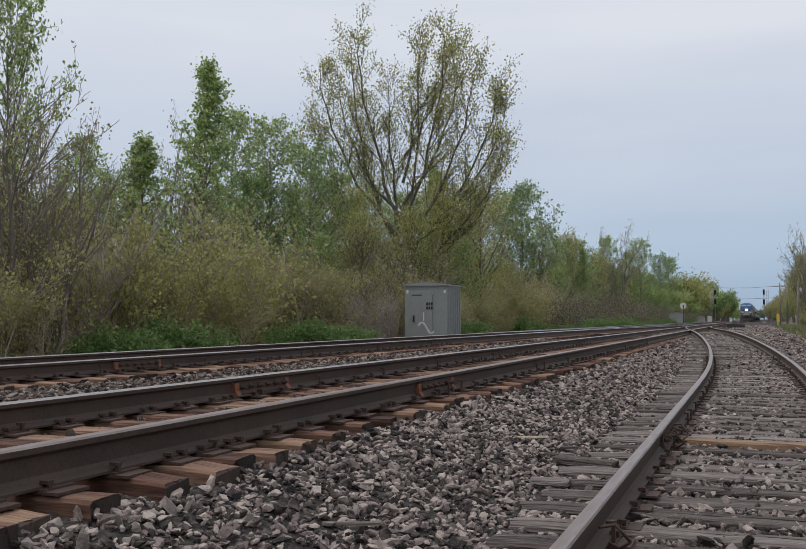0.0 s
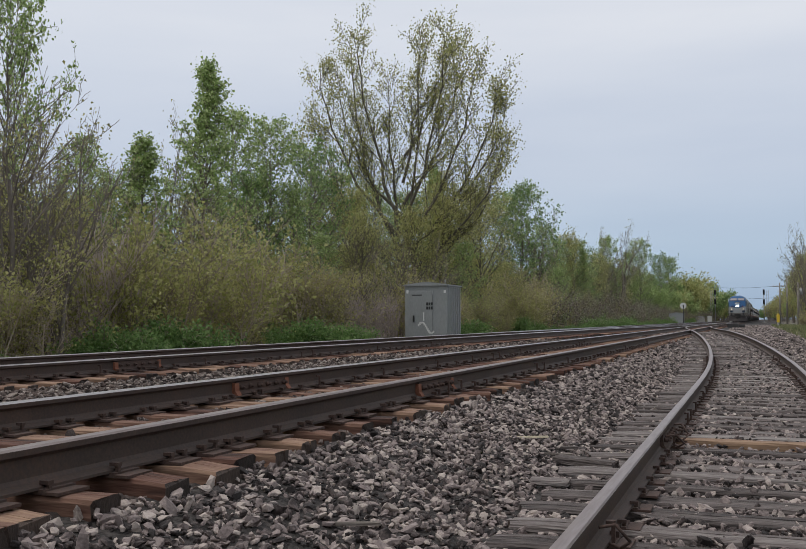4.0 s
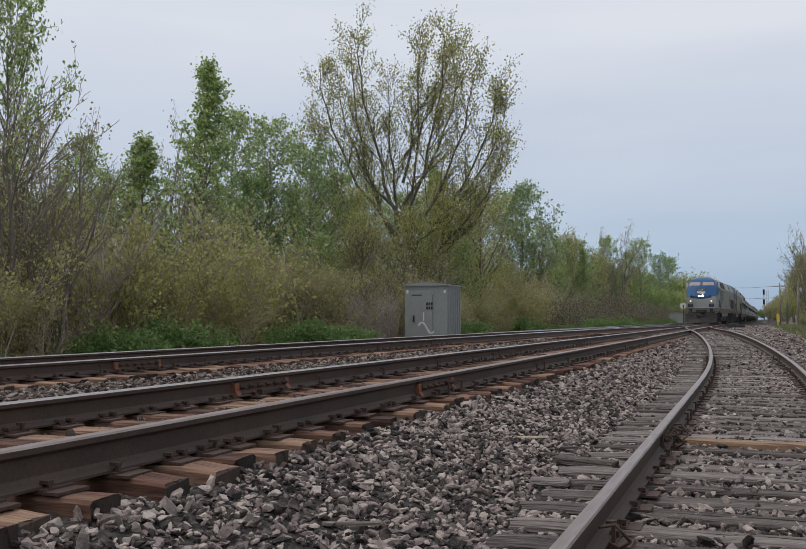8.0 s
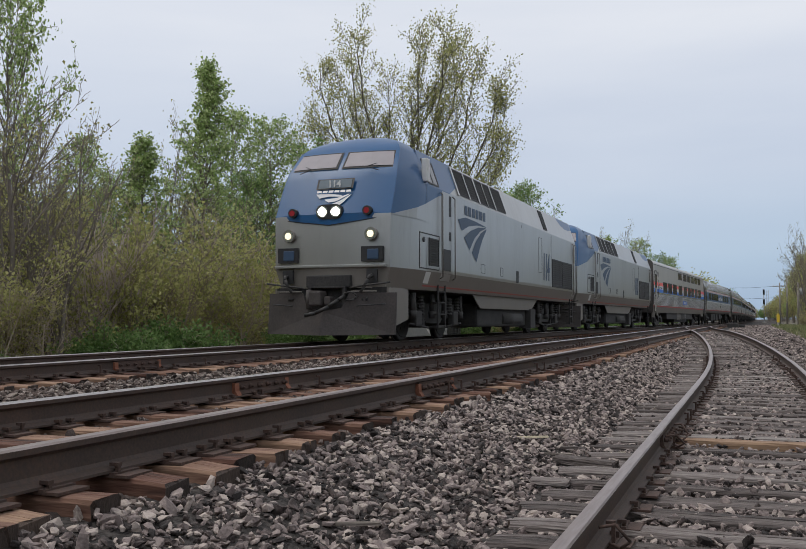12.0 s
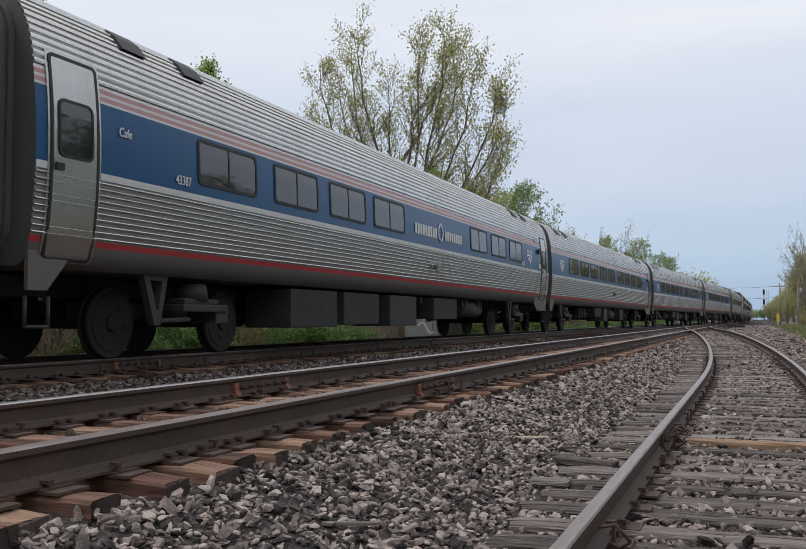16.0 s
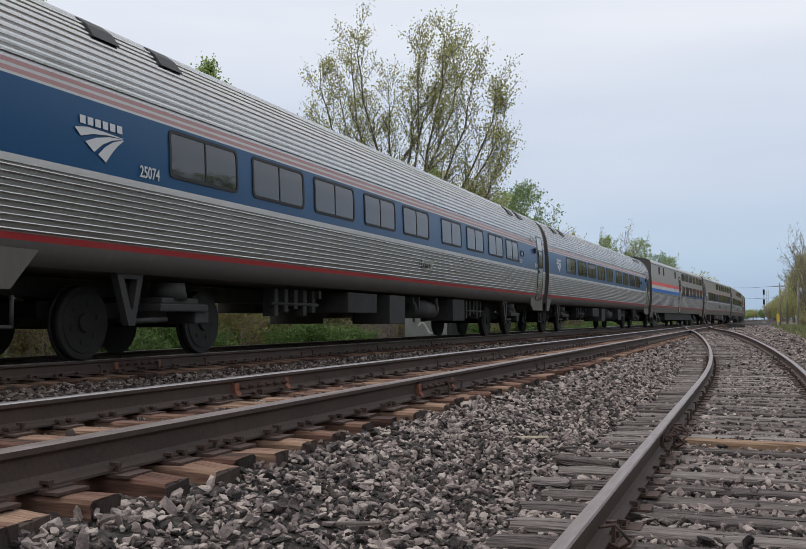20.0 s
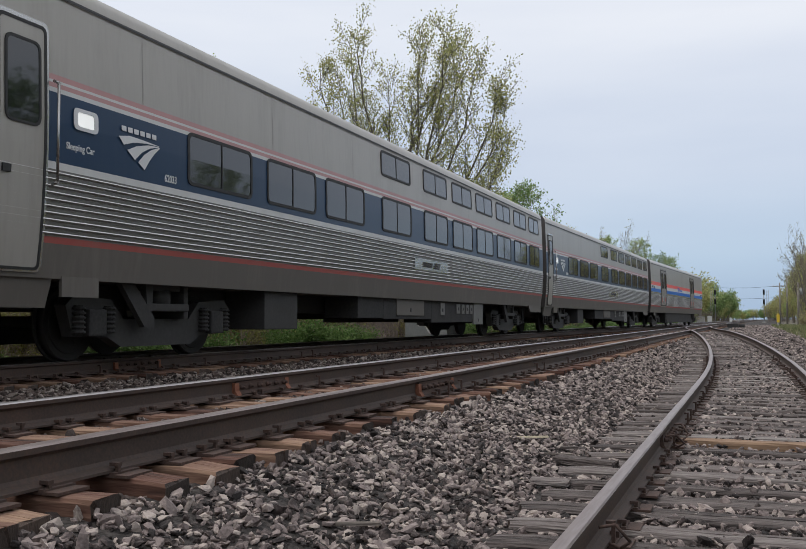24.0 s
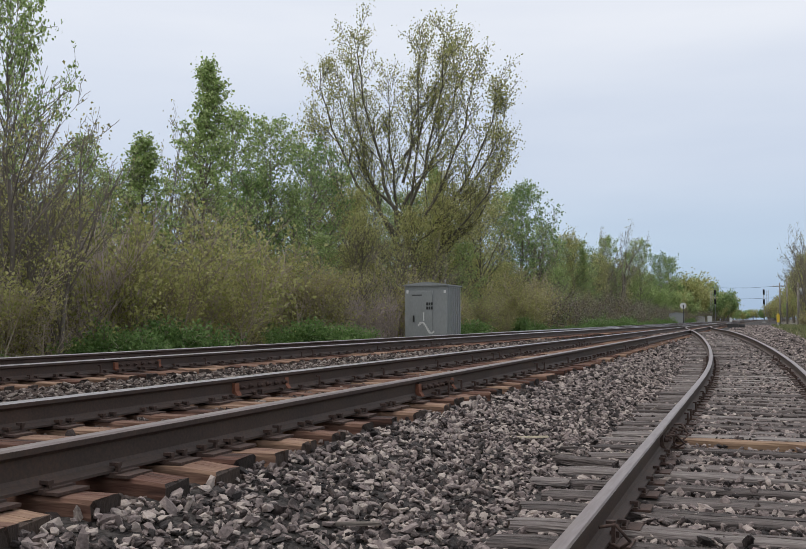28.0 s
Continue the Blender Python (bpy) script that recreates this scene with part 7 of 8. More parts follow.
# ---- ties, plates, joints ----
def lay_ties(trk, line, zf, s0, s1, count, mat, seed, extra=None, step=0.52, near_step=0.40, near=30.0, length=2.5, aside=0.0, w=0.095, first=()):
    rnd = random.Random(seed)
    meshes = [tie_mesh(seed * 10 + i, length, mat, w=w) for i in range(8)]
    s, n = s0, 0
    while s < s1 and n < count:
        t = math.degrees(math.atan2(line(s + 0.2) - line(s - 0.2), 0.4))
        ob = new("tie", rnd.choice(meshes))
        ob.parent = trk
        grow_by = 1.0 + (extra(s) / length if extra else 0.0)
        ob.matrix_basis = pose(line(s) + aside + rnd.uniform(-0.05, 0.05) + (extra(s) / 2 if extra else 0), s + rnd.uniform(-0.02, 0.02), zf(s) - 0.186 + rnd.uniform(-0.012, 0.004), rnd.uniform(-2, 2), 0, -t + rnd.uniform(-1.3, 1.3)) @ Matrix.Diagonal((grow_by, rnd.uniform(0.9, 1.12), 1, 1))
        TIES.append((ob.matrix_basis.translation.x, s, length / 2 * grow_by))
        n += 1
        s = first[n] if n < len(first) else s + (near_step if s < near else step) * rnd.uniform(0.90, 1.10)


TIES = []
lay_ties(track_main, main_line, flat, 0.95, 150, 300, M["tie_red"], 3, near_step=0.42, length=2.44, aside=-0.13,
         first=(0.95, 1.33, 1.72, 2.10, 2.43, 2.68, 3.03, 3.45, 3.85, 4.17, 4.43, 4.84, 5.29, 5.75, 6.14, 6.63, 6.85, 7.34, 7.87, 8.25, 8.65))
lay_ties(track_far, far_line, flat, 2.0, 150, 300, M["tie_red"], 4, extra=lambda s: min(2.3, train_line(s) - far_line(s)) if s < 90 else 0.0)
lay_ties(track_siding, siding_line, siding_z, 0.6, 52, 130, M["tie_grey"], 5, near_step=0.445, length=2.62, w=0.11)
orange = new("tie", tie_mesh(77, 2.62, M["tie_new"]))
orange.parent = track_siding
tagged(orange, "newer orange-brown tie")
NEW_TIE_S = 8.50
orange.matrix_basis = pose(siding_line(NEW_TIE_S) + 0.42, NEW_TIE_S, siding_z(NEW_TIE_S) - 0.165, 0, 0, -0.6)


def plate_mesh(heights):
    bm = bmesh.new()
    box(bm, -0.17, 0.17, -0.09, 0.09, -0.012, 0.001)
    box(bm, -0.10, -0.072, -0.09, 0.09, 0.001, 0.009)
    box(bm, 0.072, 0.10, -0.09, 0.09, 0.001, 0.009)
    for (x, y), tall in zip(((-0.088, 0.05), (0.088, -0.05), (0.088, 0.06)), heights):
        box(bm, x - 0.009, x + 0.009, y - 0.009, y + 0.009, 0.0, tall)
        k = 0.012 if x < 0 else -0.012
        box(bm, x + k - 0.022, x + k + 0.022, y - 0.016, y + 0.016, tall - 0.006, tall + 0.010)
    me = bpy.data.meshes.new("tie_plate")
    bm.to_mesh(me)
    bm.free()
    me.materials.append(M["rust"])
    return me


PLATES = [plate_mesh(h) for h in ((0.03, 0.03, 0.045), (0.04, 0.10, 0.03), (0.03, 0.045, 0.03), (0.09, 0.03, 0.03), (0.03, 0.03, 0.03))]
rnd = random.Random(9)
for trk, line, zf, far in ((track_main, main_line, flat, 26.0), (track_siding, siding_line, siding_z, 24.0), (track_far, far_line, flat, 24.0)):
    for o in list(trk.children):
        if o.name.split(".")[0] == "tie" and o.matrix_basis.translation.y < far:
            s = o.matrix_basis.translation.y
            for off in (-0.7525, 0.7525):
                p = new("tie_plate", rnd.choice(PLATES))
                p.parent = trk
                p.matrix_basis = pose(line(s) + off, s, zf(s) - 0.178, 0, 0, rnd.choice((0, 180)) + rnd.uniform(-1.5, 1.5))


def joint(trk, x, s, z, half=0.46, painted=False):
    """Two fishplates with bolts on a rail."""
    for sg in (1, -1):
        bm = bmesh.new()
        prism(bm, [(sg * 0.012, -0.140), (sg * 0.060, -0.150), (sg * 0.040, -0.120), (sg * 0.034, -0.060), (sg * 0.037, -0.042), (sg * 0.014, -0.050)], -half, half, axis="y")
        bar = part("joint_bar", bm, M["rust"], trk)
        bar.matrix_basis = pose(x, s, z)
        for k in range(6):
            bm = bmesh.new()
            y = -half + 0.075 + k * (2 * half - 0.15) / 5
            tube(bm, (sg * 0.03, y, -0.090), (sg * 0.068, y, -0.090), 0.021, n=6)
            tube(bm, (sg * 0.066, y, -0.090), (sg * 0.088, y, -0.090), 0.012, n=8)
            part("bolt", bm, M["rust"], bar)
        if painted:
            for y in (-half - 0.03, half - 0.03):
                bm = bmesh.new()
                prism(bm, [(sg * 0.012, -0.152), (sg * 0.075, -0.158), (sg * 0.046, -0.120), (sg * 0.041, -0.055), (sg * 0.014, -0.050)], y, y + 0.07, axis="y")
                part("end_post", bm, M["rust_orange"], bar)


joint(track_main, MAIN_X + 0.7525, 7.98, 0, painted=True)
joint(track_main, MAIN_X - 0.7525, 7.5, 0, painted=True)
joint(track_far, FAR_X + 0.7525, 10.35, 0, painted=True)
joint(track_siding, siding_line(8.1) - 0.7525, 8.1, siding_z(8.1))
for k, (s, dy) in enumerate(((7.7, 0.25), (8.6, -0.2), (4.25, 0.1))):
    bm = bmesh.new()
    x = siding_line(s) - 0.7525 + 0.05
    z = siding_z(s)
    pipe(bm, [(x, s, z - 0.06), (x + 0.07, s + dy * 0.3, z - 0.05), (x + 0.13, s + dy * 0.7, z - 0.13), (x + 0.08, s + dy, z - 0.17), (x + 0.03, s + dy * 1.2, z - 0.155)], 0.008, n=6)
    part("bond_wire", bm, M["rust"], track_siding)


# ---- ballast stones ----
def stones(name, label, regions, seed, mat):
    """Angular stones scattered over stretches of the bed: (x0, x1, s0, s1, spacing, size)."""
    rng = np.random.default_rng(seed)
    tie_s = np.array([t[1] for t in TIES])
    tie_x = np.array([t[0] for t in TIES])
    tie_h = np.array([t[2] for t in TIES])
    cs, ss = [], []
    for x0, x1, s0, s1, gap, size, cover in regions:
        n = int((x1 - x0) * (s1 - s0) / gap / gap)
        x, s = rng.uniform(x0, x1, n), rng.uniform(s0, s1, n)
        keep = np.ones(n, bool)
        for tx, ts, th in zip(tie_x, tie_s, tie_h):
            if s0 - 1 < ts < s1 + 1:
                keep &= ~((np.abs(s - ts) < 0.115) & (np.abs(x - tx) < th) & (rng.random(n) < 1 - cover))
        for line in (main_line, siding_line, far_line):
            for off in (-0.7525, 0.7525):
                lx = np.array([line(a) for a in s]) + off
                keep &= np.abs(x - lx) > 0.09
        x, s = x[keep], s[keep]
        z = np.array([ground_z(a - drift(b), b) for a, b in zip(x, s)])
        z = z + 0.03 * (cover > 0.4)
        cs.append(np.stack([x, s, z + rng.uniform(-0.55, 0.55, len(x)) * size], 1))
        ss.append(size * rng.lognormal(0, 0.32, len(x)))
    c, size = np.concatenate(cs), np.concatenate(ss)
    n = len(c)
    g = (1 + 5 ** 0.5) / 2
    base = np.array([(-1, g, 0), (1, g, 0), (-1, -g, 0), (1, -g, 0), (0, -1, g), (0, 1, g), (0, -1, -g), (0, 1, -g), (g, 0, -1), (g, 0, 1), (-g, 0, -1), (-g, 0, 1)]) * 0.263
    v = base[None] * (1 + rng.uniform(-0.36, 0.36, (n, 12, 1))) + rng.uniform(-0.10, 0.10, (n, 12, 3))
    v = np.clip(v, -rng.uniform(0.26, 0.5, (n, 1, 3)), rng.uniform(0.26, 0.5, (n, 1, 3)))
    v *= (rng.uniform(0.7, 1.2, (n, 1, 3)) * np.array([1.45, 1.05, 0.62])) * size[:, None, None]
    ang = rng.normal(0, 1, (n, 4)) * np.array([1.0, 0.30, 0.30, 1.0])
    ang /= np.linalg.norm(ang, axis=1)[:, None]
    w, x, y, z = ang.T
    R = np.stack([1 - 2 * (y * y + z * z), 2 * (x * y - z * w), 2 * (x * z + y * w), 2 * (x * y + z * w), 1 - 2 * (x * x + z * z), 2 * (y * z - x * w),
                  2 * (x * z - y * w), 2 * (y * z + x * w), 1 - 2 * (x * x + y * y)], 1).reshape(n, 3, 3)
    v = np.einsum("nij,nkj->nki", R, v) + c[:, None, :]
    q = np.array([(0, 11, 5), (0, 5, 1), (0, 1, 7), (0, 7, 10), (0, 10, 11), (1, 5, 9), (5, 11, 4), (11, 10, 2), (10, 7, 6), (7, 1, 8),
                  (3, 9, 4), (3, 4, 2), (3, 2, 6), (3, 6, 8), (3, 8, 9), (4, 9, 5), (2, 4, 11), (6, 2, 10), (8, 6, 7), (9, 8, 1)])
    f = (np.arange(n)[:, None, None] * 12 + q[None]).reshape(-1, 3)
    me = arrays_mesh(name, v.reshape(-1, 3), f, [mat])
    return tagged(new(name, me), label, "ballast", kind="stuff")


stones("ballast_stones", "loose angular grey crushed stone between the tracks",
       [(-2.4, 1.4, 2.0, 8.5, 0.0272, 0.040, 0.04), (-2.4, 1.9, 8.5, 22.0, 0.034, 0.045, 0.12), (-3.0, 2.6, 22.0, 36.0, 0.054, 0.060, 0.2), (-4.5, 2.8, 36.0, 64.0, 0.088, 0.076, 0.3),
        (-0.65, 1.6, 3.0, 20.0, 0.055, 0.042, 0.41), (-0.65, 1.6, 20.0, 36.0, 0.085, 0.054, 0.41), (1.9, 3.6, 14.0, 40.0, 0.085, 0.07, 0.0), (-1.5, 2.3, 64.0, 125.0, 0.15, 0.11, 0.0)], 8, M["stone"])
stones("stained_ballast", "rust-stained crushed stone between the rails of the main lines",
       [(-4.9, -2.4, 1.8, 9.0, 0.045, 0.040, 0.10), (-4.9, -2.4, 9.0, 20.0, 0.055, 0.046, 0.25), (-7.2, -4.8, 4.0, 15.0, 0.045, 0.048, 0.2), (-7.2, -4.8, 15.0, 34.0, 0.070, 0.060, 0.25), (-9.9, -7.0, 5.0, 26.0, 0.070, 0.052, 0.2)], 9, M["stone_rusty"])


# ---- litter on the ballast ----
def slab(name, label, x, s, L, W, H, turn, mat, lift=0.0, category="scrap wood", dz=0.0):
    bm = bmesh.new()
    vs = box(bm, -L / 2, L / 2, -W / 2, W / 2, 0, H, bevel=min(W, H) * 0.18)
    r = random.Random(int(x * 100 + s * 10))
    for v in bm.verts:
        v.co += Vector((r.uniform(-1, 1) * W * 0.12, r.uniform(-1, 1) * W * 0.08, r.uniform(-1, 1) * H * 0.1))
    ob = tagged(part(name, bm, mat), label, category)
    ob.matrix_basis = pose(x, s, ground_z(x, s) + 0.012 + dz, lift, 0, turn)
    return ob


def spot(px, py, h):
    """Where a line of sight meets the level h below the eye."""
    f = 784 / math.tan(radians(46.88) / 2)
    u = radians(VIEW_UP)
    d = Vector(((px - 784) / f, 1, (534 - py) / f))
    d = Vector((d.x, d.y * math.cos(u) - d.z * math.sin(u), d.y * math.sin(u) + d.z * math.cos(u)))
    k = -h / d.z
    th = radians(VIEW_TURN)
    return (d.x * math.cos(th) - d.y * math.sin(th)) * k, (d.x * math.sin(th) + d.y * math.cos(th)) * k


def lie(px, py, lift=0.035):
    """Where a line of sight meets the top of the ballast."""
    h = 1.0
    for _ in range(12):
        x, s = spot(px, py, h)
        h = 0.5 * h + 0.5 * (EYE_Z - ground_z(x, s) - lift)
    return x, s


M["lath"] = material("pale_raw_wood", [(0.50, 0.42, 0.29), (0.72, 0.64, 0.48)], rough=0.8, scale=4, fine=40, stretch=(0.3, 3, 3), bump=0.2)
LITTER = [("wood_lath", "thin pale broken lath lying on the ballast", 1026, 852, 0.34, 0.030, 0.016, 24, "lath", 0), ("wood_lath", "small pale wood chip on the ballast", 1202, 882, 0.12, 0.026, 0.012, 34, "lath", 0),
          ("wood_chunk", "split grey piece of an old tie", 1140, 906, 0.50, 0.10, 0.055, -20, "tie_grey", 6), ("wood_chunk", "weathered grey scrap of tie wood", 1070, 942, 0.24, 0.11, 0.035, 4, "tie_grey", 4),
          ("wood_chunk", "brown splintered tie fragment beside the rail", 1265, 1010, 0.32, 0.06, 0.022, -38, "tie_grey", 3), ("stick", "dry broken stick on the stones", 690, 1022, 0.24, 0.018, 0.016, 22, "bark", 0),
          ("stick", "thin grey stick lying among the stones", 1075, 884, 0.30, 0.012, 0.012, 8, "bark", 0), ("wood_chunk", "short dark splinter of tie wood", 1320, 1000, 0.10, 0.05, 0.02, 50, "tie_grey", 0),
          ("stick", "dry twig lying against the rail foot", 1236, 905, 0.22, 0.010, 0.010, 70, "bark", 6), ("wood_chunk", "rotten wood chip by the siding", 1105, 873, 0.16, 0.05, 0.02, 12, "tie_grey", 0)]
for name, label, px, py, L, W, H, turn, mat, tilt in LITTER:
    x, s = lie(px, py)
    slab(name, label, x, s, L, W, H, turn, M[mat], tilt, dz=0.022)
for px, py, w in ((952, 664, 0.55), (978, 663, 0.40), (1000, 661, 0.50)):
    x, s = lie(px, py, 0.06)
    slab("concrete_slab", "pale concrete slab between the tracks", x, s, w * 0.9, 0.5, 0.10, 15, M["concrete"], 0, "slab")


# ---- relay cabinet beside the far track ----
def relay_cabinet():
    cab = tagged(empty("relay_cabinet", pose(-11.30, 33.4, -0.86)), "grey aluminium signal relay cabinet with a graffiti scrawl", "signal cabinet")
    w, d, h = 1.66, 1.66, 2.60
    bm = bmesh.new()
    box(bm, -w / 2 - 0.06, w / 2 + 0.06, -d / 2 - 0.06, d / 2 + 0.06, -0.1, 0.18, bevel=0.02)
    part("plinth", bm, M["concrete"], cab)
    bm = bmesh.new()
    box(bm, -w / 2, w / 2, -d / 2, d / 2, 0.18, h, bevel=0.01)
    part("body", bm, M["steel_box"], cab)
    bm = bmesh.new()
    prism(bm, [(-w / 2 - 0.05, h), (w / 2 + 0.05, h), (w / 2 + 0.05, h + 0.04), (0, h + 0.15), (-w / 2 - 0.05, h + 0.04)], -d / 2 - 0.06, d / 2 + 0.06, axis="y")
    part("roof", bm, M["steel_box"], cab)
    y = -d / 2
    bm = bmesh.new()
    box(bm, -0.60, 0.26, y - 0.025, y + 0.004, 0.32, h - 0.20, bevel=0.008)
    door = part("door", bm, M["steel_box"], cab)
    bm = bmesh.new()
    box(bm, -0.50, -0.44, y - 0.07, y - 0.02, 1.25, 1.50, bevel=0.01)
    part("handle", bm, M["black"], door)
    bm = bmesh.new()
    box(bm, -0.10, -0.06, y - 0.04, y - 0.02, 1.30, 1.62)
    part("hasp", bm, M["white"], door)
    for z in (0.55, h - 0.45):
        bm = bmesh.new()
        tube(bm, (0.26, y - 0.03, z), (0.26, y - 0.03, z + 0.2), 0.018, n=8)
        part("hinge", bm, M["steel_box"], door)
    bm = bmesh.new()
    box(bm, -0.55, -0.15, y - 0.032, y - 0.02, 0.38, 0.46)
    part("vent", bm, M["black"], door)
    bm = bmesh.new()
    box(bm, -0.55, -0.15, y - 0.032, y - 0.02, h - 0.36, h - 0.33)
    part("drip_rail", bm, M["black"], door)
    bm = bmesh.new()
    for j in range(2):
        for i in range(3):
            box(bm, 0.02 + i * 0.09, 0.09 + i * 0.09, y - 0.032, y - 0.026, 1.72 + j * 0.15, 1.83 + j * 0.15)
    part("sign_bar", bm, M["black"], door)
    for x in (-w / 2 + 0.10, w / 2 - 0.10):
        bm = bmesh.new()
        box(bm, x - 0.04, x + 0.04, y - 0.008, y + 0.002, h - 0.28, h - 0.16)
        part("tag", bm, M["white"], cab)
    bm = bmesh.new()
    pts = [(-0.30 + 0.62 * i / 14, y - 0.034, 1.12 + 0.16 * math.sin(i * 0.42) - 0.010 * i) for i in range(15)]
    for a, b in zip(pts[:-1], pts[1:]):
        box(bm, a[0], b[0] + 0.01, y - 0.036, y - 0.03, min(a[2], b[2]) - 0.02, max(a[2], b[2]) + 0.02)
    part("scrawl", bm, M["white"], cab)
    x = w / 2
    for k in range(6):
        bm = bmesh.new()
        yy = -d / 2 + 0.14 + k * 0.26
        box(bm, x - 0.002, x + 0.035, yy, yy + 0.11, 0.22, h - 0.04, bevel=0.01)
        part("side_rib", bm, M["steel_box"], cab)
    bm = bmesh.new()
    tube(bm, (w / 2 - 0.15, -d / 2 + 0.2, h), (w / 2 - 0.15, -d / 2 + 0.2, h + 0.22), 0.02, n=8)
    tube(bm, (-w / 2 + 0.10, -d / 2 + 0.1, h), (-w / 2 + 0.10, -d / 2 + 0.1, h + 0.18), 0.015, n=8)
    part("lightning_rod", bm, M["steel_box"], cab)


relay_cabinet()


# ---- signals, poles and boxes at the far end ----
def far_spot(px, depth):
    th = radians(VIEW_TURN)
    x = (px - 784) / (784 / math.tan(radians(46.88) / 2)) * depth
    return x * math.cos(th) - depth * math.sin(th), x * math.sin(th) + depth * math.cos(th)


def signal_mast(px, depth, height, side):
    x, s = far_spot(px, depth)
    m = tagged(empty("signal_mast", pose(x, s, ground_z(x - drift(s), s))), "tall railway signal mast with ladder and dark signal heads", "signal", "signals")
    bm = bmesh.new()
    box(bm, -0.35, 0.35, -0.35, 0.35, -0.2, 0.3, bevel=0.02)
    part("foundation", bm, M["concrete"], m)
    bm = bmesh.new()
    tube(bm, (0, 0, 0.2), (0, 0, height), 0.085, n=10)
    part("mast", bm, M["steel_box"], m)
    bm = bmesh.new()
    for k in (-0.5, -0.95):
        tube(bm, (side * k, 0, 0.2), (side * k, 0, height - 0.3), 0.03, n=6)
    z = 0.4
    while z < height - 0.4:
        tube(bm, (side * -0.5, 0, z), (side * -0.95, 0, z), 0.02, n=6)
        z += 0.32
    part("ladder", bm, M["steel_box"], m)
    for z in (height - 0.6, height - 2.7):
        bm = bmesh.new()
        box(bm, -0.20, 0.20, -0.14, 0.10, z - 0.62, z + 0.50, bevel=0.07)
        h = part("signal_head", bm, M["black"], m)
        for k in range(3):
            bm = bmesh.new()
            tube(bm, (0, -0.14, z - 0.42 + 0.36 * k), (0, -0.36, z - 0.42 + 0.36 * k), 0.12, n=12, caps=False)
            part("hood", bm, M["black"], h)


signal_mast(1391, 205.0, 7.4, 1)
signal_mast(1486, 200.0, 7.3, -1)


def far_box(name, label, px, depth, w, d, h, mat, category="equipment box"):
    x, s = far_spot(px, depth)
    ob = tagged(empty(name, pose(x, s, ground_z(x - drift(s), s))), label, category)
    bm = bmesh.new()
    box(bm, -w / 2, w / 2, -d / 2, d / 2, -0.1, h, bevel=0.02)
    part("body", bm, mat, ob)
    bm = bmesh.new()
    prism(bm, [(-w / 2 - 0.06, h), (w / 2 + 0.06, h), (w / 2 + 0.06, h + 0.05), (0, h + 0.16), (-w / 2 - 0.06, h + 0.05)], -d / 2 - 0.06, d / 2 + 0.06, axis="y")
    part("roof", bm, mat, ob)
    bm = bmesh.new()
    box(bm, -w * 0.25, w * 0.2, -d / 2 - 0.03, -d / 2, 0.15, h - 0.2, bevel=0.01)
    part("door", bm, mat, ob)


far_box("equipment_hut", "grey metal equipment hut by the line", 1316, 150.0, 2.2, 2.0, 2.3, M["steel_box"])
far_box("equipment_box", "pale equipment box at the far crossing", 1361, 210.0, 2.0, 1.6, 1.9, M["concrete"])
far_box("equipment_box", "small white equipment box on a post", 1380, 205.0, 0.9, 0.8, 1.5, M["white"])
far_box("equipment_box", "small white marker box between the tracks", 1421, 190.0, 0.5, 0.5, 1.0, M["white"])
x, s = far_spot(1329, 140.0)
disc = tagged(empty("target_sign", pose(x, s, ground_z(x - drift(s), s))), "round white target sign on a thin post", "sign")
bm = bmesh.new()
tube(bm, (0, 0, 0), (0, 0, 2.9), 0.05, n=8)
part("post", bm, M["black"], disc)
bm = bmesh.new()
tube(bm, (0, -0.03, 2.9), (0, 0.0, 2.9), 0.47, n=28)
plate = part("disc", bm, M["white"], disc)
bm = bmesh.new()
box(bm, -0.08, 0.08, -0.045, -0.031, 2.5, 3.05)
part("mark", bm, M["black"], plate)

x, s = far_spot(1513, 92.0)
marker = tagged(empty("marker_post", pose(x, s, ground_z(x, s))), "yellow plastic warning marker post beside the track", "marker post")
bm = bmesh.new()
box(bm, -0.09, 0.09, -0.07, 0.07, -0.05, 0.58, bevel=0.02)
part("stem", bm, M["concrete"], marker)
bm = bmesh.new()
prism(bm, [(-0.13, 0.50), (0.13, 0.50), (0.15, 1.22), (0.09, 1.36), (-0.09, 1.36), (-0.15, 1.22)], -0.10, 0.10, axis="y")
part("hood", bm, M["yellow"], marker)


def utility_pole(px, depth, height, arm=True, can=False):
    x, s = far_spot(px, depth)
    p = tagged(empty("utility_pole", pose(x, s, ground_z(x - drift(s), s))), "grey wooden utility pole" + (" with a transformer can" if can else " with a crossarm" if arm else " without wires"), "utility pole", "utility poles")
    bm = bmesh.new()
    tube(bm, (0, 0, -0.3), (0, 0, height), 0.17, 0.11, n=10)
    part("pole", bm, M["pole_wood"], p)
    if arm:
        bm = bmesh.new()
        box(bm, -1.2, 1.2, -0.06, 0.06, height - 0.7, height - 0.56, bevel=0.01)
        part("crossarm", bm, M["pole_wood"], p)
        for k in (-1.05, -0.5, 0.5, 1.05):
            bm = bmesh.new()
            tube(bm, (k, 0, height - 0.56), (k, 0, height - 0.40), 0.04, n=8)
            part("insulator", bm, M["white"], p)
    if can:
        bm = bmesh.new()
        tube(bm, (0.4, 0, height - 1.7), (0.4, 0, height - 0.8), 0.25, n=14)
        part("transformer", bm, M["steel_box"], p)
    return x, s


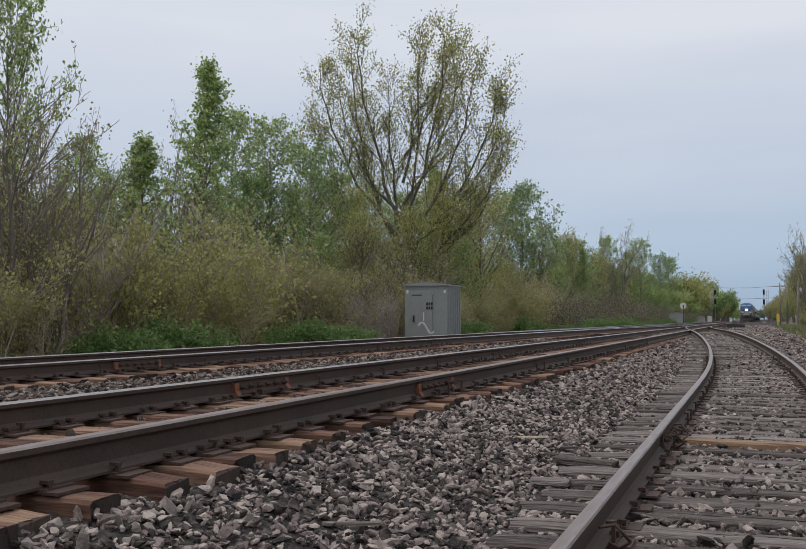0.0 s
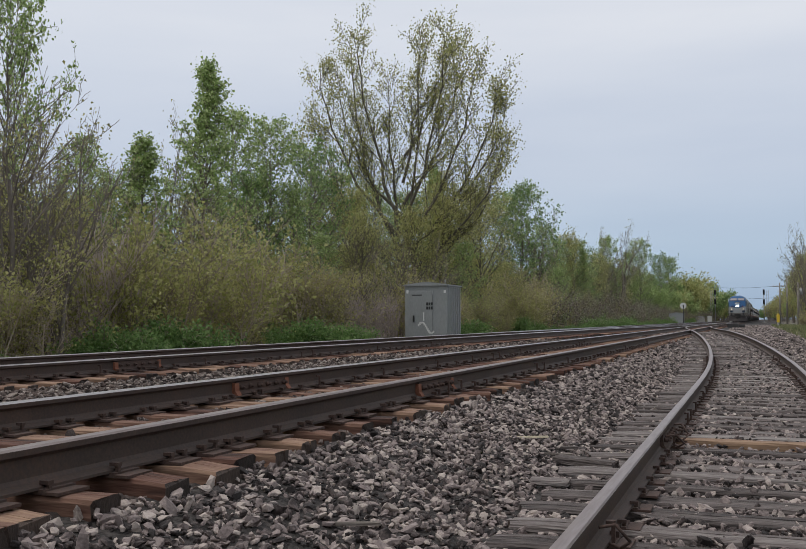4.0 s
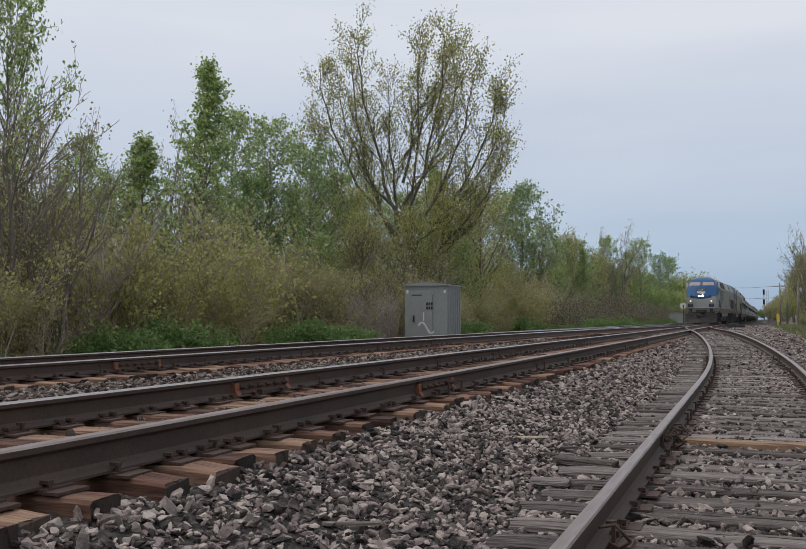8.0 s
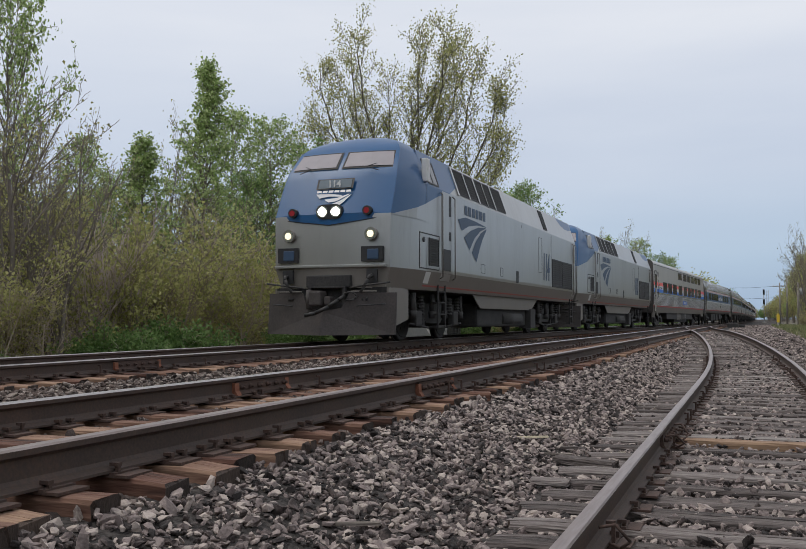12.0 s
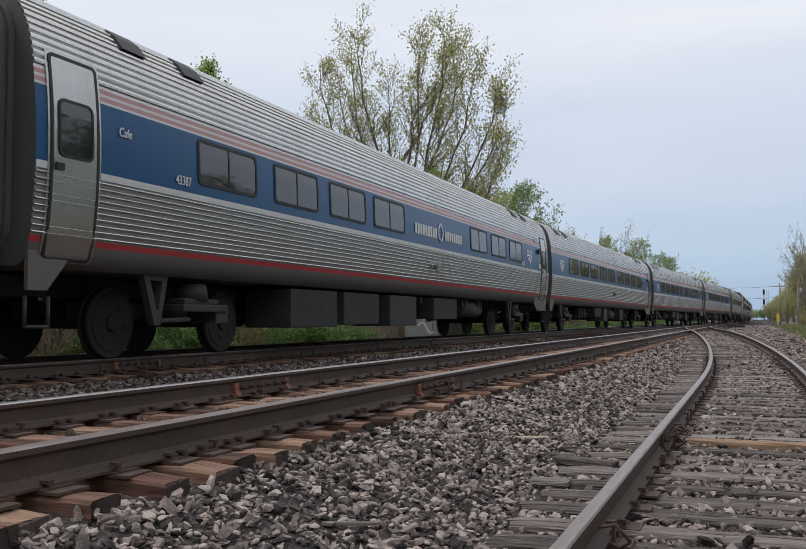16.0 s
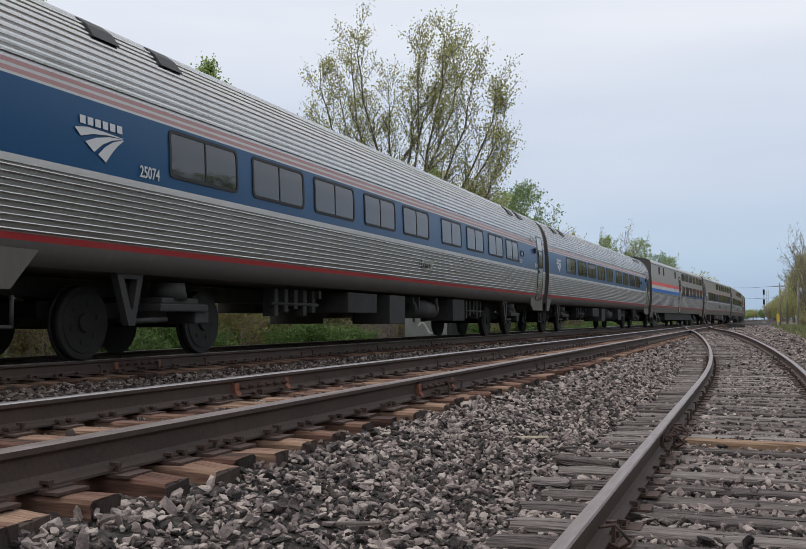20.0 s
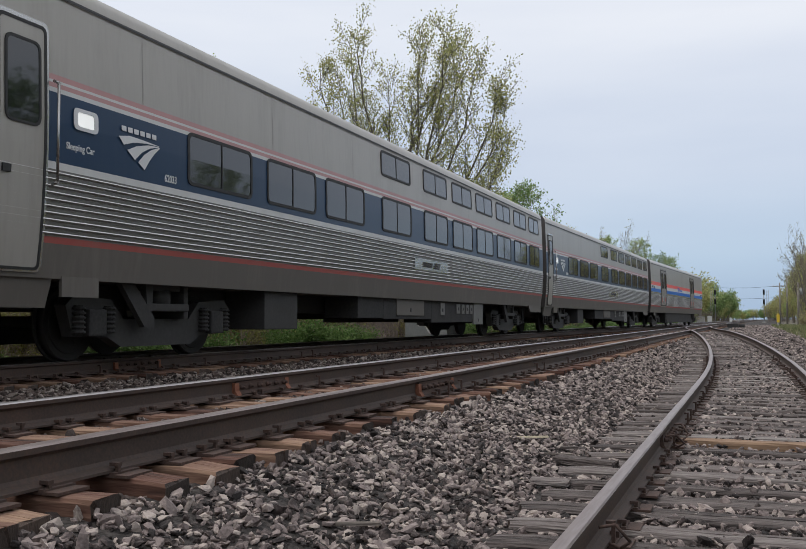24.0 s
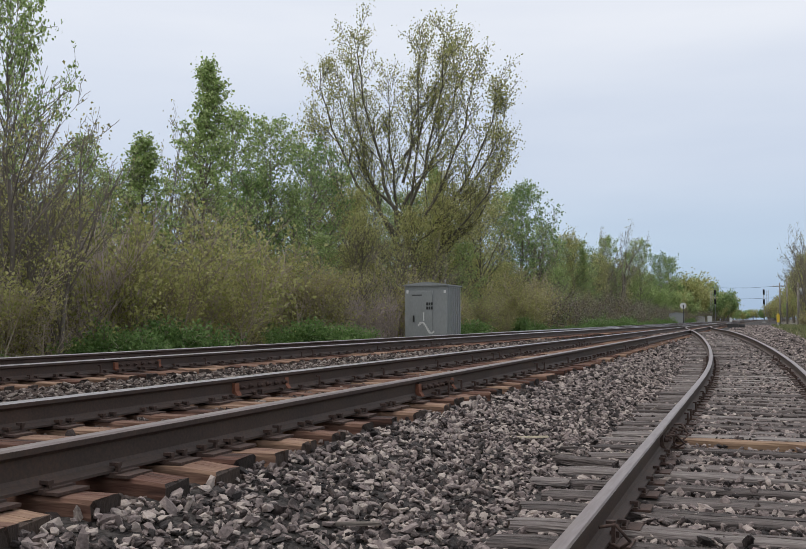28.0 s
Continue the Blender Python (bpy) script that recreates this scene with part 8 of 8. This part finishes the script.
utility_pole(1531, 150.0, 7.6, False)
utility_pole(1517, 165.0, 7.3, True)
utility_pole(1553, 120.0, 5.6, False, True)
ax, as_ = utility_pole(1340, 275.0, 12.0, True)
bx, bs = utility_pole(1545, 275.0, 12.4, True)
for k, (za, zb, sag) in enumerate(((11.1, 11.6, 0.9), (7.6, 8.0, 0.6))):
    bm = bmesh.new()
    pts = []
    for i in range(17):
        u = i / 16
        pts.append((ax + (bx - ax) * u, as_ + (bs - as_) * u, za + (zb - za) * u - sag * 4 * u * (1 - u) - 0.7))
    pipe(bm, pts, 0.035, n=5)
    tagged(part("overhead_wire", bm, M["black"]), "thin dark overhead wire crossing the line", "wire")

# switch machine and low boxes at the junction
for px, dep, w, h in ((1425, 80.0, 0.9, 0.35), (1441, 82.0, 0.6, 0.28)):
    x, s = far_spot(px, dep)
    sw = tagged(empty("switch_machine", pose(x, s, -0.22)), "low rusty switch machine beside the junction rails", "switch machine")
    bm = bmesh.new()
    box(bm, -w / 2, w / 2, -0.35, 0.35, 0, h, bevel=0.05)
    part("housing", bm, M["under_grey"], sw)
    bm = bmesh.new()
    tube(bm, (-w / 2 - 0.9, 0, 0.08), (-w / 2, 0, 0.08), 0.03, n=8)
    part("rod", bm, M["rust"], sw)
x, s = far_spot(1278, 120.0)
stack = tagged(empty("tie_stack", pose(x, s, ground_z(x - drift(s), s))), "stack of dark old ties beside the line", "tie stack")
for k in range(6):
    bm = bmesh.new()
    box(bm, -1.3, 1.3, -0.3 + 0.26 * (k % 3), -0.06 + 0.26 * (k % 3), 0.2 * (k // 3), 0.2 * (k // 3) + 0.18, bevel=0.01)
    part("stacked_tie", bm, M["black"], stack)


# ---- grass beside the siding ----
def grass_blades(name, label, spots, seed, mat):
    rng = np.random.default_rng(seed)
    c, hh = spots
    n = len(c)
    a = rng.uniform(0, 6.2832, n)
    d = np.stack([np.cos(a), np.sin(a), np.zeros(n)], 1)
    p = np.stack([-np.sin(a), np.cos(a), np.zeros(n)], 1)
    w = rng.uniform(0.006, 0.012, n)[:, None]
    lean = rng.uniform(0.1, 0.6, n)[:, None] * hh[:, None]
    up = np.array([0, 0, 1.0])
    v = np.stack([c - p * w, c + p * w, c + d * lean * 0.35 + up * hh[:, None] * 0.6 + p * w * 0.7, c + d * lean * 0.35 + up * hh[:, None] * 0.6 - p * w * 0.7, c + d * lean + up * hh[:, None]], 1).reshape(-1, 3)
    k = np.arange(n) * 5
    f = np.concatenate([np.stack([k, k + 1, k + 2], 1), np.stack([k, k + 2, k + 3], 1), np.stack([k + 3, k + 2, k + 4], 1)])
    return tagged(new(name, arrays_mesh(name, v, f, [mat])), label, "grass", kind="stuff")


def grass_spots(x0, x1, s0, s1, n, h0, h1, seed, right=False):
    rng = np.random.default_rng(seed)
    x, s = rng.uniform(x0, x1, n), rng.uniform(s0, s1, n)
    keep = np.array([noise.noise((a * 0.5, b * 0.35, 2.0)) > -0.12 for a, b in zip(x, s)])
    x, s = x[keep], s[keep]
    z = np.array([ground_z(a, b) for a, b in zip(x, s)])
    x = x + np.array([drift(b) for b in s])
    return np.stack([x, s, z - 0.02], 1), rng.uniform(h0, h1, len(x))


grass_blades("verge_grass", "patchy dry and green grass beside the siding", grass_spots(1.9, 6.5, 26, 120, 28000, 0.10, 0.36, 3), 4, M["grass_blade"])
grass_blades("bank_grass", "rough green grass and weeds at the foot of the scrub", grass_spots(-13.2, -11.6, 8, 70, 9000, 0.12, 0.40, 5), 6, M["grass_blade"])


# ---- motion ----
SPEED, FRONT = 19.57, 252.17     # metres a second, and where the train's front is at the start


def car_pose(centre, half):
    a, b = centre - half, centre + half
    xa, xb = train_line(a), train_line(b)
    return pose((xa + xb) / 2, centre, 0, 0, 0, -math.degrees(math.atan2(xb - xa, b - a)))


def lead(t):
    """The train gains a little on an even pace, and loses some of it again at the end."""
    return 0.27 * smooth3((t - 16.5) / 3.0) - 0.15 * smooth3((t - 25.0) / 2.5)


def motions():
    times = [i * 0.5 for i in range(57)]
    behind = {}
    for ob, back, half in CONSIST:
        behind[ob] = back
        walk(ob, [(t, car_pose(FRONT - SPEED * t - lead(t) + back, half)) for t in times])
    # the wheels roll; their turns are keyed frame by frame while they are near
    for ws, car, y, k, r in WHEELS:
        at = FRONT + behind[car] + y + k
        t0, t1 = max(0.0, (at - 24.0) / SPEED), min(28.0, (at + 9.0) / SPEED)
        steps = [0.0] + [i / FPS for i in range(int(t0 * FPS) + 1, int(t1 * FPS)) if i > 0] + [28.0]
        rows = []
        for t in steps:
            tt = min(max(t, t0), t1)
            rows.append((t, pose(0, k, r, math.degrees(SPEED * (tt - t0) / r) % 360.0)))
        walk(ws, rows)


motions()
